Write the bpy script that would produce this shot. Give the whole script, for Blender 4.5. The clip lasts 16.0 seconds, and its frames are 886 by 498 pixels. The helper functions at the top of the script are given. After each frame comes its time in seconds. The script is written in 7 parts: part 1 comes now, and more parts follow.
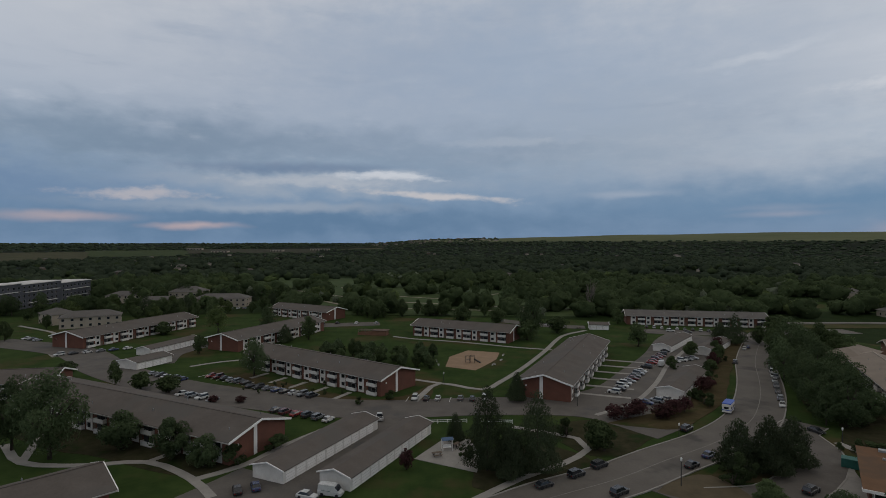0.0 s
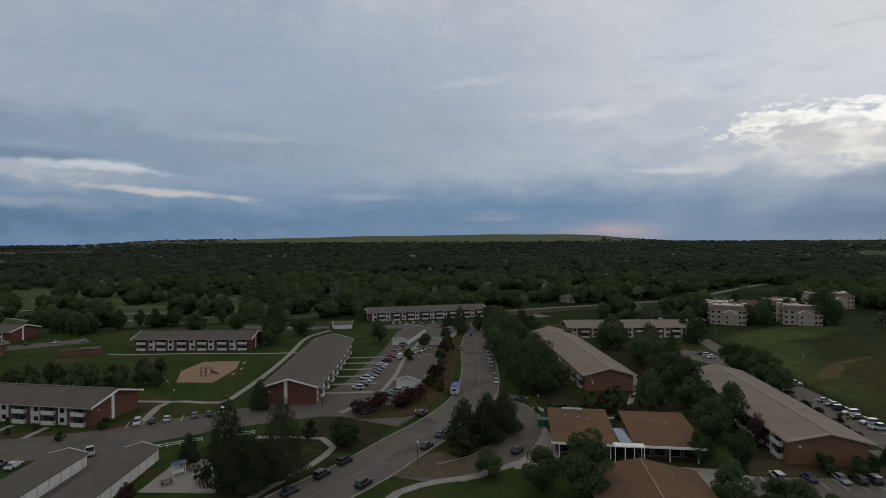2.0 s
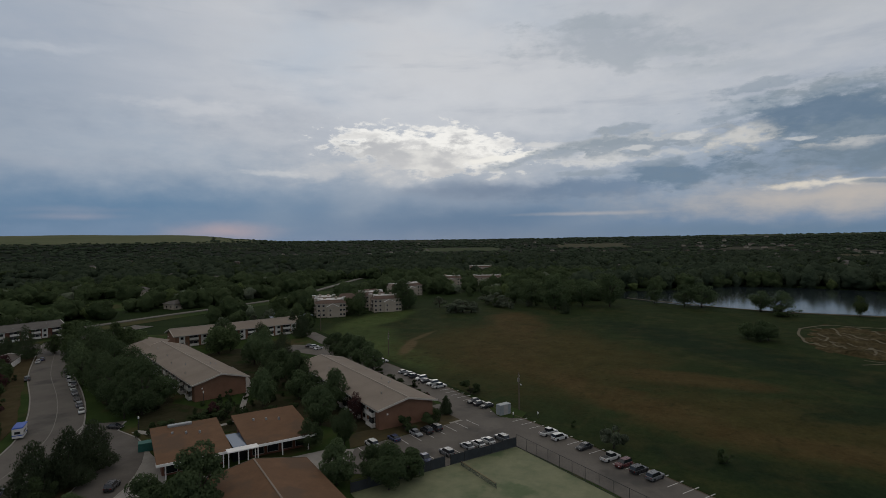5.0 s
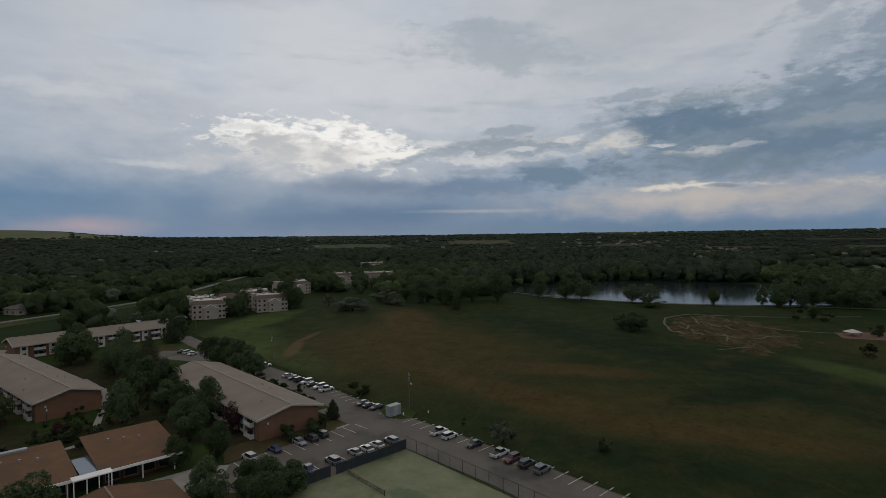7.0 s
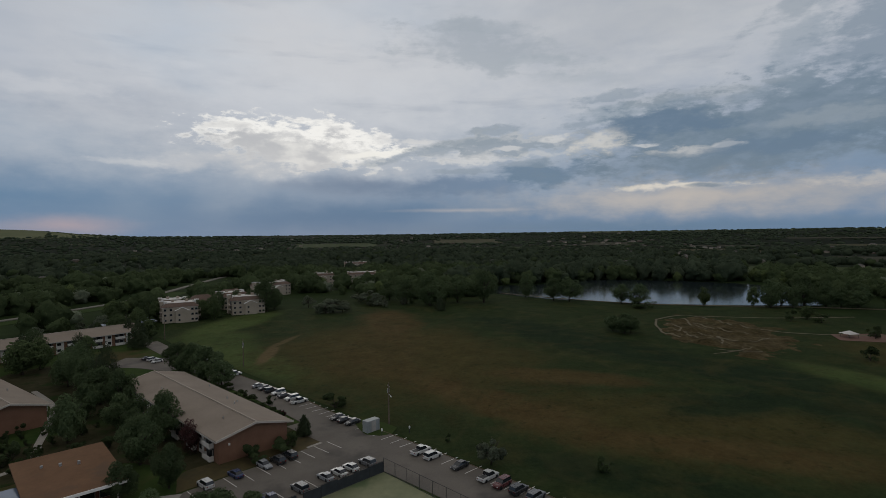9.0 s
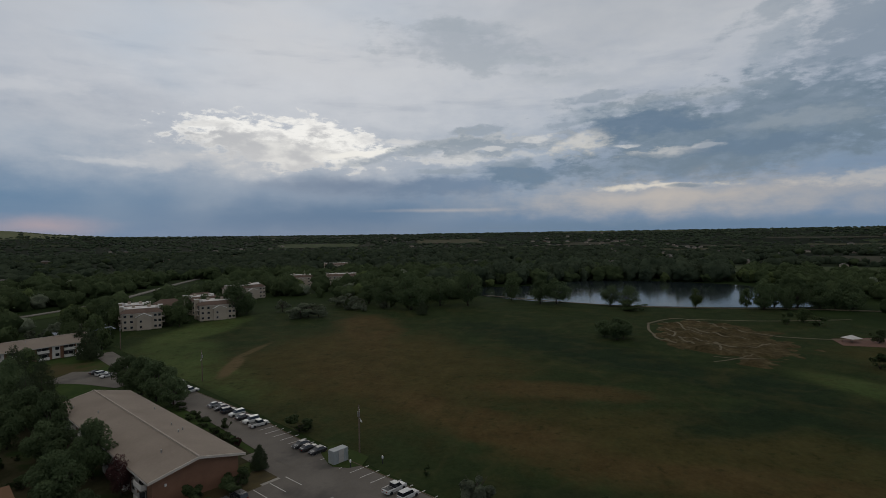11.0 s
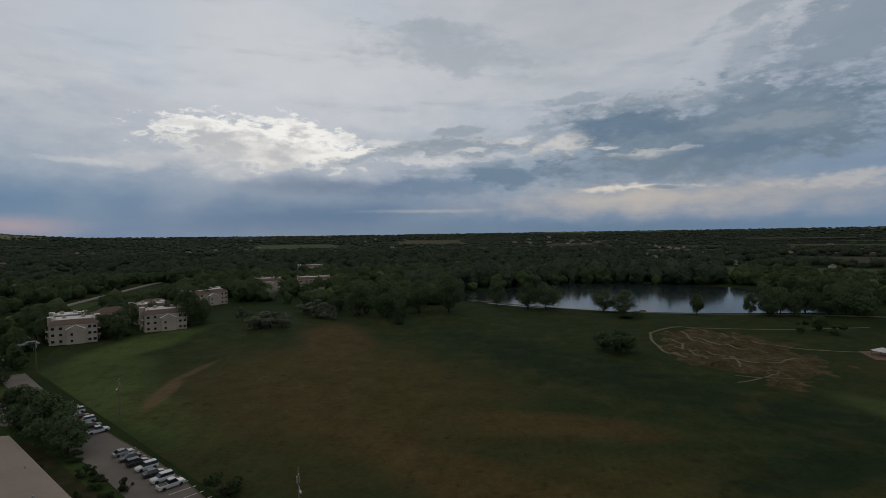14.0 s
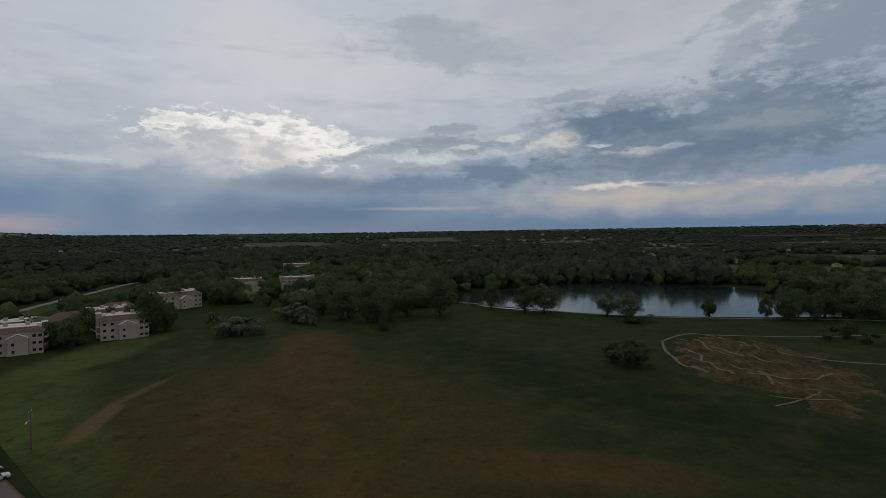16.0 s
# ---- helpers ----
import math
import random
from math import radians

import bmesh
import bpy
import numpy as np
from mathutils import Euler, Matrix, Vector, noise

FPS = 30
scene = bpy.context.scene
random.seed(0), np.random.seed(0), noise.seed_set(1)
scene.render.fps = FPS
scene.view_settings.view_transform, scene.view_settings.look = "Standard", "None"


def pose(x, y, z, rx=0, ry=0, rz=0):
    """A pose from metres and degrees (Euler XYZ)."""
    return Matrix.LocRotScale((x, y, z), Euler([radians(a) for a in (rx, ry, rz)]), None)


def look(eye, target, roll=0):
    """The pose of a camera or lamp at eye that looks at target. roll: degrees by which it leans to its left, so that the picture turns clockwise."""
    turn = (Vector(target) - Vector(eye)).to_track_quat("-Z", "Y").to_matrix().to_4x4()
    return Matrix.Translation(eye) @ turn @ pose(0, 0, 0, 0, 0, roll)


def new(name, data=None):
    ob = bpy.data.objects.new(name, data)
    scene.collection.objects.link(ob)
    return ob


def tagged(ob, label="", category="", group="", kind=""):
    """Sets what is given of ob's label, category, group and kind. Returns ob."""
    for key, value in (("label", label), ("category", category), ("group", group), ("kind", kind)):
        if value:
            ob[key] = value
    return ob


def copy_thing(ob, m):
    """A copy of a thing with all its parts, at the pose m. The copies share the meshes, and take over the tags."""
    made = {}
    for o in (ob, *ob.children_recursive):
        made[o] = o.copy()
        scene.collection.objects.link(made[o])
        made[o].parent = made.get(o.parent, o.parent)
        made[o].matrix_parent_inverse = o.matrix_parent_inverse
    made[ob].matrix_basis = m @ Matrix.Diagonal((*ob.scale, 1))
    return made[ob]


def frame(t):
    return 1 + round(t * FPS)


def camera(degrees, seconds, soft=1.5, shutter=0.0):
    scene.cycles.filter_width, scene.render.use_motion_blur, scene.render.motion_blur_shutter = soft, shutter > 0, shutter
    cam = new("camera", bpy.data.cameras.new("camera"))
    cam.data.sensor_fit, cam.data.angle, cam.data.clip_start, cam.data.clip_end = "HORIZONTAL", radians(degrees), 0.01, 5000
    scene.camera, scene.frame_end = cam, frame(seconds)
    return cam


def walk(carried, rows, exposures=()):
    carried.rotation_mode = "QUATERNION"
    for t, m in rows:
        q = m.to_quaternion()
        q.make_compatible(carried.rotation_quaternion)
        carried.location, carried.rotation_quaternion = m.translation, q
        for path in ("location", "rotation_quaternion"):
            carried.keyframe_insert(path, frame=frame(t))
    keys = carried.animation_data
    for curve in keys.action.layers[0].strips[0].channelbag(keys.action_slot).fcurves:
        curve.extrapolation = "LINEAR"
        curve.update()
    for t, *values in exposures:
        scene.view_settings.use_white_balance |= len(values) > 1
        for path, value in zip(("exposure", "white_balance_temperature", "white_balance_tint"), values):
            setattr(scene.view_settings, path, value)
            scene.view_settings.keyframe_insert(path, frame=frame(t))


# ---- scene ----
# ---------------------------------------------------------------- camera
PLAN = 1.17  # metres to one unit of the plan, in which all places below are given
cam = camera(78.37, 16.0, soft=0.45)
ROWS = [  # seconds, x, y, z, yaw, pitch, roll
    (0.0, 0, 0, 42, 1.81, -0.62, 0.08), (0.5, 0, 0, 42, -4.18, -0.60, 0.10), (1.0, 0, 0, 42, -11.00, -0.60, 0.14),
    (1.5, 0, 0, 42, -17.75, -0.60, 0.20), (2.0, 0, 0, 42, -24.70, -0.58, 0.28), (2.5, 0, 0, 42, -31.40, -0.57, 0.33),
    (3.0, 0, 0, 42, -38.00, -0.57, 0.40), (3.5, 0, 0, 42, -44.60, -0.58, 0.50), (4.0, 0.0, 0, 42, -49.98, -0.63, 0.59),
    (4.5, 0.05, 0, 42, -57.00, -0.72, 0.68), (5.0, 0.2, 0.0, 42, -64.10, -0.86, 0.78), (5.2, 0.35, 0.05, 42, -66.70, -0.92, 0.78),
    (5.6, 0.8, 0.15, 41.95, -71.30, -1.05, 0.76), (6.0, 1.5, 0.3, 41.9, -74.10, -1.17, 0.72), (6.5, 2.9, 0.6, 41.8, -75.10, -1.28, 0.67),
    (7.0, 4.6, 1.0, 41.75, -75.45, -1.35, 0.63), (7.5, 6.7, 1.45, 41.7, -75.77, -1.40, 0.60), (8.0, 9.36, 2.02, 41.65, -76.12, -1.44, 0.59),
    (8.5, 12.3, 2.58, 41.6, -76.54, -1.45, 0.61), (9.0, 15.4, 3.12, 41.55, -76.98, -1.45, 0.65), (9.6, 19.5, 3.78, 41.55, -77.50, -1.45, 0.68),
    (10.2, 23.9, 4.45, 41.58, -78.02, -1.46, 0.71), (10.8, 28.6, 5.16, 41.62, -78.52, -1.47, 0.73), (11.5, 34.3, 6.04, 41.62, -79.08, -1.47, 0.76),
    (12.0, 38.7, 6.72, 41.57, -79.44, -1.46, 0.77), (12.5, 43.3, 7.45, 41.48, -79.79, -1.45, 0.76), (13.0, 48.1, 8.18, 41.34, -80.11, -1.42, 0.75),
    (13.5, 53.0, 8.92, 41.20, -80.39, -1.40, 0.74), (14.0, 58.2, 9.65, 41.08, -80.65, -1.41, 0.73), (14.5, 63.6, 10.32, 41.02, -80.88, -1.45, 0.71),
    (15.0, 69.2, 10.92, 41.02, -81.06, -1.52, 0.71), (15.5, 75.05, 11.46, 41.05, -81.23, -1.59, 0.72), (16.0, 81.0, 12.0, 41.14, -81.38, -1.68, 0.73),
]
walk(cam, [(t, pose(PLAN * x, PLAN * y, PLAN * z, 90 + p, r, w)) for t, x, y, z, w, p, r in ROWS], exposures=((0.0, -1.18), (1.0, -1.15), (2.0, -1.20), (3.0, -1.30), (5.0, -1.33), (8.0, -1.32), (16.0, -1.35)))

# ---------------------------------------------------------------- sky and sun
SUN_AZ, SUN_EL = 66.0, 14.0


class Nodes:
    """Short hand for building node trees."""

    def __init__(self, tree):
        self.t = tree
        tree.nodes.clear()

    def add(self, kind):
        return self.t.nodes.new(kind)

    def put(self, socket, value):
        if hasattr(value, "is_output"):
            self.t.links.new(value, socket)
        else:
            socket.default_value = value

    def math(self, op, a, b=0.0, c=0.0, clamp=False):
        n = self.add("ShaderNodeMath")
        n.operation, n.use_clamp = op, clamp
        for s, v in zip(n.inputs, (a, b, c)):
            self.put(s, v)
        return n.outputs[0]

    def mix(self, f, a, b, kind="MIX"):
        n = self.add("ShaderNodeMix")
        n.data_type, n.blend_type = "RGBA", kind
        self.put(n.inputs[0], f)
        self.put(n.inputs[6], a if hasattr(a, "is_output") else (*a, 1))
        self.put(n.inputs[7], b if hasattr(b, "is_output") else (*b, 1))
        return n.outputs[2]

    def ramp(self, f, *stops):
        n = self.add("ShaderNodeValToRGB")
        while len(n.color_ramp.elements) < len(stops):
            n.color_ramp.elements.new(0.5)
        for e, (p, c) in zip(n.color_ramp.elements, stops):
            e.position, e.color = p, (*c, 1) if hasattr(c, "__len__") else (c, c, c, 1)
        self.put(n.inputs[0], f)
        return n.outputs[0]

    def noise(self, vec, scale, detail=4.0, rough=0.55):
        n = self.add("ShaderNodeTexNoise")
        self.put(n.inputs["Vector"], vec)
        n.inputs["Scale"].default_value, n.inputs["Detail"].default_value, n.inputs["Roughness"].default_value = scale, detail, rough
        return n.outputs["Fac"]

    def smooth(self, x, lo, hi):
        n = self.add("ShaderNodeMapRange")
        n.interpolation_type = "SMOOTHSTEP"
        self.put(n.inputs[0], x)
        n.inputs[1].default_value, n.inputs[2].default_value = lo, hi
        return n.outputs[0]

    def vec(self, x, y, z=0.0):
        n = self.add("ShaderNodeCombineXYZ")
        for s, v in zip(n.inputs, (x, y, z)):
            self.put(s, v)
        return n.outputs[0]


world = bpy.data.worlds.new("overcast_evening")
scene.world = world
world.use_nodes = True
S = Nodes(world.node_tree)
direction = S.add("ShaderNodeTexCoord").outputs["Generated"]
split = S.add("ShaderNodeSeparateXYZ")
S.put(split.inputs[0], direction)
dx, dy, dz = split.outputs
azimuth = S.math("MULTIPLY", S.math("ARCTAN2", dx, dy), 57.2958)
height = S.math("MULTIPLY", S.math("ARCSINE", dz), 57.2958)
# cloud deck seen in perspective: it stretches towards the horizon
deck = S.math("ADD", S.math("MAXIMUM", dz, 0.0), 0.09)
deck_uv = S.vec(S.math("DIVIDE", dx, deck), S.math("DIVIDE", dy, deck))
big = S.noise(deck_uv, 0.75, 5.0, 0.55)
fine = S.noise(deck_uv, 2.6, 7.0, 0.6)
streak_uv = S.vec(S.math("MULTIPLY", azimuth, 0.055), S.math("MULTIPLY", height, 0.42))
streak = S.noise(streak_uv, 1.0, 6.0, 0.55)
puff = S.noise(S.vec(S.math("MULTIPLY", azimuth, 0.16), S.math("MULTIPLY", height, 0.30), 4.0), 1.6, 4.0, 0.5)
billow = S.noise(S.vec(S.math("MULTIPLY", azimuth, 0.34), S.math("MULTIPLY", height, 0.75), 9.0), 1.0, 7.0, 0.6)
wisp = S.noise(S.vec(S.math("MULTIPLY", azimuth, 0.85), S.math("MULTIPLY", height, 2.1), 2.0), 1.0, 8.0, 0.62)
wob_a = S.math("MULTIPLY", S.math("SUBTRACT", streak, 0.5), 14.0)
wob_h = S.math("MULTIPLY", S.math("SUBTRACT", puff, 0.5), 7.0)


def cloud(az, el, wide, high, rough=1.0, tilt=0.0, soft=0.9, fluff=0.35):
    """How much of a cloud of that size and place covers the sky, with a ragged, billowing edge."""
    a = S.math("SUBTRACT", azimuth, az)
    e = S.math("SUBTRACT", S.math("SUBTRACT", height, el), S.math("MULTIPLY", a, tilt))
    a = S.math("DIVIDE", S.math("ADD", a, S.math("MULTIPLY", wob_a, rough * min(1.0, wide / 9.0))), wide)
    e = S.math("DIVIDE", S.math("ADD", e, S.math("MULTIPLY", wob_h, rough * min(1.0, high / 2.2))), high)
    r = S.math("SQRT", S.math("ADD", S.math("MULTIPLY", a, a), S.math("MULTIPLY", e, e)))
    r = S.math("ADD", r, S.math("MULTIPLY", S.math("SUBTRACT", billow, 0.5), 2.2 * fluff))
    if fluff > 0.45:
        r = S.math("ADD", r, S.math("MULTIPLY", S.math("SUBTRACT", wisp, 0.5), 1.5 * fluff))
        soft *= 0.72
    return S.smooth(r, 1.0 + soft * 0.35, 1.0 - soft)


clear = S.add("ShaderNodeTexSky")
clear.sky_type, clear.sun_disc = "NISHITA", False
clear.sun_elevation, clear.sun_rotation = radians(SUN_EL), radians(SUN_AZ)
clear_sky = S.mix(1.0, clear.outputs[0], (0.05, 0.05, 0.05), "MULTIPLY")
tone = S.ramp(S.math("DIVIDE", height, 90.0),
              (0.0, (0.15, 0.23, 0.35)), (0.04, (0.165, 0.25, 0.37)), (0.09, (0.24, 0.315, 0.415)), (0.16, (0.38, 0.425, 0.50)),
              (0.26, (0.50, 0.52, 0.56)), (0.40, (0.49, 0.48, 0.475)), (1.0, (0.56, 0.525, 0.475)))
west = S.math("MULTIPLY", cloud(68, 17, 42, 16, 0.6, 0.0, 1.0), 0.62)
tone = S.mix(west, tone, (0.645, 0.655, 0.675))
tone = S.mix(S.math("MULTIPLY", S.math("MULTIPLY", S.smooth(big, 0.44, 0.66), S.smooth(height, 3.0, 10.0)), 0.5), tone, (0.25, 0.305, 0.395))
tone = S.mix(S.math("MULTIPLY", S.math("MULTIPLY", S.smooth(fine, 0.52, 0.75), S.smooth(height, 5.0, 12.0)), 0.30), tone, (0.52, 0.55, 0.61))
tone = S.mix(S.math("MULTIPLY", S.math("MULTIPLY", S.smooth(streak, 0.55, 0.72), S.smooth(height, 2.0, 6.0)), 0.25), tone, (0.15, 0.21, 0.31))


def paint(amount, colour, az, el, wide, high, rough=1.0, tilt=0.0, soft=0.9, fluff=0.35):
    global tone
    tone = S.mix(S.math("MULTIPLY", cloud(az, el, wide, high, rough, tilt, soft, fluff), amount), tone, colour)


slate, deep, bright, glow, peach = (0.145, 0.21, 0.295), (0.075, 0.15, 0.258), (0.58, 0.60, 0.64), (0.84, 0.83, 0.79), (0.51, 0.45, 0.42)
# east and north: slate bands over a blue skyline
paint(0.35, (0.36, 0.40, 0.465), -10, 19, 34, 7, 1.0, 0.0, 1.2)
paint(0.75, slate, -30, 9.6, 30, 3.0, 1.0, 0.02, 1.2)
paint(0.50, slate, 6, 9.5, 24, 2.6, 1.0, 0.0, 1.2)
paint(0.60, (0.105, 0.18, 0.31), -42, 5.0, 16, 2.6, 1.0, 0.0, 1.2)
paint(0.70, deep, -16, 2.0, 40, 2.2, 0.6, 0.0, 1.1)
paint(0.40, (0.11, 0.19, 0.30), 28, 3.6, 24, 2.4, 0.8, 0.0, 1.1)
paint(0.60, (0.33, 0.37, 0.43), -15, 6.2, 17, 1.6)
paint(0.50, (0.36, 0.395, 0.45), -20, 3.6, 16, 0.7, 0.8)
paint(0.55, (0.10, 0.155, 0.26), -17, 7.6, 12, 0.55, 0.9, 0.02)
paint(0.75, bright, -8.0, 6.9, 5.5, 0.50, 1.0, -0.02, 1.1, 0.7)
paint(0.45, (0.45, 0.47, 0.51), -14, 6.3, 9.0, 0.7, 1.0, -0.02, 1.2, 0.7)
paint(0.65, (0.60, 0.55, 0.53), -3, 5.0, 9, 0.40, 0.9, -0.06, 1.1, 0.6)
paint(0.55, (0.54, 0.48, 0.47), -31, 4.6, 5.5, 0.6, 0.9, 0.0, 1.1, 0.7)
paint(0.65, (0.54, 0.40, 0.38), -26.0, 1.7, 4.4, 0.40, 0.6, 0.0, 1.1)
paint(0.55, (0.50, 0.38, 0.37), -37, 2.4, 6, 0.50, 0.6, 0.0, 1.1)
paint(0.40, (0.44, 0.46, 0.52), 17, 4.8, 5, 0.4, 0.8, 0.0, 1.2)
paint(0.35, (0.40, 0.38, 0.43), 30, 3.2, 5, 0.35, 0.7, 0.0, 1.2)
paint(0.40, (0.46, 0.49, 0.54), 5, 10.4, 8, 0.5, 0.9, 0.0, 1.2, 0.6)
paint(0.35, (0.52, 0.55, 0.60), -7, 16.2, 5, 0.5, 0.9, 0.12, 1.2)
paint(0.70, bright, 27.0, 16.2, 6.0, 0.50, 1.0, 0.15, 1.2, 0.7)
paint(0.55, bright, 40.0, 13.0, 7.0, 0.65, 0.9, 0.0, 1.2, 0.7)
paint(0.45, bright, 52, 15.9, 2.0, 0.4, 0.8, 0.0, 1.2, 0.7)
paint(0.45, (0.27, 0.325, 0.40), 14, 13.5, 22, 4.5, 1.2)
paint(0.30, (0.27, 0.33, 0.42), 30, 20, 14, 4.5, 1.2)
paint(0.40, (0.41, 0.50, 0.61), 51, 18.5, 7, 5.0, 1.0, 0.0, 1.2)
paint(0.35, (0.44, 0.52, 0.62), 72, 22.5, 12, 3.5, 1.0, 0.0, 1.2)
paint(0.30, (0.44, 0.52, 0.62), 36, 9.5, 12, 2.5, 1.0, 0.0, 1.2)
paint(0.65, (0.26, 0.32, 0.42), -8, 18, 24, 9, 1.0, 0.0, 1.2)
paint(0.75, (0.285, 0.355, 0.46), 8, 18, 26, 9, 1.0, 0.0, 1.2)
paint(0.45, (0.545, 0.55, 0.55), 100, 21, 24, 8, 1.0, 0.0, 1.2)
paint(0.50, (0.41, 0.445, 0.50), 30, 8.2, 26, 4.2, 0.8, 0.0, 1.2)
paint(0.35, (0.52, 0.52, 0.54), 47, 11.5, 12, 4.5, 0.8, 0.0, 1.2)
# west: bright break in the deck, rain falling beneath it
paint(0.40, (0.60, 0.63, 0.68), 60, 12.5, 17, 5.0, 1.0)
paint(0.50, (0.54, 0.555, 0.58), 64, 8.4, 16, 2.2, 0.9, 0.0, 1.1)
lit = cloud(62.6, 9.4, 10.6, 2.5, 0.45, -0.05, 0.40, 0.75)
inner = cloud(62.0, 8.3, 10.0, 2.1, 0.5, -0.05, 0.7, 0.9)
tone = S.mix(S.math("MULTIPLY", lit, 0.88), tone, (0.72, 0.715, 0.695))
tone = S.mix(S.math("MULTIPLY", S.math("MULTIPLY", lit, S.math("SUBTRACT", 1.0, inner)), 0.8), tone, (0.90, 0.895, 0.87))
tone = S.mix(S.math("MULTIPLY", S.math("MULTIPLY", lit, inner), S.smooth(puff, 0.62, 0.40)), tone, (0.47, 0.485, 0.51))
tone = S.mix(S.math("MULTIPLY", S.math("MULTIPLY", lit, S.smooth(billow, 0.52, 0.34)), 0.5), tone, (0.46, 0.475, 0.505))
paint(0.55, (0.55, 0.555, 0.57), 57, 7.4, 9.0, 1.3, 0.8, 0.0, 1.2, 0.5)
paint(0.50, (0.66, 0.665, 0.675), 75.5, 9.4, 5.0, 0.5, 0.9, -0.1, 1.0, 0.9)
paint(0.90, glow, 70.4, 8.6, 3.6, 0.40, 0.9, 0.06, 0.7, 0.6)
paint(0.60, (0.64, 0.645, 0.65), 79.0, 8.1, 4.2, 0.8, 1.0, 0.0, 0.8, 0.9)
paint(0.45, (0.66, 0.66, 0.66), 47, 7.0, 4.0, 0.35, 0.8, -0.06, 1.1, 0.5)
rain = (0.075, 0.183, 0.320)
paint(0.55, rain, 37, 4.0, 22, 2.4, 0.30, 0.0, 1.2, 0.2)
paint(0.95, (0.064, 0.157, 0.285), 68, 2.0, 24, 3.0, 0.30, 0.0, 1.0, 0.2)
paint(0.70, (0.085, 0.155, 0.265), 69, 5.2, 10, 1.0, 0.7, 0.0, 1.0, 0.4)
paint(0.75, (0.115, 0.190, 0.30), 79, 5.0, 8, 1.3, 0.9, 0.05, 0.9, 0.5)
paint(0.45, (0.30, 0.36, 0.44), 56, 4.6, 4, 2.6, 0.4, 0.35, 1.3, 0.2)
paint(0.30, (0.24, 0.31, 0.40), 47, 3.0, 3, 2.4, 0.4, 0.3, 1.3, 0.2)
paint(0.30, (0.26, 0.32, 0.40), 80, 2.4, 7, 1.6, 0.4, 0.2, 1.3, 0.2)
paint(0.70, (0.44, 0.345, 0.365), 42.0, 1.1, 5.5, 1.0, 0.3, 0.0, 1.2, 0.2)
paint(0.35, (0.40, 0.37, 0.42), 30, 2.6, 4.0, 0.35, 0.5, 0.0, 1.2)
# south-west: dark ragged deck, peach light below it
paint(0.60, (0.33, 0.375, 0.425), 81, 18.6, 10, 2.0, 1.2, -0.12, 0.9, 0.7)
paint(0.40, (0.36, 0.405, 0.455), 91, 15.6, 6, 0.9, 1.2, -0.05, 1.0, 0.7)
dark_deck = cloud(106.0, 9.4, 16.5, 4.0, 0.9, 0.03, 0.50, 0.65)
tone = S.mix(S.math("MULTIPLY", dark_deck, S.math("ADD", S.math("MULTIPLY", S.smooth(billow, 0.66, 0.40), 0.26), 0.68)), tone, (0.148, 0.208, 0.270))
paint(0.70, (0.185, 0.245, 0.315), 117, 16.0, 8, 4.6, 1.3, 0.5, 0.8, 0.8)
paint(0.50, (0.24, 0.30, 0.365), 110, 15.5, 3.0, 3.0, 1.3, 0.8, 0.9, 0.8)
paint(0.80, (0.110, 0.185, 0.275), 88, 6.3, 5.5, 1.3, 1.0, 0.0, 0.8, 0.6)
ridge_cloud = cloud(84, 9.4, 8.5, 1.25, 1.1, 0.09, 0.40, 0.9)
ridge_base = cloud(84, 9.0, 8.5, 1.15, 1.1, 0.09, 0.60, 1.0)
tone = S.mix(S.math("MULTIPLY", ridge_cloud, 0.80), tone, (0.27, 0.32, 0.375))
tone = S.mix(S.math("MULTIPLY", S.math("MULTIPLY", ridge_cloud, S.math("SUBTRACT", 1.0, ridge_base)), 0.55), tone, (0.56, 0.57, 0.58))
paint(0.55, (0.62, 0.625, 0.625), 81, 7.9, 5.0, 0.45, 1.3, 0.02, 0.9, 1.2)
paint(0.50, (0.58, 0.585, 0.585), 87.5, 8.3, 2.6, 0.40, 1.3, 0.05, 0.9, 1.2)
paint(0.60, (0.24, 0.30, 0.36), 95, 12.0, 5.0, 0.9, 1.2, 0.05, 0.8, 0.8)
paint(0.80, (0.62, 0.61, 0.585), 92.5, 9.2, 2.8, 1.4, 1.4, 0.1, 1.0, 1.2)
paint(0.75, (0.58, 0.575, 0.565), 100.8, 7.7, 4.6, 0.6, 1.4, 0.0, 1.1, 1.3)
paint(0.70, (0.165, 0.222, 0.285), 105, 6.6, 17, 1.5, 0.8, 0.03, 0.9, 0.5)
paint(0.86, (0.48, 0.44, 0.405), 104, 3.4, 21, 2.0, 0.5, 0.0, 1.25, 0.4)
paint(0.40, (0.60, 0.53, 0.46), 98, 3.4, 8, 0.9, 0.5, 0.0, 1.3, 0.4)
paint(0.70, (0.80, 0.73, 0.62), 100.5, 4.6, 5.5, 0.36, 1.2, 0.0, 1.2, 1.0)
paint(0.45, (0.62, 0.57, 0.51), 117, 4.4, 6, 0.8, 1.1, 0.05, 1.0, 0.9)
paint(0.70, (0.13, 0.19, 0.26), 103.0, 4.5, 1.8, 0.28, 1.2, 0.0, 0.8, 0.7)
paint(0.45, (0.50, 0.46, 0.44), 79, 2.6, 7, 0.22, 0.5, 0.0, 1.2, 0.4)
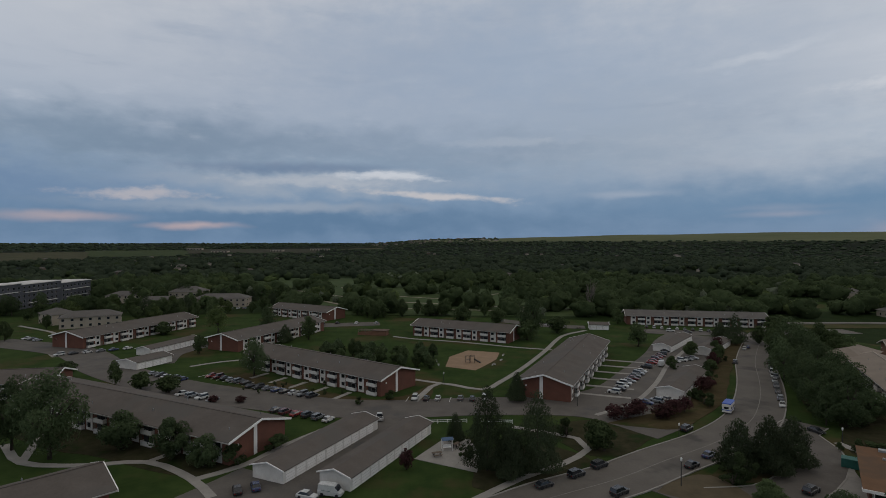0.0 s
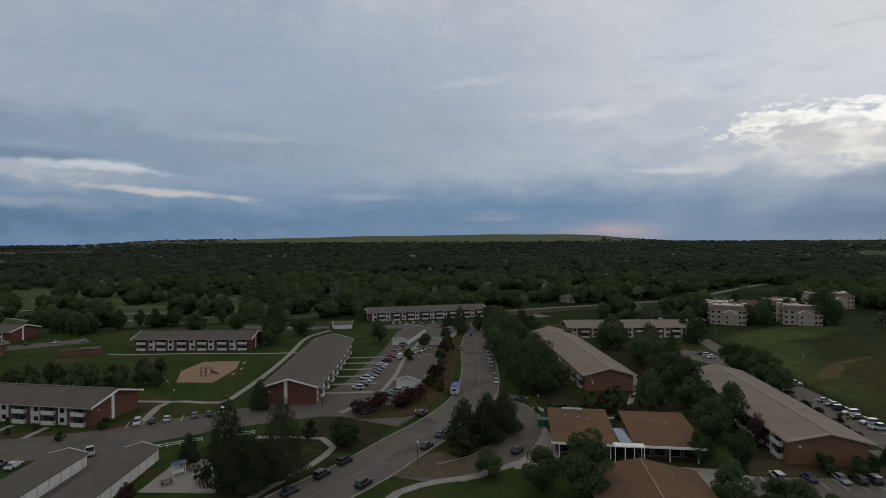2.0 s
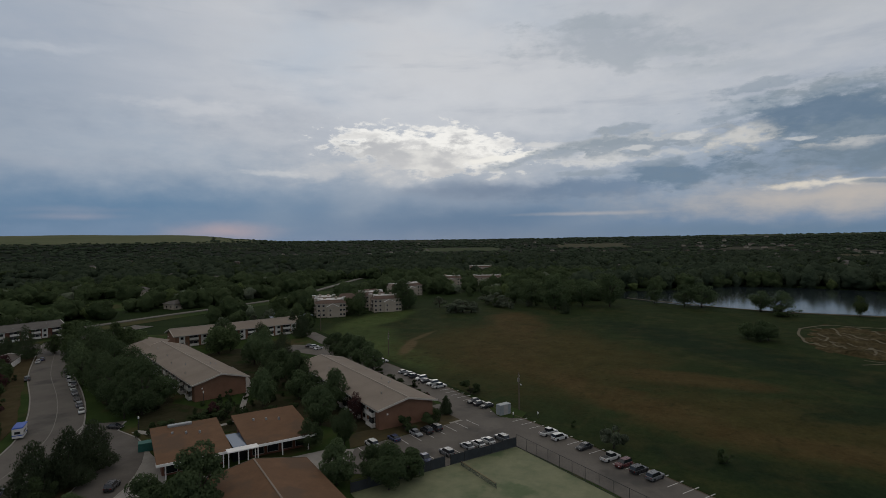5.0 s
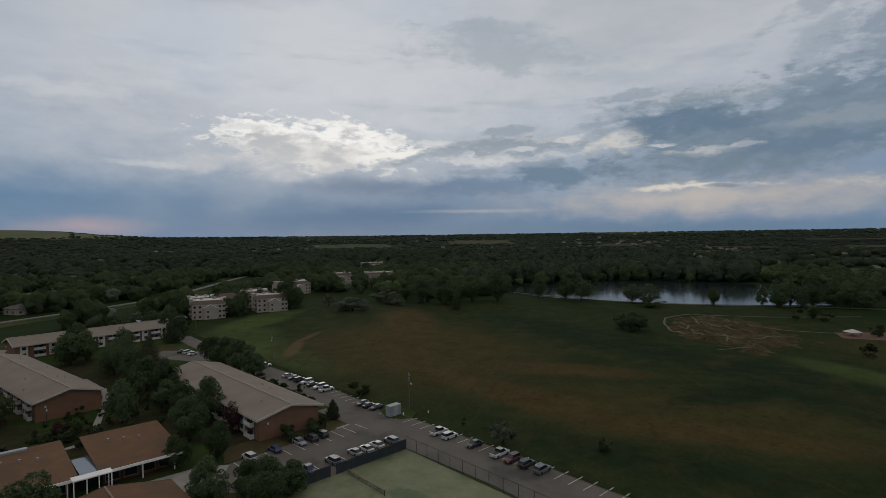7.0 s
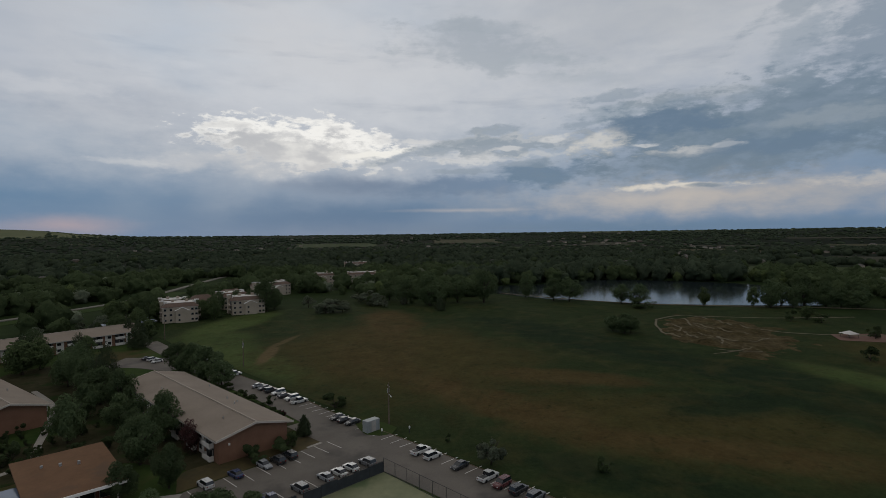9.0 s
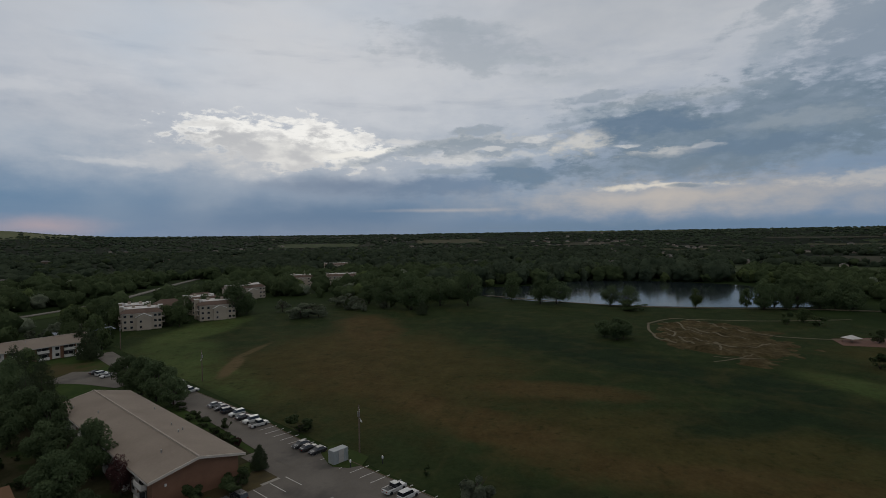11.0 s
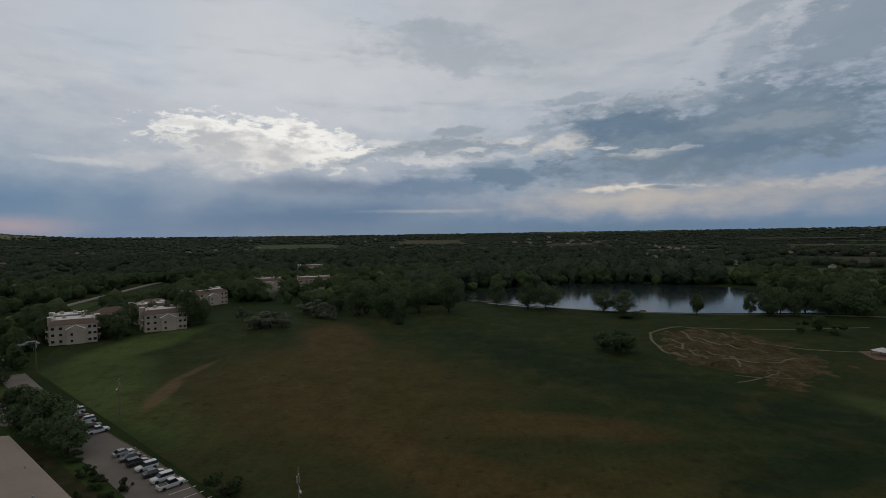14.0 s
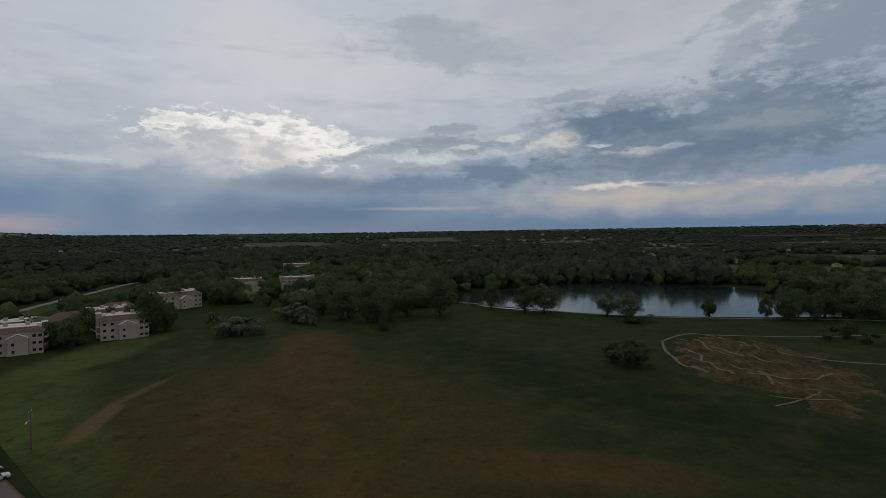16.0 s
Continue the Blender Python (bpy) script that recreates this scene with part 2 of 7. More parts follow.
for a, e, w, h, tilt in ((71, 7.9, 3.2, 0.5, 0.1), (76, 8.6, 3.6, 0.6, 0.06), (82, 10.6, 3.0, 0.5, 0.1), (86, 7.4, 3.0, 0.5, 0.0), (91, 11.2, 2.6, 0.5, 0.12), (95, 13.6, 4.0, 0.6, 0.06), (101, 12.4, 3.2, 0.6, 0.0), (79, 6.6, 4.0, 0.4, 0.03), (108, 12.8, 4.0, 0.7, 0.1)):
    paint(0.55, (0.22, 0.28, 0.345), a, e, w, h, 1.2, tilt, 0.7, 0.9)
for a, e, w, h, tilt in ((74, 9.9, 2.2, 0.35, -0.05), (84, 8.9, 2.0, 0.3, 0.05), (88.5, 9.9, 1.8, 0.4, 0.2), (97, 8.6, 1.6, 0.25, 0.0), (104.5, 8.0, 1.8, 0.25, 0.0), (56, 10.9, 3.0, 0.3, 0.05)):
    paint(0.60, (0.66, 0.66, 0.655), a, e, w, h, 1.2, tilt, 0.7, 0.9)
paint(0.60, (0.112, 0.178, 0.268), 99, 10.6, 8, 1.5, 1.2, 0.02, 0.8, 0.7)
paint(0.50, (0.118, 0.185, 0.275), 108, 7.6, 8, 0.9, 1.1, 0.0, 0.8, 0.6)
paint(0.50, (0.31, 0.355, 0.40), 111, 9.6, 6, 0.9, 1.2, 0.05, 0.9, 0.7)
paint(0.45, (0.33, 0.37, 0.41), 103, 13.0, 6, 0.6, 1.2, 0.03, 0.9, 0.8)
paint(0.55, (0.245, 0.30, 0.355), 79.5, 9.4, 6.5, 0.6, 1.1, 0.10, 0.8, 0.7)
paint(0.55, (0.34, 0.385, 0.435), 80, 20.6, 8, 0.8, 1.1, -0.06, 0.9, 0.8)
paint(0.50, (0.36, 0.405, 0.45), 86, 17.2, 7, 0.55, 1.1, -0.04, 0.9, 0.8)
paint(0.55, (0.24, 0.295, 0.355), 113, 20.5, 7, 1.1, 1.1, 0.45, 0.8, 0.8)
paint(0.60, (0.105, 0.180, 0.265), 98, 0.5, 30, 1.0, 0.4, 0.0, 1.1, 0.2)
tone = S.mix(0.98, clear_sky, tone)
backdrop = S.add("ShaderNodeBackground")
S.put(backdrop.inputs[0], tone)
backdrop.inputs[1].default_value = 2.5
S.put(S.add("ShaderNodeOutputWorld").inputs[0], backdrop.outputs[0])

sun = new("sun", bpy.data.lights.new("sun", "SUN"))
sun.data.energy, sun.data.angle, sun.data.color = 0.5, radians(25), (1.0, 0.93, 0.84)
sa, se = radians(SUN_AZ), radians(SUN_EL)
sun.matrix_world = look((200 * math.sin(sa), 200 * math.cos(sa), 200 * math.tan(se)), (0, 0, 0))


# ---------------------------------------------------------------- materials
def material(name, low, high, rough=0.85, size=1.0, grain=8.0, bump=0.15, metal=0.0, spots=None, island=0.0, per_object=0.0, gloss=0.3, painted=False):
    """A weathered surface: two tones at two scales of noise, with fine relief. size: metres of the large stains."""
    m = bpy.data.materials.new(name)
    m.use_nodes = True
    n = Nodes(m.node_tree)
    where = n.add("ShaderNodeTexCoord").outputs["Object"]
    large = n.noise(where, 1.0 / size, 3.0)
    small = n.noise(where, grain, 4.0, 0.65)
    blend = n.math("ADD", n.math("MULTIPLY", large, 0.6), n.math("MULTIPLY", small, 0.4))
    colour = n.ramp(blend, (0.30, low), (0.70, high))
    if painted:
        colour = n.mix(n.math("MULTIPLY", n.math("SUBTRACT", 1.0, small), 0.25), n.add("ShaderNodeObjectInfo").outputs["Color"], low)
    if spots:
        colour = n.mix(n.smooth(n.noise(where, 0.37 / size, 5.0, 0.6), 0.52, 0.66), colour, spots)
    for amount, source in ((island, "Random Per Island"), (per_object, "Random")):
        if amount:
            r = (n.add("ShaderNodeNewGeometry") if source == "Random Per Island" else n.add("ShaderNodeObjectInfo")).outputs[source]
            k = n.math("ADD", n.math("MULTIPLY", r, 2 * amount), 1 - amount)
            g = n.add("ShaderNodeHueSaturation")
            n.put(g.inputs["Value"], k)
            n.put(g.inputs["Color"], colour)
            colour = g.outputs[0]
    b = n.add("ShaderNodeBsdfPrincipled")
    n.put(b.inputs["Base Color"], colour)
    n.put(b.inputs["Roughness"], n.math("ADD", n.math("MULTIPLY", small, 0.2), rough - 0.1, clamp=True))
    b.inputs["Metallic"].default_value = metal
    b.inputs["Specular IOR Level"].default_value = gloss
    if bump:
        h = n.add("ShaderNodeBump")
        h.inputs["Strength"].default_value, h.inputs["Distance"].default_value = bump, 0.05
        n.put(h.inputs["Height"], small)
        n.put(b.inputs["Normal"], h.outputs[0])
    n.put(n.add("ShaderNodeOutputMaterial").inputs[0], b.outputs[0])
    return m


def glassy(name, colour, rough):
    m = bpy.data.materials.new(name)
    m.use_nodes = True
    b = m.node_tree.nodes["Principled BSDF"]
    b.inputs["Base Color"].default_value, b.inputs["Roughness"].default_value = (*colour, 1), rough
    b.inputs["Specular IOR Level"].default_value = 0.6
    return m


GRASS = material("lawn_grass", (0.018, 0.036, 0.010), (0.046, 0.068, 0.020), 0.95, 9.0, 0.45, 0.6, spots=(0.062, 0.052, 0.024), gloss=0.02)
WILD = material("wild_grass", (0.022, 0.040, 0.012), (0.045, 0.062, 0.020), 0.95, 22.0, 0.35, 0.5, spots=(0.07, 0.062, 0.03), gloss=0.02)
ASPHALT = material("worn_asphalt", (0.094, 0.083, 0.071), (0.145, 0.129, 0.111), 0.9, 7.0, 3.0, 0.2, spots=(0.070, 0.064, 0.057), gloss=0.2)
ASPHALT_OLD = material("patched_asphalt", (0.080, 0.071, 0.062), (0.130, 0.115, 0.100), 0.92, 5.0, 2.0, 0.2, spots=(0.08, 0.075, 0.07), gloss=0.2)
CONCRETE = material("concrete", (0.20, 0.185, 0.165), (0.30, 0.28, 0.25), 0.9, 3.0, 4.0, 0.2)
FADED_LINE = material("faded_road_paint", (0.13, 0.12, 0.105), (0.21, 0.195, 0.17), 0.85, 1.5, 3.0, 0.1)
LINE = material("road_paint", (0.40, 0.385, 0.36), (0.58, 0.565, 0.53), 0.8, 1.5, 5.0, 0.1)
BRICK = material("red_brick", (0.105, 0.046, 0.032), (0.165, 0.070, 0.048), 0.9, 2.5, 6.0, 0.3)
BRICK_TAN = material("brown_brick", (0.150, 0.078, 0.048), (0.225, 0.120, 0.076), 0.9, 2.5, 6.0, 0.3)
SIDING = material("white_siding", (0.50, 0.475, 0.44), (0.68, 0.655, 0.61), 0.8, 1.6, 4.0, 0.1)
TRIM = material("white_trim", (0.68, 0.66, 0.63), (0.84, 0.82, 0.78), 0.7, 2.0, 5.0, 0.1)
STUCCO = material("beige_stucco", (0.30, 0.255, 0.20), (0.40, 0.345, 0.275), 0.9, 4.0, 3.0, 0.2)
SHINGLE = material("brown_shingles", (0.085, 0.072, 0.062), (0.125, 0.108, 0.094), 0.92, 4.0, 2.2, 0.5, spots=(0.10, 0.09, 0.08), gloss=0.15)
TAN_TRIM = material("tan_trim", (0.40, 0.35, 0.30), (0.52, 0.46, 0.40), 0.8, 2.0, 5.0, 0.1)
RIDGE_TAN = material("tan_ridge_metal", (0.26, 0.22, 0.18), (0.34, 0.29, 0.245), 0.8, 2.0, 5.0, 0.1)
SHINGLE_BROWN = material("red_brown_shingles", (0.095, 0.066, 0.052), (0.145, 0.102, 0.080), 0.92, 4.0, 2.0, 0.4, gloss=0.15)
SHINGLE_TAN = material("tan_shingles", (0.19, 0.155, 0.125), (0.25, 0.21, 0.17), 0.92, 6.0, 2.0, 0.4, gloss=0.15)
SHINGLE_RUST = material("rust_brown_shingles", (0.115, 0.064, 0.036), (0.165, 0.094, 0.053), 0.92, 3.0, 1.6, 0.5, spots=(0.11, 0.070, 0.045), gloss=0.15)
SHINGLE_GREY = material("grey_shingles", (0.09, 0.082, 0.075), (0.14, 0.128, 0.115), 0.92, 4.0, 2.0, 0.4, gloss=0.15)
MEMBRANE = material("pale_roof_membrane", (0.42, 0.40, 0.37), (0.60, 0.58, 0.55), 0.8, 5.0, 1.0, 0.1)
DARK_GLASS = glassy("window_glass", (0.015, 0.018, 0.022), 0.08)
FRAME = material("window_frame", (0.30, 0.28, 0.26), (0.40, 0.38, 0.35), 0.6, 1.0, 5.0, 0.05)
STEEL = material("galvanised_steel", (0.28, 0.29, 0.29), (0.40, 0.41, 0.41), 0.5, 1.0, 6.0, 0.05, metal=0.6)
# dark ironwork; also the near-black of shade painted behind balconies
IRON_AND_SHADE = material("dark_iron", (0.02, 0.02, 0.02), (0.04, 0.04, 0.04), 0.6, 1.0, 6.0, 0.05)
GREY_WIRE = material("grey_wire", (0.07, 0.07, 0.068), (0.11, 0.11, 0.105), 0.6, 1.0, 6.0, 0.0)
WOOD = material("weathered_wood", (0.10, 0.075, 0.055), (0.17, 0.13, 0.095), 0.9, 1.0, 7.0, 0.2)
BARK = material("bark", (0.035, 0.028, 0.022), (0.075, 0.06, 0.048), 0.95, 0.8, 6.0, 0.5)
DEADWOOD = material("dead_branches", (0.13, 0.11, 0.095), (0.20, 0.17, 0.15), 0.95, 0.8, 6.0, 0.3)
TYRE = material("tyre_rubber", (0.012, 0.012, 0.012), (0.025, 0.025, 0.025), 0.85, 0.3, 20.0, 0.05)
RIM = material("wheel_rim", (0.25, 0.25, 0.26), (0.36, 0.36, 0.37), 0.35, 0.3, 10.0, 0.0, metal=0.8)
PAINT = material("car_paint", (0.10, 0.10, 0.10), (0.1, 0.1, 0.1), 0.28, 1.5, 2.0, 0.0, gloss=0.5, painted=True)
LAMP_RED = glassy("tail_light", (0.20, 0.01, 0.01), 0.2)
LAMP_CLEAR = glassy("head_light", (0.55, 0.55, 0.55), 0.15)
SAND = material("playground_sand", (0.20, 0.132, 0.080), (0.28, 0.19, 0.118), 0.95, 4.0, 1.5, 0.3)
BARE = material("bare_soil", (0.026, 0.021, 0.007), (0.082, 0.062, 0.022), 0.95, 6.0, 0.5, 0.6, spots=(0.030, 0.034, 0.013))
GRAVEL_DARK = material("trodden_soil", (0.060, 0.046, 0.024), (0.105, 0.080, 0.046), 0.95, 3.0, 1.2, 0.3)
TRACK = material("worn_track", (0.080, 0.068, 0.040), (0.140, 0.118, 0.072), 0.95, 2.0, 1.5, 0.3)
GRAVEL = material("pale_gravel", (0.20, 0.165, 0.125), (0.30, 0.255, 0.20), 0.95, 3.0, 2.0, 0.3)
COURT = material("green_court", (0.110, 0.128, 0.066), (0.215, 0.215, 0.125), 0.85, 4.5, 0.6, 0.1, spots=(0.090, 0.120, 0.056))
DRY = material("dry_bank_grass", (0.045, 0.036, 0.018), (0.082, 0.064, 0.034), 0.95, 5.0, 0.7, 0.4, spots=(0.032, 0.042, 0.014), gloss=0.02)
# mulch and thin grass, with shade of trees and walls in the tone
MULCH_SHADE = material("shaded_ground", (0.020, 0.022, 0.010), (0.052, 0.046, 0.026), 0.95, 3.0, 0.8, 0.5, spots=(0.020, 0.034, 0.011), gloss=0.02)
SCREEN = material("windscreen_cloth", (0.022, 0.026, 0.029), (0.045, 0.050, 0.054), 0.95, 1.5, 6.0, 0.1)
BLUE = material("blue_metal", (0.02, 0.06, 0.32), (0.04, 0.10, 0.42), 0.4, 1.0, 5.0, 0.0)
GREEN = material("green_metal", (0.02, 0.10, 0.085), (0.035, 0.14, 0.115), 0.5, 1.0, 5.0, 0.05)
SLATE = material("dark_cladding", (0.035, 0.038, 0.045), (0.065, 0.068, 0.078), 0.7, 6.0, 0.6, 0.1)


def leaf(name, low, high, varied=0.42, size=2.5):
    """Foliage: each spray has its own tone, and some light passes through it."""
    m = material(name, low, high, 0.9, size, 1.2, 0.0, island=varied, per_object=0.25, gloss=0.04)
    t = m.node_tree
    out = next(n for n in t.nodes if n.type == "OUTPUT_MATERIAL")
    solid = next(n for n in t.nodes if n.type == "BSDF_PRINCIPLED")
    through_leaf, both = t.nodes.new("ShaderNodeBsdfTranslucent"), t.nodes.new("ShaderNodeMixShader")
    t.links.new(solid.inputs["Base Color"].links[0].from_socket, through_leaf.inputs["Color"])
    both.inputs[0].default_value = 0.38
    t.links.new(solid.outputs[0], both.inputs[1])
    t.links.new(through_leaf.outputs[0], both.inputs[2])
    t.links.new(both.outputs[0], out.inputs[0])
    return m


LEAF = leaf("leaves_green", (0.032, 0.048, 0.020), (0.080, 0.106, 0.048), 0.16, 9.0)
LEAF_NEAR = leaf("leaves_mid_green", (0.056, 0.080, 0.034), (0.105, 0.138, 0.062), 0.20, 2.0)
LEAF_DEEP = leaf("leaves_deep_green", (0.055, 0.080, 0.038), (0.104, 0.138, 0.066), 0.18, 2.4)
LEAF_FAR = leaf("leaves_far", (0.030, 0.044, 0.028), (0.074, 0.094, 0.056), 0.10, 22.0)
LEAF_LIGHT = leaf("leaves_light", (0.060, 0.084, 0.030), (0.115, 0.146, 0.056), 0.20)
LEAF_DARK = leaf("needles_dark", (0.042, 0.056, 0.030), (0.076, 0.096, 0.052), 0.22)
LEAF_GREY = leaf("leaves_grey_green", (0.095, 0.112, 0.074), (0.175, 0.198, 0.135), 0.22)
LEAF_RED = leaf("leaves_purple", (0.055, 0.028, 0.028), (0.100, 0.048, 0.046))


# ---------------------------------------------------------------- mesh helpers
def finish(name, bm, mat, parent=None, label="", smooth=False):
    bmesh.ops.recalc_face_normals(bm, faces=bm.faces)
    me = bpy.data.meshes.new(name)
    bm.to_mesh(me)
    bm.free()
    me.materials.append(mat)
    if smooth:
        me.shade_smooth()
    ob = new(name, me)
    ob.parent = parent
    return tagged(ob, label)


def part(name, bm, mat, parent, label="", smooth=False):
    return finish(name, bm, mat, parent, label, smooth)


def share(name, ob, parent, m):
    """Another piece on the same mesh."""
    o = new(name, ob.data)
    o.parent = parent
    o.matrix_basis = m
    return o


def box(x0, x1, y0, y1, z0, z1, bm=None, bevel=0.0):
    bm = bm or bmesh.new()
    r = bmesh.ops.create_cube(bm, size=1.0, matrix=Matrix.LocRotScale(((x0 + x1) / 2, (y0 + y1) / 2, (z0 + z1) / 2), None, (x1 - x0, y1 - y0, z1 - z0)))
    if bevel:
        es = {e for v in r["verts"] for e in v.link_edges}
        bmesh.ops.bevel(bm, geom=list(es), offset=bevel, segments=1, affect="EDGES")
    return bm


def tube(points, radii, sides=8, bm=None):
    """A tapered tube along a line of points."""
    bm = bm or bmesh.new()
    rings = []
    for i, (p, r) in enumerate(zip(points, radii)):
        p = Vector(p)
        ahead = Vector(points[min(i + 1, len(points) - 1)]) - Vector(points[max(i - 1, 0)])
        q = ahead.to_track_quat("Z", "Y")
        rings.append([bm.verts.new(p + q @ Vector((r * math.cos(a), r * math.sin(a), 0))) for a in (2 * math.pi * k / sides for k in range(sides))])
    for a, b in zip(rings, rings[1:]):
        for k in range(sides):
            bm.faces.new((a[k], a[(k + 1) % sides], b[(k + 1) % sides], b[k]))
    bm.faces.new(rings[0][::-1])
    bm.faces.new(rings[-1])
    return bm


def prism(outline, z0, z1, bm=None):
    """A slab with that outline."""
    bm = bm or bmesh.new()
    low = [bm.verts.new((x, y, z0)) for x, y in outline]
    top = [bm.verts.new((x, y, z1)) for x, y in outline]
    bm.faces.new(low[::-1])
    bm.faces.new(top)
    n = len(outline)
    for k in range(n):
        bm.faces.new((low[k], low[(k + 1) % n], top[(k + 1) % n], top[k]))
    return bm


def curve_points(points, step=4.0):
    """A smooth line through the points (Catmull-Rom)."""
    pts = [Vector(p) for p in points]
    pts = [2 * pts[0] - pts[1]] + pts + [2 * pts[-1] - pts[-2]]
    out = []
    for a, b, c, d in zip(pts, pts[1:], pts[2:], pts[3:]):
        k = max(1, int((c - b).length / step))
        for i in range(k):
            t = i / k
            out.append(0.5 * (2 * b + (c - a) * t + (2 * a - 5 * b + 4 * c - d) * t * t + (3 * b - a - 3 * c + d) * t ** 3))
    return out + [pts[-2]]


def strip(points, offset_a, offset_b, z0, z1, bm=None, step=4.0):
    """A slab that follows a curve between two sideways offsets (positive: to its left)."""
    bm = bm or bmesh.new()
    line = curve_points([(*p, 0) for p in points], step)
    rows = []
    for i, p in enumerate(line):
        d = (line[min(i + 1, len(line) - 1)] - line[max(i - 1, 0)]).normalized()
        n = Vector((-d.y, d.x, 0))
        a, b = p + n * offset_a, p + n * offset_b
        rows.append([bm.verts.new((q.x, q.y, z)) for q, z in ((a, z0), (a, z1), (b, z1), (b, z0))])
    for r, s in zip(rows, rows[1:]):
        for k in range(4):
            bm.faces.new((r[k], r[(k + 1) % 4], s[(k + 1) % 4], s[k]))
    bm.faces.new(rows[0])
    bm.faces.new(rows[-1][::-1])
    return bm


def setting(name, bm, mat, label):
    return tagged(finish(name, bm, mat), label, kind="structure")


def thing(name, label, category, m, group=""):
    ob = new(name)
    ob.matrix_basis = m
    return tagged(ob, label, category, group)


def facing(x, y, dx, dy, z=0.0):
    """A pose on the ground whose x axis points along (dx, dy)."""
    return pose(x, y, z, 0, 0, math.degrees(math.atan2(dy, dx)))


# ---------------------------------------------------------------- ground
RISE_AZ = (-180, -60, -9, -3, 5, 16, 26, 37, 40, 43.5, 48, 65, 92, 103, 120, 180)
RISE_EL = (0.02, 0.02, -0.02, 0.36, 0.52, 0.74, 0.85, 0.92, 0.80, 0.40, 0.13, 0.08, 0.15, 0.18, 0.22, 0.02)


def rise(x, y):
    """Height of the land: level for a mile and more, then low hills and a long grassy mesa on the skyline."""
    r, az = np.hypot(x, y), np.degrees(np.arctan2(x, y))
    top = 42 + np.tan(np.radians(np.interp(az, RISE_AZ, RISE_EL))) * 4120
    s = np.clip((r - 1500) / (4120 - 1500), 0, 1)
    return top * s * s * (3 - 2 * s)


def ground_material():
    """Grass and scrub near, a patchwork of fields and woods far off."""
    m = bpy.data.materials.new("open_land")
    m.use_nodes = True
    n = Nodes(m.node_tree)
    where = n.add("ShaderNodeTexCoord").outputs["Object"]
    a, b, c = n.noise(where, 0.045, 4.0), n.noise(where, 0.6, 4.0, 0.65), n.noise(where, 0.0032, 4.0, 0.6)
    near = n.ramp(n.math("ADD", n.math("MULTIPLY", a, 0.6), n.math("MULTIPLY", b, 0.4)), (0.32, (0.010, 0.019, 0.006)), (0.68, (0.026, 0.040, 0.013)))
    far = n.ramp(c, (0.40, (0.010, 0.014, 0.008)), (0.64, (0.016, 0.021, 0.011)), (0.68, (0.060, 0.066, 0.034)), (0.74, (0.044, 0.048, 0.025)))
    s = n.add("ShaderNodeSeparateXYZ")
    n.put(s.inputs[0], where)
    r = n.math("SQRT", n.math("ADD", n.math("MULTIPLY", s.outputs[0], s.outputs[0]), n.math("MULTIPLY", s.outputs[1], s.outputs[1])))
    colour = n.mix(n.smooth(r, 560, 900), near, far)
    # the mesa is all dry grass
    colour = n.mix(n.smooth(s.outputs[2], 44, 52), colour, n.ramp(c, (0.3, (0.085, 0.098, 0.050)), (0.7, (0.125, 0.132, 0.072))))
    p = n.add("ShaderNodeBsdfPrincipled")
    n.put(p.inputs["Base Color"], colour)
    p.inputs["Roughness"].default_value, p.inputs["Specular IOR Level"].default_value = 0.95, 0.02
    n.put(n.add("ShaderNodeOutputMaterial").inputs[0], p.outputs[0])
    return m


def build_ground():
    radii = [0.0] + [4150 * (k / 64) ** 2.2 for k in range(4, 65)]
    spokes = 240
    bm = bmesh.new()
    rings = []
    for r in radii:
        if r == 0:
            rings.append([bm.verts.new((0, 0, 0))] * spokes)
            continue
        ring = []
        for k in range(spokes):
            a = 2 * math.pi * k / spokes
            x, y = r * math.sin(a), r * math.cos(a)
            ring.append(bm.verts.new((x, y, float(rise(x, y)) + (noise.noise((x / 420, y / 420, 0)) * 7 * min(1, max(0, (r - 1800) / 1500))))))
        rings.append(ring)
    for a, b in zip(rings, rings[1:]):
        for k in range(spokes):
            j = (k + 1) % spokes
            bm.faces.new((a[k], b[k], b[j], a[j]) if a[k] is not a[j] else (a[k], b[k], b[j]))
    g = setting("ground", bm, ground_material(), "green grassland and scrub reaching to low hills")
    g.data.shade_smooth()


build_ground()
V = Vector((0.56, 0.83, 0)).normalized()
U = Vector((V.y, -V.x, 0))


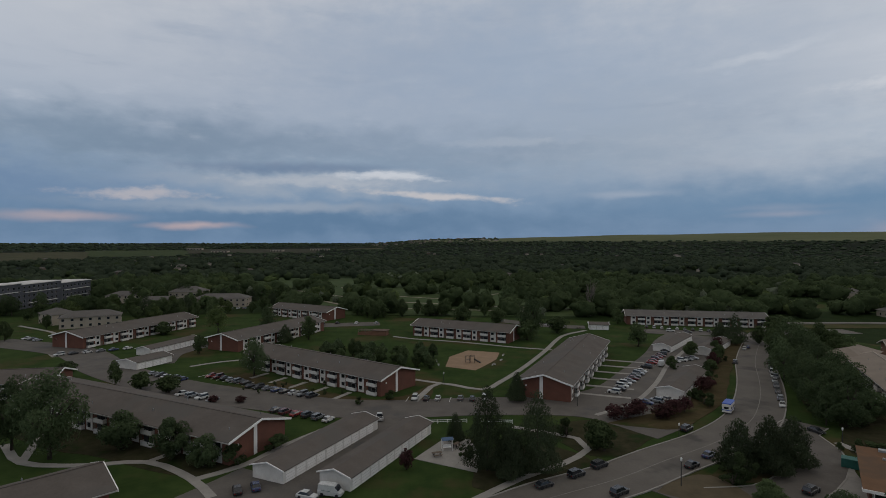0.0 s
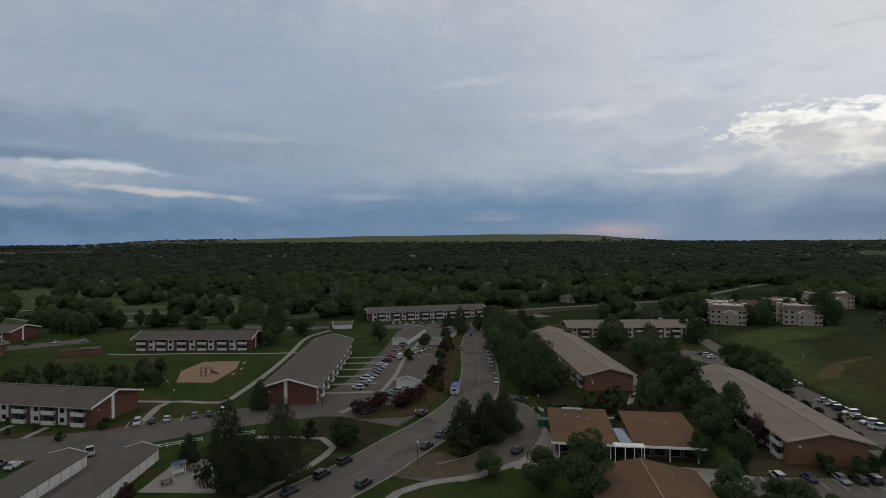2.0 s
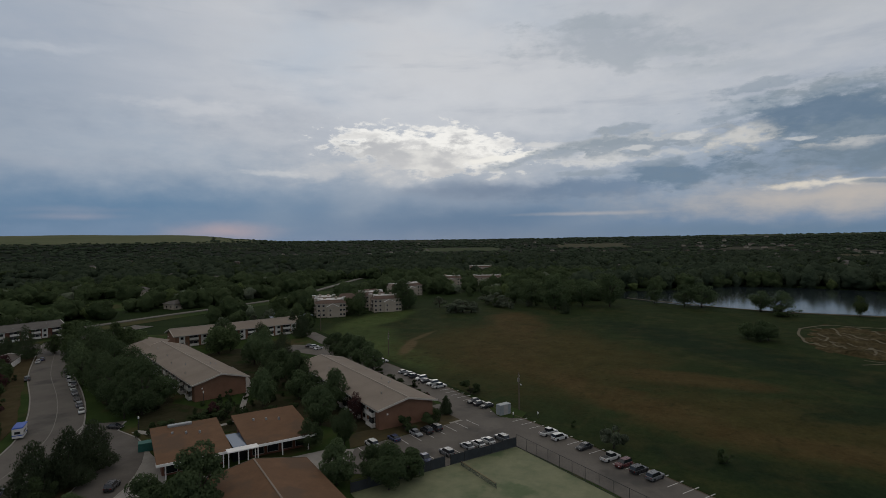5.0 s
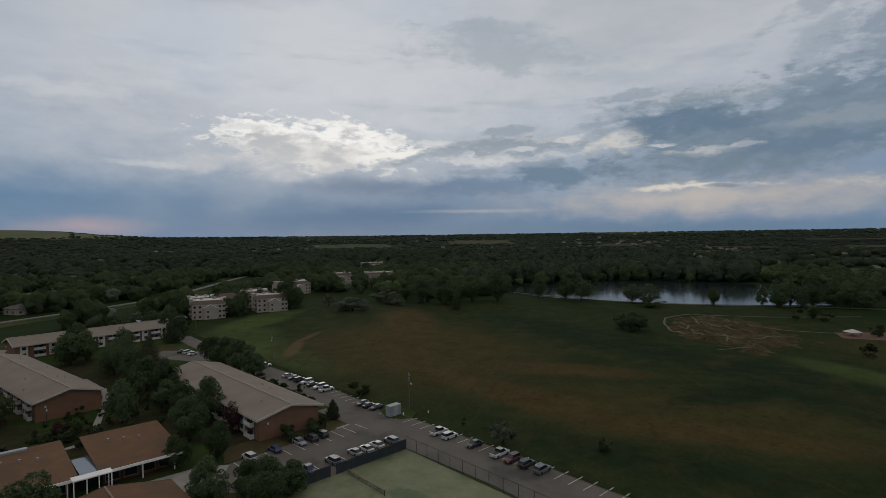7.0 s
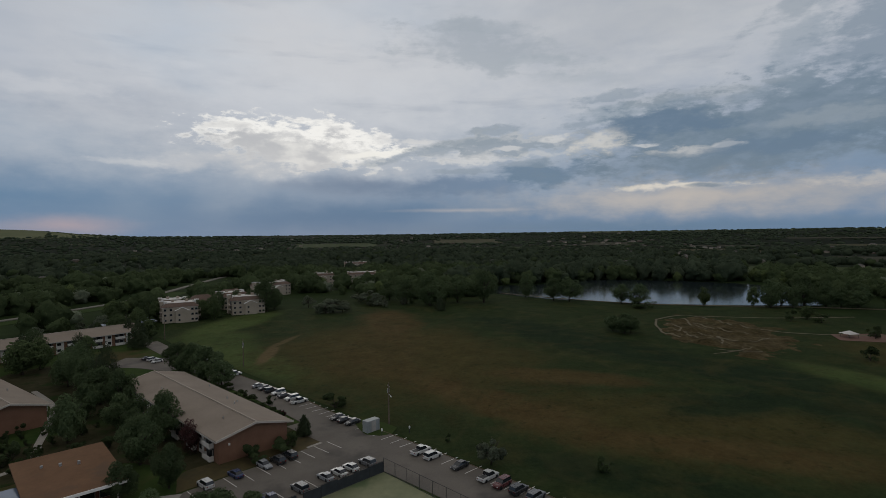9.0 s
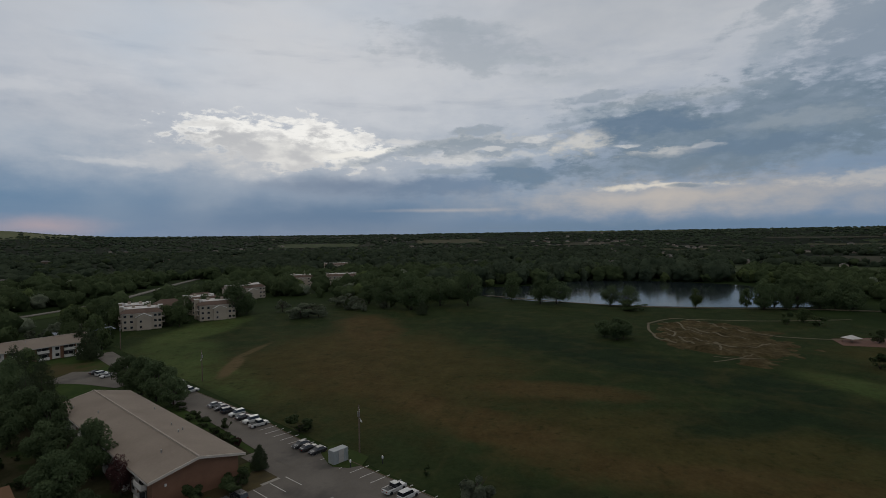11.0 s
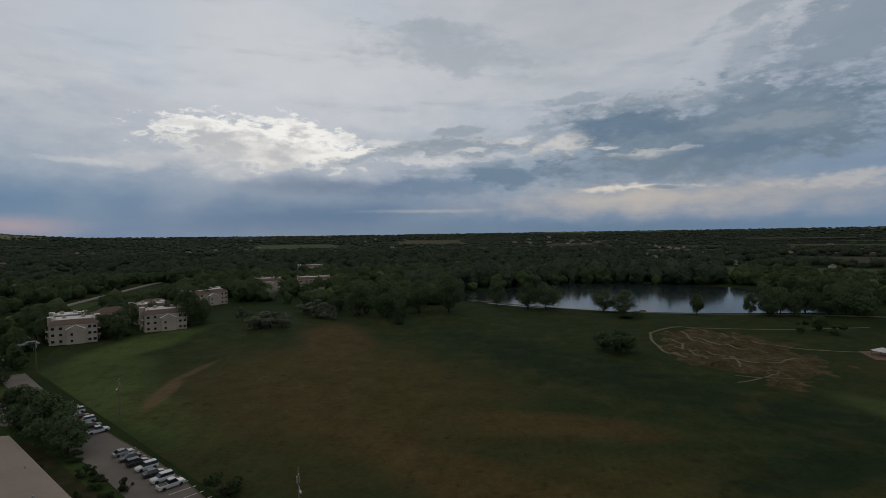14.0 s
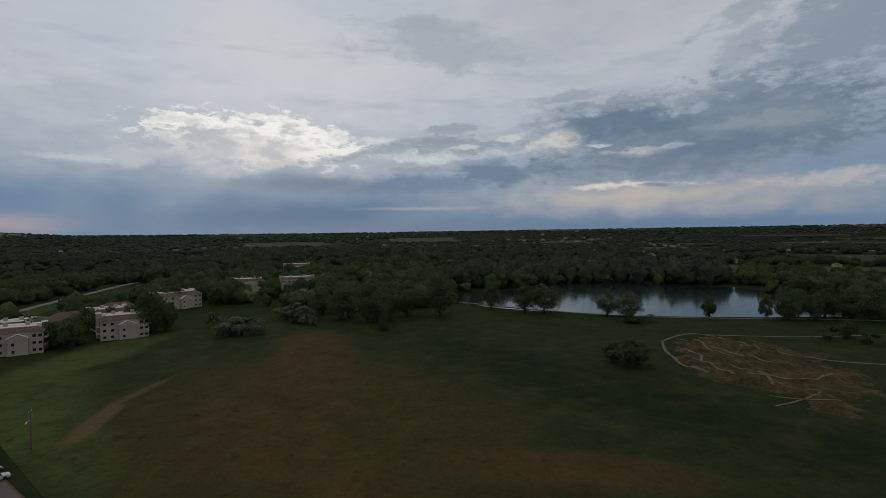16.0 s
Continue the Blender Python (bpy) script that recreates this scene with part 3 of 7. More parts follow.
def meadow_material():
    """Wet meadow: dark green sedge, with drifts of rust-brown dry grass."""
    m = bpy.data.materials.new("meadow_grass")
    m.use_nodes = True
    n = Nodes(m.node_tree)
    where = n.add("ShaderNodeTexCoord").outputs["Object"]
    s = n.add("ShaderNodeSeparateXYZ")
    n.put(s.inputs[0], where)
    x, y = s.outputs[0], s.outputs[1]
    broad, mid, fine_ = n.noise(where, 0.022, 6.0, 0.65), n.noise(where, 0.13, 6.0, 0.68), n.noise(where, 0.8, 5.0, 0.75)

    def drift(cx, cy, along, across, turn):
        a = radians(turn)
        ax = n.math("ADD", n.math("MULTIPLY", n.math("SUBTRACT", x, cx), math.cos(a) / along), n.math("MULTIPLY", n.math("SUBTRACT", y, cy), math.sin(a) / along))
        bx = n.math("ADD", n.math("MULTIPLY", n.math("SUBTRACT", x, cx), -math.sin(a) / across), n.math("MULTIPLY", n.math("SUBTRACT", y, cy), math.cos(a) / across))
        d = n.math("SQRT", n.math("ADD", n.math("MULTIPLY", ax, ax), n.math("MULTIPLY", bx, bx)))
        d = n.math("ADD", d, n.math("ADD", n.math("MULTIPLY", n.math("SUBTRACT", broad, 0.5), 1.3), n.math("MULTIPLY", n.math("SUBTRACT", mid, 0.5), 0.7)))
        return n.smooth(d, 1.25, 0.55)

    grain = n.math("ADD", n.math("MULTIPLY", mid, 0.55), n.math("MULTIPLY", fine_, 0.45))
    green = n.ramp(grain, (0.34, (0.0124, 0.0206, 0.0078)), (0.68, (0.0343, 0.0482, 0.0176)))
    brown = n.ramp(grain, (0.32, (0.0400, 0.0285, 0.0108)), (0.70, (0.0950, 0.0675, 0.0280)))
    wet = n.ramp(grain, (0.34, (0.0078, 0.0156, 0.0075)), (0.68, (0.0208, 0.0338, 0.0151)))
    lime = n.ramp(grain, (0.32, (0.0380, 0.0600, 0.0178)), (0.70, (0.0910, 0.1200, 0.0395)))
    olive = n.ramp(grain, (0.32, (0.0335, 0.0285, 0.0096)), (0.70, (0.0800, 0.0655, 0.0240)))

    def lay(amount, tint, *shape):
        return n.mix(n.math("MULTIPLY", drift(*shape), amount), colour, tint)

    colour = green
    colour = lay(0.85, lime, 248, 161, 46, 12, 4)
    colour = lay(0.70, lime, 176, 104, 38, 11, 57)
    colour = lay(0.60, lime, 205, 138, 30, 16, 40)
    colour = lay(0.95, olive, 200, 62, 70, 44, 36)
    colour = lay(0.80, olive, 140, -20, 44, 24, 70)
    colour = lay(0.80, olive, 210, -120, 50, 30, 20)
    colour = lay(0.95, brown, 264, 88, 46, 16, 24)
    colour = lay(0.50, brown, 200, 72, 34, 17, 20)
    colour = lay(0.40, brown, 172, 56, 26, 12, 60)
    colour = lay(0.95, brown, 149, 22, 32, 10, 57)
    colour = lay(0.90, brown, 127, -22, 34, 8, 84)
    colour = lay(0.85, brown, 176, 4, 26, 9, 84)
    colour = lay(0.70, brown, 152, -72, 22, 10, 40)
    colour = lay(0.95, wet, 242, 7, 64, 19, 43)
    colour = lay(0.90, wet, 196, -40, 26, 12, 60)
    colour = lay(0.90, wet, 157, -32, 20, 10, -58)
    colour = lay(0.80, wet, 110, -14, 30, 7, 78)
    colour = lay(0.80, wet, 172, -58, 44, 15, 25)
    colour = lay(0.60, lime, 186, -78, 26, 9, 30)
    # the drifts break up into tussocks
    colour = n.mix(n.math("MULTIPLY", n.smooth(n.noise(where, 0.055, 6.0, 0.7), 0.48, 0.66), 0.50), colour, n.mix(0.5, olive, green))
    colour = n.mix(n.math("MULTIPLY", n.smooth(n.noise(where, 0.19, 6.0, 0.75), 0.50, 0.64), 0.30), colour, green)
    soil = n.ramp(grain, (0.32, (0.070, 0.052, 0.024)), (0.70, (0.135, 0.100, 0.054)))
    colour = n.mix(n.math("MULTIPLY", drift(188, 107, 15, 2.6, 20), 0.9), colour, soil)
    colour = n.mix(n.math("MULTIPLY", drift(212, 113.5, 15, 2.0, 4), 0.7), colour, soil)
    # seams of rank growth and trodden lines
    seam = n.math("ABSOLUTE", n.math("SUBTRACT", n.noise(where, 0.035, 3.0, 0.5), 0.5))
    colour = n.mix(n.math("MULTIPLY", n.smooth(seam, 0.035, 0.0), 0.22), colour, n.mix(0.5, colour, (0.085, 0.066, 0.030)))
    colour = n.mix(n.math("MULTIPLY", n.smooth(n.noise(where, 0.28, 5.0, 0.7), 0.56, 0.70), 0.55), colour, (0.012, 0.019, 0.007))
    p = n.add("ShaderNodeBsdfPrincipled")
    n.put(p.inputs["Base Color"], colour)
    p.inputs["Roughness"].default_value, p.inputs["Specular IOR Level"].default_value = 0.95, 0.02
    bump = n.add("ShaderNodeBump")
    bump.inputs["Strength"].default_value, bump.inputs["Distance"].default_value = 0.6, 0.3
    n.put(bump.inputs["Height"], fine_)
    n.put(p.inputs["Normal"], bump.outputs[0])
    n.put(n.add("ShaderNodeOutputMaterial").inputs[0], p.outputs[0])
    return m


FIELD = [(210, 172), (240, 190), (300, 160), (345, 150), (352, 95), (388, 56), (362, 18), (350, -20), (344, -70), (345, -112), (262, -140), (220, -260), (60, -300), (-10, -150), (97, -2)]
setting("meadow", prism(FIELD, -0.3, 0.04), meadow_material(), "wide wet meadow of dark green and rust-brown grass")
setting("lawn", prism([(-250, 60), (-262, 300), (-112, 322), (60, 300), (150, 262), (205, 172), (95, -4), (40, 40), (-60, 40)], -0.3, 0.03), GRASS, "mown lawns between the apartment buildings")
setting("park_lawn", prism([(-300, 660), (-80, 640), (40, 470), (90, 350), (66, 312), (-75, 318), (-140, 400)], -0.3, 0.05), material("park_grass", (0.030, 0.050, 0.016), (0.062, 0.086, 0.030), 0.95, 14.0, 0.4, 0.3, gloss=0.1), "open park lawn crossed by pale paths")
setting("far_lawn", prism([(160, 420), (250, 400), (265, 330), (170, 345)], -0.3, 0.06), GRASS, "small bright green playing field")


def slabs(name, mat, label, z, *lines):
    bm = bmesh.new()
    for i, (width, pts) in enumerate(lines):
        strip(pts, width / 2, -width / 2, -0.25 - 0.01 * i, z + 0.05 - 0.004 * i, bm)
    return setting(name, bm, mat, label)


ROAD = [(-90, 50), (-40, 66), (0, 80), (15, 89.5), (28, 97), (39.5, 105.5), (54.1, 115.8), (67.6, 128.8), (78.5, 144.8), (87.9, 161.9), (94.5, 175.4), (102.4, 191.7), (115, 214), (130, 238), (146, 258), (185, 262)]
setting("road", strip(ROAD, 5.8, -5.8, -0.25, 0.125), ASPHALT, "wide curving asphalt street with worn centre line")
bm = strip(ROAD, 6.1, 5.8, -0.2, 0.24)
setting("kerb", strip(ROAD, -5.8, -6.1, -0.2, 0.24, bm), CONCRETE, "pale concrete kerbs along the street")
bm = strip(ROAD, 0.10, -0.10, 0.0, 0.134)
setting("centre_line", bm, FADED_LINE, "faded pale centre line on the street")
CUL = [(33, 98), (42, 89.5), (52, 91), (61, 97), (68.5, 105), (72.5, 113), (74, 122), (80, 128)]
setting("side_street", strip(CUL, 4.2, -4.2, -0.25, 0.119), ASPHALT_OLD, "short asphalt drive bending to the clubhouse")
bm = strip(CUL[1:], 4.5, 4.2, -0.2, 0.17)
setting("kerb_drive", strip(CUL[1:], -4.2, -4.5, -0.2, 0.17, bm), CONCRETE, "concrete kerbs of the clubhouse drive")
slabs("parking_lot_west", ASPHALT_OLD, "worn asphalt parking lot between the apartments", 0.06,
      (15, [(-200, 226), (-150, 206), (-118, 178), (-84, 156), (-46, 141), (-22, 136.5), (8, 140), (33, 138), (48, 122)]),
      (8.5, [(-37, 98), (-41, 90), (-50, 74)]), (6.4, [(-12, 122), (-20, 104), (-29, 84)]), (11, [(-14, 132), (-24, 112), (-36, 84)]),
      (14, [(-107, 185), (-112, 205), (-104, 232), (-92, 262), (-80, 285)]), (12, [(-96, 268), (-60, 278), (-42, 282)]))
slabs("parking_lot_north", ASPHALT_OLD, "asphalt parking court with pale concrete gutter", 0.065,
      (22, [(34, 140), (48, 152), (62, 174), (78, 200), (94, 232), (106, 250)]), (13, [(84, 262), (100, 258), (132, 252)]),
      (16, [(52, 143), (66, 162), (84, 190), (98, 214)]), (10, [(20, 296), (46, 276), (62, 272)]))
setting("gutter", strip([(33, 133), (45, 143), (58, 163), (72, 190), (86, 212), (100, 238)], 0.7, -0.7, 0.0, 0.14), CONCRETE, "pale concrete drainage gutter in the parking court")
LOT_EDGE = [(84.5, -21), (97.3, -0.2), (104.2, 9.8), (110, 19.2), (120, 35.5), (133, 57.2), (140, 67.2), (149.7, 82.2), (159.7, 99.5), (168, 112), (177, 125)]
bm = strip(LOT_EDGE, 8.6, 0.0, -0.25, 0.110)
strip(LOT_EDGE[:6], 12.3, 8.6, -0.25, 0.110, bm)
setting("parking_lot_east", bm, ASPHALT, "asphalt parking strip along the meadow")
slabs("drive_east", ASPHALT, "asphalt drive bending away past the brick wing", 0.05, (6.6, [(166, 113), (171, 124), (180.5, 139), (199.5, 167)]), (14, [(167, 124), (169, 140), (167, 152)]))
setting("parking_lot_courts", prism([(80, 60), (91.0, 64.6), (116.5, 50.8), (121, 40), (112, 30), (106, 34.5), (84.5, 47.6)], -0.25, 0.117), ASPHALT, "asphalt parking lot beside the tennis courts")
setting("kerb_meadow", strip(LOT_EDGE, 0.0, -0.22, -0.2, 0.17), GRAVEL_DARK, "worn dark kerb between parking and meadow")
slabs("footpath", CONCRETE, "pale concrete footpaths across the lawns", 0.09,
      (1.8, [(-12, 143), (-10, 152), (-6, 162), (6, 155.5), (12, 164), (22, 185), (33, 212), (46, 246), (60, 262)]),
      (1.6, [(-6, 162), (-24, 172), (-50, 192)]), (1.6, [(-30, 243), (-20, 237), (0, 230), (22, 219), (36, 214)]),
      (1.7, [(-95, 110), (-84, 101), (-72, 100), (-60, 102), (-48, 95), (-41, 88)]), (1.7, [(-48, 94), (-41, 101), (-36, 112), (-29, 124), (-25, 131)]),
      (1.6, [(-92, 116), (-84, 101)]), (1.5, [(-60, 102), (-56, 110)]), (1.6, [(-2, 84), (11, 97), (19, 103), (26, 111), (25, 117), (12, 124)]),
      (1.7, [(-225, 270), (-192, 250), (-182, 236)]), (1.6, [(-188, 220), (-170, 214), (-150, 196)]), (1.6, [(-92, 182), (-84, 190), (-70, 196)]),
      (1.8, [(62, 99), (72, 96), (80, 104), (79, 116)]))
for k in range(6):
    p = Vector((31.5, 147.5, 0)) + Vector((0.385, 0.923, 0)) * (5 + 9.5 * k)
    slabs("footpath_branch_%d" % (k + 1), CONCRETE, "short concrete walk from the building to the parking", 0.1, (1.5, [(p.x, p.y), (p.x + 12.5, p.y - 4.5)]))
for k in range(5):
    p = Vector((-26, 148, 0)) + Vector((-0.82, 0.57, 0)) * (6 + 9.5 * k)
    slabs("footpath_spur_%d" % (k + 1), CONCRETE, "short concrete walk from the building to the parking", 0.1, (1.4, [(p.x, p.y), (p.x - 3.0, p.y - 6.5)]))
slabs("park_path", GRAVEL, "pale gravel paths winding through the park", 0.12,
      (2.6, [(-240, 600), (-180, 520), (-121, 452), (-85, 419), (-46, 388), (13, 364), (66, 347), (120, 340)]),
      (2.2, [(-112, 512), (-100, 480), (-83, 452), (-6, 408), (31, 450)]), (2.4, [(-121, 419), (-65, 353), (-20, 345), (40, 335)]))
slabs("canal_road", material("pale_road", (0.11, 0.10, 0.086), (0.155, 0.142, 0.122), 0.9, 9.0, 1.0, 0.1), "pale road curving away through the woods", 0.5,
      (5, [(150, 285), (208, 287), (255, 285), (329, 288), (362, 300), (402, 315), (443, 330), (489, 347), (570, 372)]))
setting("verge", strip([(150, 279), (208, 281), (255, 279), (329, 280), (375, 297)], 5, -9, -0.2, 0.14), WILD, "dry grass verge beside the pale road")


def ragged(outline, z0, z1, amount):
    """A slab with a wandering natural edge."""
    line = curve_points([(*q, 0) for q in outline + outline[:1]], 2.0)[:-1]
    c = sum(line, Vector()) / len(line)
    out = []
    for p in line:
        d = (p - c).normalized()
        q = p + d * amount * (noise.noise(p / 9.0) + 0.6 * noise.noise(p / 3.0))
        out.append((q.x, q.y))
    return prism(out, z0, z1)


setting("dry_bank", ragged([(34, 127), (44, 133), (58, 141), (66, 156), (80, 178), (98, 208), (107, 226), (118, 230), (108, 214), (94, 190), (82, 168), (70, 146), (60, 134), (48, 123)], -0.2, 0.135, 1.2), DRY, "dry brown grass bank between garages and street")
setting("planting_bed", ragged([(44, 98), (52, 96), (60, 102), (66, 112), (70, 122), (66, 122), (56, 110)], -0.2, 0.06, 1.0), DRY, "dry planting bed beside the drive")
setting("bed_corner", ragged([(13, 118), (22, 126), (34, 129), (45, 123), (38, 114), (30, 107), (24, 109), (20, 115)], -0.2, 0.072, 0.8), MULCH_SHADE, "dark brown-green bank beside the street corner")
setting("bed_by_gable", ragged([(-30, 141), (-20, 146), (-14, 150), (-9, 160), (-8, 148), (-12, 144)], -0.2, 0.05, 0.8), DRY, "worn brown lawn at the building's end")
setting("bed_by_court", ragged([(90.5, 65.5), (97, 70), (104, 66), (116, 58), (122, 60), (124, 56), (117, 51.4), (104, 58)], -0.2, 0.09, 0.5), BARE, "bare mulched bed at the foot of the gable")
# beds between wings and under street trees: colour darkened to paint their shade
setting("bed_between_wings", ragged([(79, 101), (92, 92), (99, 84), (99, 66), (108, 68), (118, 80), (128, 94), (140, 116), (150, 138), (160, 165), (146, 172), (132, 150), (121, 122), (112, 110), (98, 112), (97, 128), (88, 128), (78, 112)], -0.2, 0.062, 1.5), MULCH_SHADE, "mulch and thin grass between the wings, shade painted into the dark colour")
setting("bed_street", ragged([(90, 128), (98, 128), (106, 144), (118, 172), (128, 192), (120, 200), (110, 184), (98, 160), (88, 140)], -0.2, 0.064, 1.2), MULCH_SHADE, "ground under the street trees, their shade painted into the dark colour")
setting("bed_wing", ragged([(119, 62), (124, 62), (136, 82), (148, 102), (152, 112), (146, 112), (134, 90), (124, 72)], -0.2, 0.066, 0.5), MULCH_SHADE, "dark planted strip along the brick wing")
setting("bed_parking", ragged([(-20, 143.5), (-32, 149), (-50, 160), (-70, 174), (-74, 168), (-56, 155), (-38, 145), (-26, 140.5)], -0.2, 0.068, 0.6), DRY, "worn brown strip before the apartments")
# bare soil, darkened in colour for the shade of the trees above
setting("bed_block", ragged([(-42, 101), (-70, 113), (-98, 126), (-102, 118), (-84, 108), (-70, 103.5), (-50, 96)], -0.2, 0.074, 0.8), MULCH_SHADE, "bare ground before the block, tree shade painted into the dark colour")
setting("bed_pines", ragged([(2, 93), (12, 89), (22, 97), (25, 106), (18, 113), (8, 112), (3, 104)], -0.2, 0.07, 0.8), MULCH_SHADE, "brown needle litter under the conifers")
setting("wing_walk", strip([(86, 104), (94, 100), (103, 108), (112, 116), (124, 128), (134, 146)], 0.7, -0.7, -0.2, 0.12), CONCRETE, "pale walk between the brick wings")
setting("patio", prism([(-9, 105), (-3, 117), (2, 116), (4, 107), (3, 99)], -0.2, 0.1), CONCRETE, "pale concrete picnic patio")
setting("playground", prism([(-5, 184), (-4, 200), (3, 212), (15, 208), (13, 196), (9, 187), (5, 179)], -0.2, 0.1), SAND, "sandy playground surface in the lawn")


def trail_material():
    """Trodden brown soil and dry grass, crossed by many pale winding trails."""
    m = bpy.data.materials.new("trail_soil")
    m.use_nodes = True
    n = Nodes(m.node_tree)
    where = n.add("ShaderNodeTexCoord").outputs["Object"]
    grain = n.math("ADD", n.math("MULTIPLY", n.noise(where, 0.16, 5.0, 0.65), 0.5), n.math("MULTIPLY", n.noise(where, 0.9, 5.0, 0.75), 0.5))
    colour = n.ramp(grain, (0.36, (0.024, 0.020, 0.009)), (0.50, (0.056, 0.044, 0.021)), (0.66, (0.112, 0.088, 0.047)))
    colour = n.mix(n.smooth(n.noise(where, 0.07, 4.0, 0.6), 0.56, 0.66), colour, n.mix(0.5, colour, (0.022, 0.030, 0.010)))
    for scale, wide in ((0.055, 0.010), (0.10, 0.014)):
        line = n.math("ABSOLUTE", n.math("SUBTRACT", n.noise(where, scale, 1.0, 0.4), 0.5))
        colour = n.mix(n.math("MULTIPLY", n.smooth(line, wide, wide * 0.1), 0.32), colour, (0.13, 0.11, 0.066))
    p = n.add("ShaderNodeBsdfPrincipled")
    n.put(p.inputs["Base Color"], colour)
    p.inputs["Roughness"].default_value, p.inputs["Specular IOR Level"].default_value = 0.95, 0.02
    h = n.add("ShaderNodeBump")
    h.inputs["Strength"].default_value, h.inputs["Distance"].default_value = 0.7, 0.3
    n.put(h.inputs["Height"], n.noise(where, 0.9, 5.0, 0.75))
    n.put(p.inputs["Normal"], h.outputs[0])
    n.put(n.add("ShaderNodeOutputMaterial").inputs[0], p.outputs[0])
    return m


def bike_ground(x, y):
    """Height of the hummocky ground over the meadow; it sinks below it at a ragged edge."""
    a, b = (x - 259) / 49, (y + 59) / 27
    edge = 1 - math.hypot(a, b) + 0.35 * noise.noise((x / 11, y / 11, 1)) + 0.2 * noise.noise((x / 4, y / 4, 2))
    mound = max(0.0, noise.noise((x / 7.5, y / 7.5, 5))) * 1.9 + max(0.0, noise.noise((x / 3.5, y / 3.5, 7))) * 0.8
    return -0.25 + min(0.36, edge * 1.1) + mound * max(0.0, min(1.0, edge * 3))


def bike_park():
    bm = bmesh.new()
    x0, y0, step, nx, ny = 200.0, -100.0, 1.6, 72, 46
    grid = {(i, j): bm.verts.new((x0 + i * step, y0 + j * step, bike_ground(x0 + i * step, y0 + j * step))) for i in range(nx) for j in range(ny)}
    for i in range(nx - 1):
        for j in range(ny - 1):
            q = [grid[i, j], grid[i + 1, j], grid[i + 1, j + 1], grid[i, j + 1]]
            if max(v.co.z for v in q) > -0.1:
                bm.faces.new(q)
    bmesh.ops.delete(bm, geom=[v for v in bm.verts if not v.link_faces], context="VERTS")
    o = setting("bare_ground", bm, trail_material(), "bare hummocky soil scarred by bike tracks")
    o.data.shade_smooth()


bike_park()


def bike_trail(bm, points, wide):
    """A trodden ribbon that follows the hummocks."""
    line = curve_points([(*p, 0) for p in points], 1.2)
    rows = []
    for i, p in enumerate(line):
        d = (line[min(i + 1, len(line) - 1)] - line[max(i - 1, 0)]).normalized()
        n = Vector((-d.y, d.x, 0)) * wide * (1 + 0.4 * noise.noise(p / 3.0))
        rows.append([bm.verts.new((q.x, q.y, max(0.06, bike_ground(q.x, q.y)) + 0.10)) for q in (p + n, p, p - n)])
    for r, q in zip(rows, rows[1:]):
        for k in (0, 1):
            bm.faces.new((r[k], r[k + 1], q[k + 1], q[k]))


bm = bmesh.new()
for wide, pts in ((0.6, [(290, -37), (302, -46), (307, -54), (299, -60), (286, -64), (275, -70), (268, -77), (263, -84), (260, -100), (262, -118)]), (0.5, [(293, -38), (275, -35), (264, -35), (254, -35), (246, -40)]),
                  (0.35, [(224, -47), (222, -53), (222, -62)]), (0.35, [(216, -45), (219, -50), (227, -60)]), (0.5, [(282, -52), (271, -56), (262, -61), (255, -68)]), (0.6, [(305, -56), (304, -70), (304, -94), (312, -130)]),
                  (0.5, [(280, -40), (268, -44), (258, -42), (244, -46)]), (0.5, [(246, -50), (240, -62), (246, -74)]), (0.45, [(296, -44), (288, -50), (276, -50), (266, -54)]), (0.45, [(262, -40), (254, -48), (244, -54), (234, -52)])):
    bike_trail(bm, pts, wide)
setting("bike_track", bm, TRACK, "pale worn bike tracks on the bare soil")
SHORE = [(420, 80), (396, 54), (372, 20), (361, -10), (353, -42), (351, -80), (354, -116), (362, -142), (396, -152), (440, -150), (488, -134), (510, -96), (522, -50), (514, -10), (470, 24), (452, 60)]


def water_material():
    m = bpy.data.materials.new("lake_water")
    m.use_nodes = True
    n = Nodes(m.node_tree)
    where = n.add("ShaderNodeTexCoord").outputs["Object"]
    b = n.add("ShaderNodeBsdfPrincipled")
    b.inputs["Base Color"].default_value, b.inputs["Roughness"].default_value = (0.014, 0.020, 0.024, 1), 0.10
    b.inputs["Specular IOR Level"].default_value = 0.6
    h = n.add("ShaderNodeBump")
    h.inputs["Strength"].default_value, h.inputs["Distance"].default_value = 0.12, 0.1
    n.put(h.inputs["Height"], n.noise(where, 0.5, 4.0))
    n.put(b.inputs["Normal"], h.outputs[0])
    n.put(n.add("ShaderNodeOutputMaterial").inputs[0], b.outputs[0])
    return m


tagged(finish("lake_water", prism([(p.x, p.y) for p in curve_points([(*q, 0) for q in SHORE + SHORE[:1]], 8)[:-1]], -0.4, 0.15), water_material()), "calm grey lake reflecting the overcast sky", kind="structure")
setting("shore_path", strip([(400, 50), (376, 14), (361, -14), (351, -44), (348, -80), (349, -112), (345, -150), (330, -200)], -0.6, -2.2, -0.1, 0.35), TRACK, "pale gravel path along the lake bank")
setting("verge_meadow", ragged([(127.8, 50.0), (131, 48.5), (126.5, 39.5), (122.8, 39.5), (121.4, 44.5)], -0.2, 0.14, 0.5), WILD, "rough grass verge reaching into the parking strip")


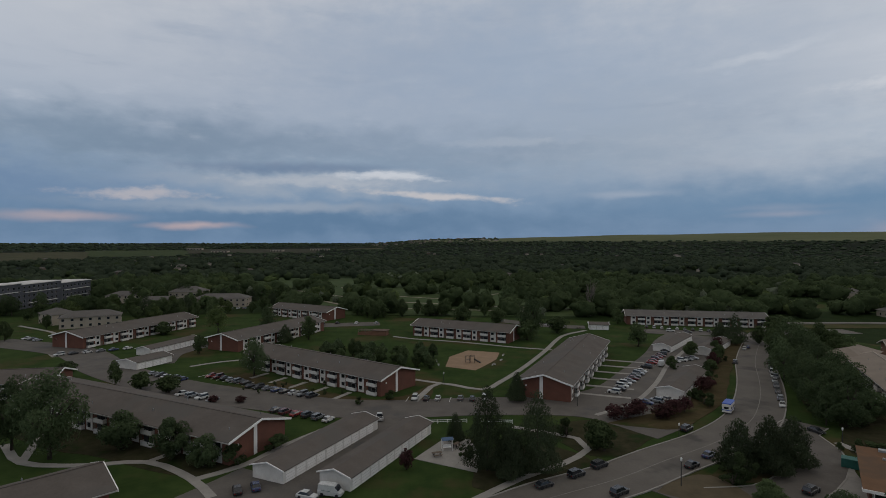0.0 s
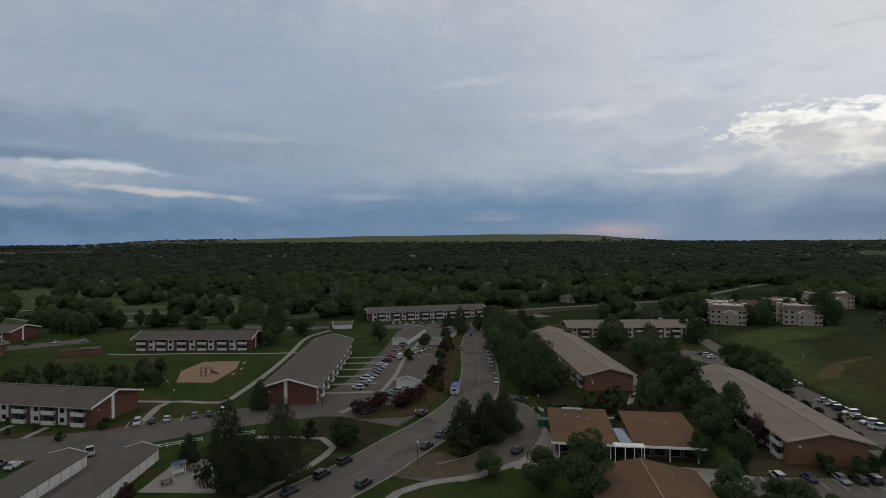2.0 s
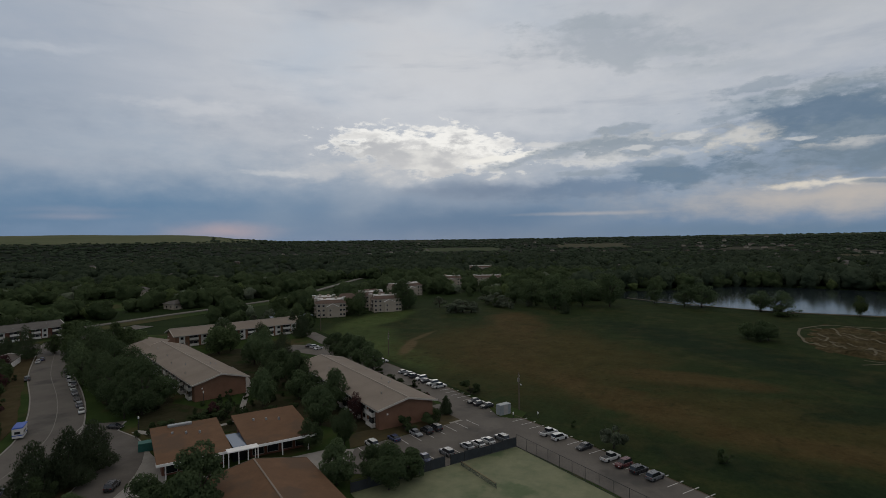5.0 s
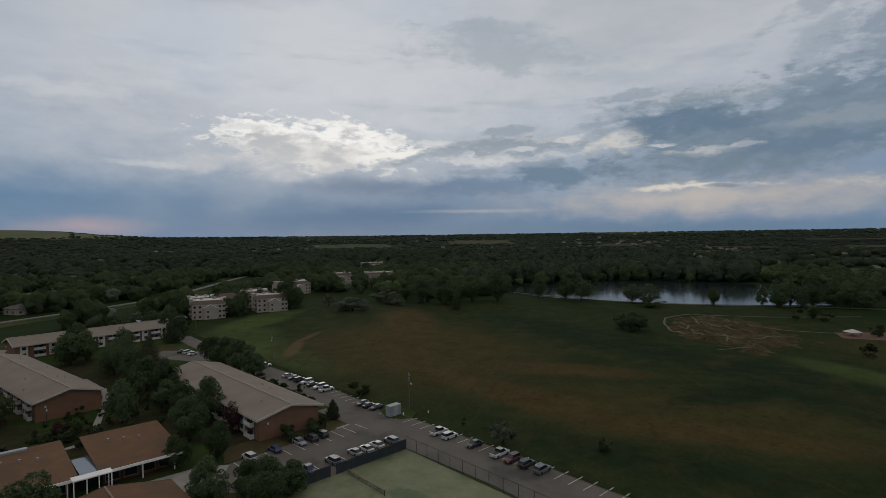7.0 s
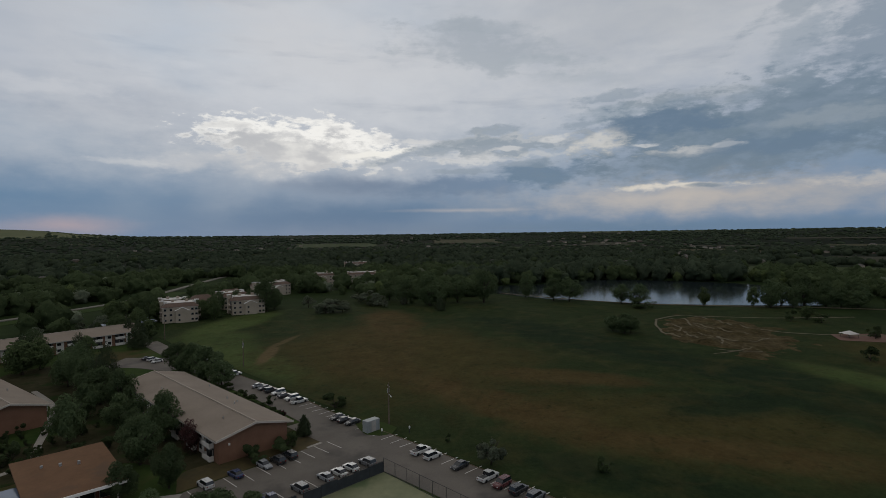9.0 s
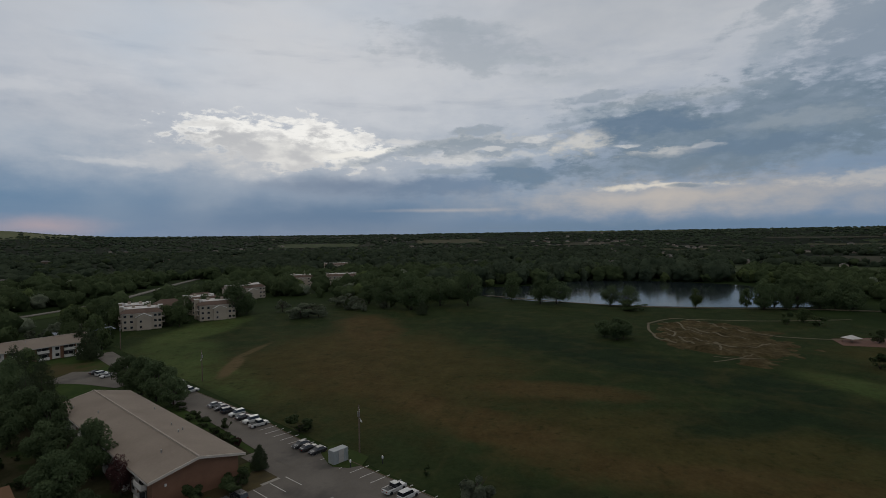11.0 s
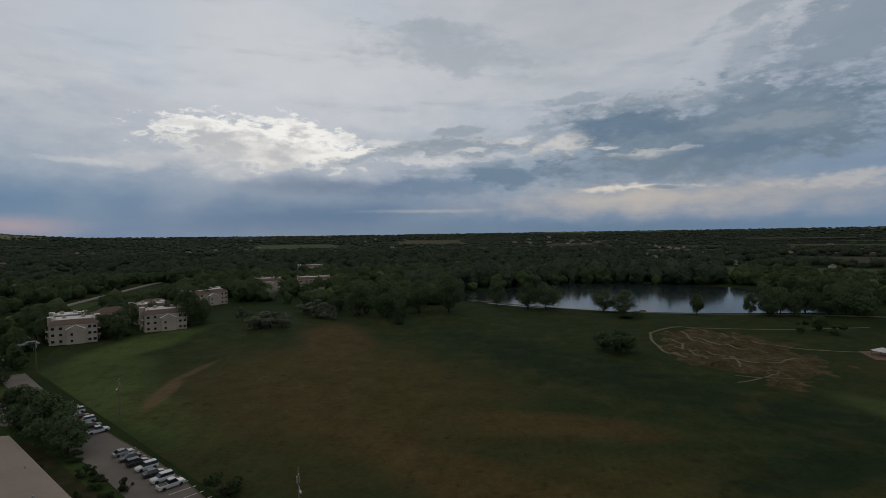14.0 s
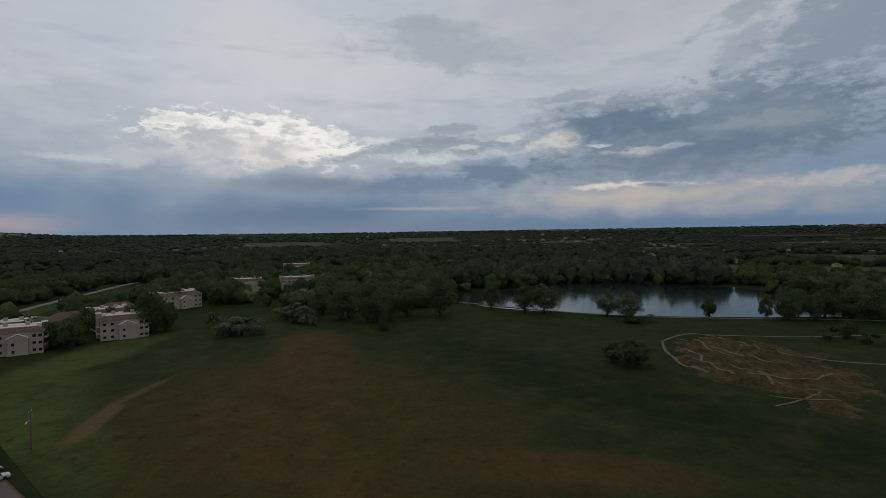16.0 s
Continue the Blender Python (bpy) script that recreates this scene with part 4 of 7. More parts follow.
# ---------------------------------------------------------------- buildings
def gable_roof(L, W, eave, ridge, over, thick, z_lift=0.0, slope_tail=0.9):
    """Two roof slabs with overhang, as one closed mesh. Local x runs along the ridge."""
    bm = bmesh.new()
    h = W / 2 + over
    drop = (ridge - eave) * over / (W / 2)
    prof = [(-h, eave - drop), (0, ridge), (h, eave - drop), (h, eave - drop - thick), (0, ridge - thick), (-h, eave - drop - thick)]
    a = [bm.verts.new((-slope_tail, y, z + z_lift)) for y, z in prof]
    b = [bm.verts.new((L + slope_tail, y, z + z_lift)) for y, z in prof]
    n = len(prof)
    for k in range(n):
        bm.faces.new((a[k], a[(k + 1) % n], b[(k + 1) % n], b[k]))
    for c in (a, b):
        bm.faces.new((c[0], c[1], c[4], c[5]))
        bm.faces.new((c[1], c[2], c[3], c[4]))
    return bm


def gable_walls(L, W, eave, ridge, z0=0.0):
    bm = bmesh.new()
    prof = [(-W / 2, z0), (W / 2, z0), (W / 2, eave), (0, ridge), (-W / 2, eave)]
    a = [bm.verts.new((0, y, z)) for y, z in prof]
    b = [bm.verts.new((L, y, z)) for y, z in prof]
    for k in range(5):
        bm.faces.new((a[k], a[(k + 1) % 5], b[(k + 1) % 5], b[k]))
    bm.faces.new(a[::-1])
    bm.faces.new(b)
    return bm


def bargeboard(x, W, eave, ridge, over, depth, side):
    """White sloping board on a gable end."""
    bm = bmesh.new()
    h = W / 2 + over
    drop = (ridge - eave) * over / (W / 2)
    pts = [(-h, eave - drop), (0, ridge), (h, eave - drop), (h, eave - drop - depth), (0, ridge - depth), (-h, eave - drop - depth)]
    a = [bm.verts.new((x, y, z + 0.06)) for y, z in pts]
    b = [bm.verts.new((x + side * 0.14, y, z + 0.06)) for y, z in pts]
    for k in range(6):
        bm.faces.new((a[k], a[(k + 1) % 6], b[(k + 1) % 6], b[k]))
    for c in (a, b):
        bm.faces.new((c[0], c[1], c[4], c[5]))
        bm.faces.new((c[1], c[2], c[3], c[4]))
    return bm


PIECES = {}
FOOT = []


def piece(name, key, make, mat, parent, m, label=""):
    """A part that shares its mesh with others of the same shape."""
    k = (name, key, mat.name)
    if k not in PIECES:
        o = finish(name, make(), mat, parent, label)
        o.matrix_basis = m
        PIECES[k] = o
        return o
    o = share(name, PIECES[k], parent, m)
    return tagged(o, label)


def window_at(parent, m, w, h):
    """A framed window; local x along the wall, y out of it."""
    f = piece("window", (w, h), lambda: box(-w / 2, w / 2, -0.02, 0.07, 0, h), FRAME, parent, m)
    piece("pane", (w, h), lambda: box(-w / 2 + 0.07, w / 2 - 0.07, 0.0, 0.085, 0.07, h - 0.07), DARK_GLASS, f, Matrix())


def apartment(x, y, dx, dy, L, W, roof_mat=SHINGLE, roof_words="brown-grey", eave=4.9, ridge=7.0, seed=0, panel=True, front=1):
    """Two-storey brick block; local x along the ridge from the gable at (x, y)."""
    rnd = random.Random(seed)
    FOOT.append((x, y, dx, dy, L, W))
    trim = TRIM if panel else TAN_TRIM
    W -= 1.6
    home = thing("apartment_building", "long two-storey brick apartment block with %s shingled gable roof" % roof_words, "apartment building", facing(x, y, dx, dy), "brick apartment blocks")
    part("wall", gable_walls(L, W, eave, ridge - 0.25), BRICK if panel else BRICK_TAN, home, "dark red brick walls" if panel else "brown brick walls")
    part("roof", gable_roof(L, W, eave + 0.1, ridge, 0.9, 0.22), roof_mat, home, "low %s shingle roof" % roof_words)
    part("ridge_cap", box(-0.9, L + 0.9, -0.22, 0.22, ridge - 0.06, ridge + 0.07) if panel else box(-0.95, L + 0.95, -0.16, 0.16, ridge - 0.1, ridge + 0.16, bevel=0.04), roof_mat if panel else RIDGE_TAN, home, "" if panel else "pale raised ridge vent")
    for ex, side in ((-0.9, -1), (L + 0.9, 1)):
        part("bargeboard", bargeboard(ex, W, eave + 0.1, ridge, 0.9, 0.42, side), trim, home, "pale painted bargeboard")
        if panel:
            part("gable_panel", box(ex + (0.9 if side < 0 else -0.9) - 0.06, ex + (0.9 if side < 0 else -0.9) + 0.06, -0.50 - 0.9 * side, 0.40 - 0.9 * side, 0.0, ridge - 0.85), TRIM, home, "white vertical panel in the gable")
        piece("wall_lamp", 0, lambda: box(-0.15, 0.15, -0.15, 0.15, 0, 0.35), TRIM, home, pose(ex + (0.78 if side < 0 else -0.78), W * 0.36, 3.2))
    for s in (-1, 1):
        gut = s * (W / 2 + 0.92)
        part("gutter", box(-0.9, L + 0.9, gut - 0.08, gut + 0.08, eave - 0.42, eave - 0.22), FRAME, home)
    bay = 4.0
    count = int((L - 1.0) / bay)
    for s in (-1, 1):
        for k in range(count):
            cx = 0.5 + (L - 1.0 - count * bay) / 2 + (k + 0.5) * bay
            m = pose(cx, s * W / 2, 0, 0, 0, 0 if s > 0 else 180)
            kind = (k + seed) % 4
            if s != front and k % 2:
                continue
            if kind in (0, 2):
                # balcony bay: flat near-black sheet paints its shade, doors, white rail above and below
                piece("recess", 0, lambda: box(-1.75, 1.75, 0.0, 0.03, 0.25, 4.3), IRON_AND_SHADE, home, m, "near-black sheet painting the shade of a balcony bay")
                for z in (0.1, 2.5):
                    window_at(home, m @ pose(-0.5, 0.03, z + 0.25), 1.6, 1.75)
                    b = piece("balcony", 0, lambda: box(-1.7, 1.7, 0.02, 0.9, 0, 0.16), CONCRETE, home, m @ pose(0, 0, z))
                    piece("balcony_panel", 0, lambda: box(-1.7, -1.6, 0.05, 0.8, 0.1, 1.05, box(1.6, 1.7, 0.05, 0.8, 0.1, 1.05, box(-1.7, 1.7, 0.8, 0.9, 0.1, 1.05))), SIDING, b, Matrix(), "white panelled balcony front")
            elif kind == 1:
                piece("siding_panel", 0, lambda: box(-1.2, 1.2, 0.0, 0.07, 0.2, 4.4), SIDING, home, m, "white panelled wall bay")
                for z in (0.9, 3.1):
                    window_at(home, m @ pose(rnd.choice((-0.3, 0.3)), 0.06, z), 1.3, 1.05)
            else:
                piece("siding_panel", 1, lambda: box(-0.6, 1.7, 0.0, 0.07, 0.2, 4.4), SIDING, home, m, "white panelled wall bay")
                piece("door", 0, lambda: box(-0.42, 0.42, 0.0, 0.09, 0.0, 1.78), WOOD, home, m @ pose(-1.25, 0, 0.05))
                window_at(home, m @ pose(0.6, 0.06, 3.0), 1.2, 1.15)
                window_at(home, m @ pose(0.6, 0.06, 0.8), 1.2, 1.15)
    for k in range(int(L / 7)):
        px, py = rnd.uniform(2, L - 2), rnd.choice((-1, 1)) * rnd.uniform(1.5, W / 2 - 1)
        z = ridge - abs(py) * (ridge - eave) / (W / 2)
        piece("vent_pipe", 0, lambda: tube([(0, 0, -0.3), (0, 0, 0.55)], [0.1, 0.1], 6), STEEL, home, pose(px, py, z))
    return home


apartment(-40.5, 107.5, -0.91, 0.42, 78, 16.5, seed=1)
apartment(-17.5, 153.5, -0.82, 0.57, 62, 16.5, seed=2)
apartment(22.5, 146.0, 0.385, 0.923, 70, 15.5, seed=3, front=-1)
apartment(-18.5, 253, 0.91, -0.42, 46, 16, seed=0, front=-1)
apartment(-93, 209.5, 0.36, 0.93, 56, 17, seed=1, front=-1)
apartment(-158, 213.5, 0.26, 0.966, 62, 18, seed=2, front=-1)
apartment(-68.5, 297.5, -0.87, 0.50, 44, 16.5, seed=3)
apartment(87, 289, 0.985, -0.17, 66, 15, SHINGLE_GREY, "grey", seed=1, front=-1)
apartment(106.6, 119.8, 0.405, 0.914, 64, 15.2, SHINGLE_TAN, "tan", ridge=6.8, seed=2, panel=False)
apartment(107.7, 62.0, 0.524, 0.852, 55.6, 15.4, SHINGLE_TAN, "tan", ridge=6.55, seed=0, panel=False)
apartment(153, 200, 0.91, -0.415, 54, 15, SHINGLE_TAN, "tan", seed=3, panel=False, front=-1)
apartment(-58, 84.5, -0.66, -0.75, 30, 14.5, seed=1)
apartment(-113, 150, -0.92, -0.2, 34, 15, seed=2)


def garage(x, y, dx, dy, L, W, doors="right", eave=2.5, ridge=3.5):
    FOOT.append((x, y, dx, dy, L, W))
    home = thing("garage", "long low garage with white metal siding and brown roof", "garage", facing(x, y, dx, dy), "garage rows")
    part("wall", gable_walls(L, W, eave, ridge - 0.15), SIDING, home, "white siding walls")
    part("roof", gable_roof(L, W, eave + 0.08, ridge, 0.35, 0.14, 0, 0.3), SHINGLE, home, "brown shingle roof")
    for ex, side in ((-0.3, -1), (L + 0.3, 1)):
        part("bargeboard", bargeboard(ex, W, eave + 0.08, ridge, 0.35, 0.22, side), TRIM, home)
    s = -1 if doors == "right" else 1
    for k in range(int(L / 2.9)):
        d = piece("garage_door", 0, lambda: box(-1.2, 1.2, 0, 0.05, 0.05, 1.95), TRIM, home, pose(1.8 + 2.9 * k, s * W / 2, 0, 0, 0, 0 if s > 0 else 180))
        for z in (0.55, 1.05, 1.55):
            piece("panel_joint", 0, lambda: box(-1.2, 1.2, 0.045, 0.06, -0.02, 0.02), FRAME, d, pose(0, 0, z))
    return home


garage(-34, 94.5, 0.39, 0.92, 31, 7.0)
garage(-21.5, 92.0, 0.39, 0.92, 31, 6.4)
garage(56.5, 148, 0.57, 0.82, 31, 7)
garage(77.5, 211.5, 0.59, 0.81, 32, 6.6)
garage(90.5, 205.0, 0.62, 0.79, 28, 6.4)
garage(-111.5, 178, 0.35, 0.93, 14, 9)
garage(-119, 200, 0.25, 0.965, 26, 6.6)
garage(63, 268, 0.98, -0.1, 9, 6)


def clubhouse():
    """Low clubhouse of three rust-brown roofs round a glazed entrance."""
    home = thing("clubhouse", "low clubhouse with rust-brown shingle roofs and white porch", "clubhouse", facing(64, 87, 0.845, -0.535), "")
    # local x along the front, y to the back
    for x0, x1, y0, y1 in ((0.3, 11.0, 1.0, 16.2), (15.8, 27.2, 1.0, 15.6)):
        part("wall", box(x0, x1, y0 + 1.5, y1, 0, 3.0), BRICK, home, "brown brick walls")
        bm = bmesh.new()
        a = [bm.verts.new(p) for p in ((x0 - 1, y0 - 1.4, 3.0), (x1 + 1, y0 - 1.4, 3.0), (x1 + 1, y1 + 0.9, 4.5), (x0 - 1, y1 + 0.9, 4.5))]
        b = [bm.verts.new(v.co + Vector((0, 0, 0.28))) for v in a]
        bm.faces.new(a[::-1])
        bm.faces.new(b)
        for k in range(4):
            bm.faces.new((a[k], a[(k + 1) % 4], b[(k + 1) % 4], b[k]))
        r = part("roof", bm, SHINGLE_RUST, home, "rust-brown shingle roof")
        part("fascia", box(x0 - 1, x1 + 1, y0 - 1.5, y0 - 1.38, 2.85, 3.32), TRIM, home, "white fascia board")
        part("fascia", box(x0 - 1.06, x0 - 0.98, y0 - 1.4, y0 - 0.4, 2.9, 3.3), TRIM, home)
        for k in range(3):
            part("roof_vent", box(x0 + 2.5 + 2.4 * k, x0 + 2.9 + 2.4 * k, y1 - 4 - k, y1 - 3.6 - k, 4.0, 4.75, bevel=0.05), STEEL, home, "small metal roof vent")
        for k in range(4):
            cx = x0 + 1.5 + k * (x1 - x0 - 3) / 3
            window_at(home, pose(cx, y0 + 1.5, 0.4, 0, 0, 180), 2.2, 2.1)
        for k in range(3):
            part("porch_post", box(x0 + 0.5 + k * (x1 - x0 - 1) / 2 - 0.09, x0 + 0.5 + k * (x1 - x0 - 1) / 2 + 0.09, y0 - 0.6, y0 - 0.42, 0, 3.1), TRIM, home)
    part("skylight", box(12.3, 15.0, 0.75, 9.0, 3.1, 3.3), glassy("skylight_glass", (0.10, 0.13, 0.18), 0.15), home, "blue-grey glazed link roof")
    part("link_wall", box(12.5, 14.8, 2.2, 9.0, 0, 3.1), DARK_GLASS, home, "glazed entrance link")
    part("canopy", box(10.9, 16.6, -1.5, 0.5, 3.15, 3.38, bevel=0.04), TRIM, home, "white flat entrance canopy")
    for px in (11.1, 12.9, 14.6, 16.4):
        part("canopy_post", box(px - 0.08, px + 0.08, -1.4, -1.24, 0, 3.2), TRIM, home)
    part("roof_unit", box(2.5, 7.0, 15.6, 16.6, 4.4, 5.1, bevel=0.1), STEEL, home, "pale metal roof equipment")


clubhouse()


def club_hall():
    home = thing("club_hall", "low hall with rust-brown gable roof and pale ridge cap", "hall", facing(69.4, 70.1, -0.53, -0.85))
    part("wall", gable_walls(26, 17, 2.9, 4.4), BRICK, home, "brown brick walls")
    part("roof", gable_roof(26, 17, 3.0, 4.7, 0.9, 0.25), SHINGLE_RUST, home, "rust-brown shingle roof")
    part("ridge_cap", box(-0.9, 26.9, -0.13, 0.13, 4.62, 4.78), SHINGLE_TAN, home, "pale tan ridge cap")
    for ex, side in ((-0.9, -1), (26.9, 1)):
        part("bargeboard", bargeboard(ex, 17, 3.0, 4.7, 0.9, 0.3, side), WOOD, home)
    for k in range(5):
        for s in (-1, 1):
            window_at(home, pose(3 + 4.5 * k, s * 8.5, 0.8, 0, 0, 0 if s > 0 else 180), 2.0, 1.4)


club_hall()
setting("forecourt", ragged([(54, 86), (60, 83.5), (65, 87), (69, 93), (72, 101), (76, 108), (73, 109), (67, 101), (62, 95), (58, 91)], -0.2, 0.108, 0.3), CONCRETE, "pale concrete forecourt beside the clubhouse drive")
setting("corner_bed", ragged([(33, 92), (38, 97), (45, 99), (48, 92), (47, 88), (40, 88)], -0.2, 0.13, 0.4), GRAVEL_DARK, "bare brown soil on the street corner")
setting("corner_walk", strip([(24, 80), (31, 86), (39, 87), (46, 86), (51, 87), (57, 88)], 0.9, -0.9, -0.2, 0.14), CONCRETE, "pale concrete walk across the corner")
setting("plaza", prism([(66, 84), (88, 69.5), (92, 62), (80, 60), (64, 78)], -0.2, 0.1), CONCRETE, "pale concrete terrace before the clubhouse")


def condo(x, y, dx, dy, L, D, seed):
    """Three-storey beige block with a flat pale roof, brown mansard band and projecting gables."""
    home = thing("condominium", "three-storey beige stucco condominium with pale flat roof", "apartment building", facing(x, y, dx, dy) @ Matrix.Diagonal((1, 1, 0.92, 1)), "beige condominiums")
    part("wall", box(0, L, 0, D, 0, 8.6), STUCCO, home, "beige stucco walls")
    bm = bmesh.new()
    lo = [(-0.5, -0.5), (L + 0.5, -0.5), (L + 0.5, D + 0.5), (-0.5, D + 0.5)]
    hi = [(1.8, 2.4), (L - 1.8, 2.4), (L - 1.8, D - 1.2), (1.8, D - 1.2)]
    a = [bm.verts.new((*p, 8.4)) for p in lo]
    b = [bm.verts.new((*p, 10.4)) for p in hi]
    bm.faces.new(a[::-1])
    bm.faces.new(b)
    for k in range(4):
        bm.faces.new((a[k], a[(k + 1) % 4], b[(k + 1) % 4], b[k]))
    part("mansard", bm, SHINGLE_BROWN, home, "brown shingled mansard band")
    part("flat_roof", box(1.7, L - 1.7, 2.3, D - 1.1, 10.35, 10.5), MEMBRANE, home, "pale flat roof")
    for k in range(2):
        part("chimney", box(L * (0.3 + 0.4 * k) - 0.7, L * (0.3 + 0.4 * k) + 0.7, D * 0.5 - 0.6, D * 0.5 + 0.6, 10.2, 11.8, bevel=0.05), STUCCO, home, "stucco chimney box")
    part("parapet", box(-0.1, L + 0.1, -0.12, 0.0, 8.0, 8.45), TAN_TRIM, home, "tan parapet band")
    for tx in (0.0, L):
        tower = part("stair_tower", box(tx - 0.9, tx + 0.9, D * 0.55, D * 0.55 + 3.2, 0, 10.9, bevel=0.04), STUCCO, home, "tall stucco stair tower")
        part("tower_cap", box(tx - 1.05, tx + 1.05, D * 0.55 - 0.15, D * 0.55 + 3.35, 10.9, 11.1), MEMBRANE, tower, "pale tower cap")
    for z in (2.9, 5.7):
        for tx, s in ((0.0, -1), (L, 1)):
            deck = part("balcony", box(min(tx, tx + s * 1.3), max(tx, tx + s * 1.3), D * 0.12, D * 0.45, z - 0.15, z), TAN_TRIM, home)
            part("balcony_rail", box(tx + s * 1.22 - 0.05, tx + s * 1.22 + 0.05, D * 0.12, D * 0.45, z, z + 0.9), STUCCO, deck)
            # thin black sheet on the flat wall, painted shade behind the balcony
            part("recess", box(tx - 0.03, tx + 0.03, D * 0.16, D * 0.41, z, z + 2.1), IRON_AND_SHADE, home, "near-black sheet painting the shade behind a balcony")
    for dx0 in (0.05, 0.86):
        part("roof_unit", box(L * dx0, L * dx0 + 1.6, D * 0.3, D * 0.3 + 1.4, 9.6, 11.2, bevel=0.06), SIDING, home, "pale rooftop unit")
    cx = L * 0.55
    bm = bmesh.new()
    prof = [(cx - 3, 0), (cx + 3, 0), (cx + 3, 6.4), (cx, 8.0), (cx - 3, 6.4)]
    f = [bm.verts.new((px, -1.1, pz)) for px, pz in prof]
    g = [bm.verts.new((px, 0.4, pz)) for px, pz in prof]
    bm.faces.new(f)
    bm.faces.new(g[::-1])
    for k in range(5):
        bm.faces.new((f[k], f[(k + 1) % 5], g[(k + 1) % 5], g[k]))
    bay = part("gable_bay", bm, STUCCO, home, "projecting gabled bay")
    for s in (-1, 1):
        bm = bmesh.new()
        q = [bm.verts.new(p) for p in ((cx, -1.3, 8.15), (cx + s * 3.35, -1.3, 6.35), (cx + s * 3.35, 0.3, 6.35), (cx, 0.3, 8.15))]
        w = [bm.verts.new(v.co + Vector((0, 0, 0.2))) for v in q]
        bm.faces.new(q)
        bm.faces.new(w[::-1])
        for k in range(4):
            bm.faces.new((q[k], q[(k + 1) % 4], w[(k + 1) % 4], w[k]))
        part("bay_roof", bm, TRIM, bay, "pale bay roof edge")
    for z in (0.9, 3.7, 6.4):
        for wx in (L * 0.08, L * 0.24, L * 0.84, L * 0.95):
            window_at(home, pose(wx, 0, z, 0, 0, 180), 1.2, 1.2)
        if z < 6:
            window_at(home, pose(cx - 1.3, -1.1, z, 0, 0, 180), 1.0, 1.2)
        for wy in (0.2, 0.4, 0.6, 0.8):
            window_at(home, pose(0, D * wy, z, 0, 0, 90), 1.2, 1.2)
            window_at(home, pose(L, D * wy, z, 0, 0, -90), 1.2, 1.2)


condo(241, 195.8, 0.66, -0.75, 16, 14, 1)
condo(253, 207, 0.66, -0.75, 12, 14, 2)
condo(272, 178.4, 0.70, -0.72, 17, 15, 3)
condo(290, 196, 0.83, -0.55, 14, 13, 4)
condo(352, 209, 0.93, -0.36, 24, 14, 5)


def hip_house(name, label, category, x, y, dx, dy, L, W, wall_h, roof_h, wall_mat, roof_mat, group="", storeys=1):
    home = thing(name, label, category, facing(x, y, dx, dy), group)
    part("wall", box(0, L, 0, W, 0, wall_h), wall_mat, home)
    bm = bmesh.new()
    a = [bm.verts.new(p) for p in ((-0.6, -0.6, wall_h - 0.1), (L + 0.6, -0.6, wall_h - 0.1), (L + 0.6, W + 0.6, wall_h - 0.1), (-0.6, W + 0.6, wall_h - 0.1))]
    r = [bm.verts.new((W / 2.2, W / 2, wall_h + roof_h)), bm.verts.new((L - W / 2.2, W / 2, wall_h + roof_h))]
    bm.faces.new(a[::-1])
    bm.faces.new((a[0], a[1], r[1], r[0]))
    bm.faces.new((a[2], a[3], r[0], r[1]))
    bm.faces.new((a[1], a[2], r[1]))
    bm.faces.new((a[3], a[0], r[0]))
    part("roof", bm, roof_mat, home)
    for s in range(storeys):
        for k in range(max(2, int(L / 3.6))):
            cx = 1.6 + k * (L - 3.2) / max(1, int(L / 3.6) - 1)
            for yy, turn in ((0, 180), (W, 0)):
                window_at(home, pose(cx, yy, 0.9 + 2.8 * s, 0, 0, turn), 1.3, 1.3)
        for k in range(2):
            for xx, turn in ((0, 90), (L, -90)):
                window_at(home, pose(xx, W * (0.3 + 0.4 * k), 0.9 + 2.8 * s, 0, 0, turn), 1.2, 1.3)
    return home


TOWN = "two-storey beige townhouse block with grey hipped roof"
hip_house("townhouse", TOWN, "townhouse", -222, 279, 0.75, -0.45, 16, 12, 5.6, 2.6, STUCCO, SHINGLE_GREY, "townhouses", 2)
hip_house("townhouse", TOWN, "townhouse", -196, 259, 0.86, 0.5, 26, 12, 5.6, 2.6, STUCCO, SHINGLE_GREY, "townhouses", 2)
hip_house("townhouse", TOWN, "townhouse", -204, 335, 0.9, 0.2, 22, 12, 5.6, 2.6, STUCCO, SHINGLE_GREY, "townhouses", 2)
hip_house("townhouse", TOWN, "townhouse", -176, 352, 0.95, 0.1, 34, 14, 5.6, 2.8, STUCCO, SHINGLE_GREY, "townhouses", 2)
hip_house("townhouse", TOWN, "townhouse", -214, 392, 0.95, 0.1, 24, 16, 6.5, 3.6, STUCCO, SHINGLE_GREY, "townhouses", 2)
hip_house("townhouse", TOWN, "townhouse", -248, 372, 0.95, 0.2, 26, 14, 5.6, 2.6, STUCCO, SHINGLE_GREY, "townhouses", 2)
hip_house("house", "low house with tan hipped roof among trees", "house", 128, 176, 0.75, 0.65, 20, 11, 5.0, 2.2, STUCCO, SHINGLE_TAN, "", 2)
hip_house("house", "grey-roofed house behind the road", "house", 238, 308, 0.9, -0.1, 18, 12, 3.6, 3.0, STUCCO, SHINGLE_GREY, "", 1)


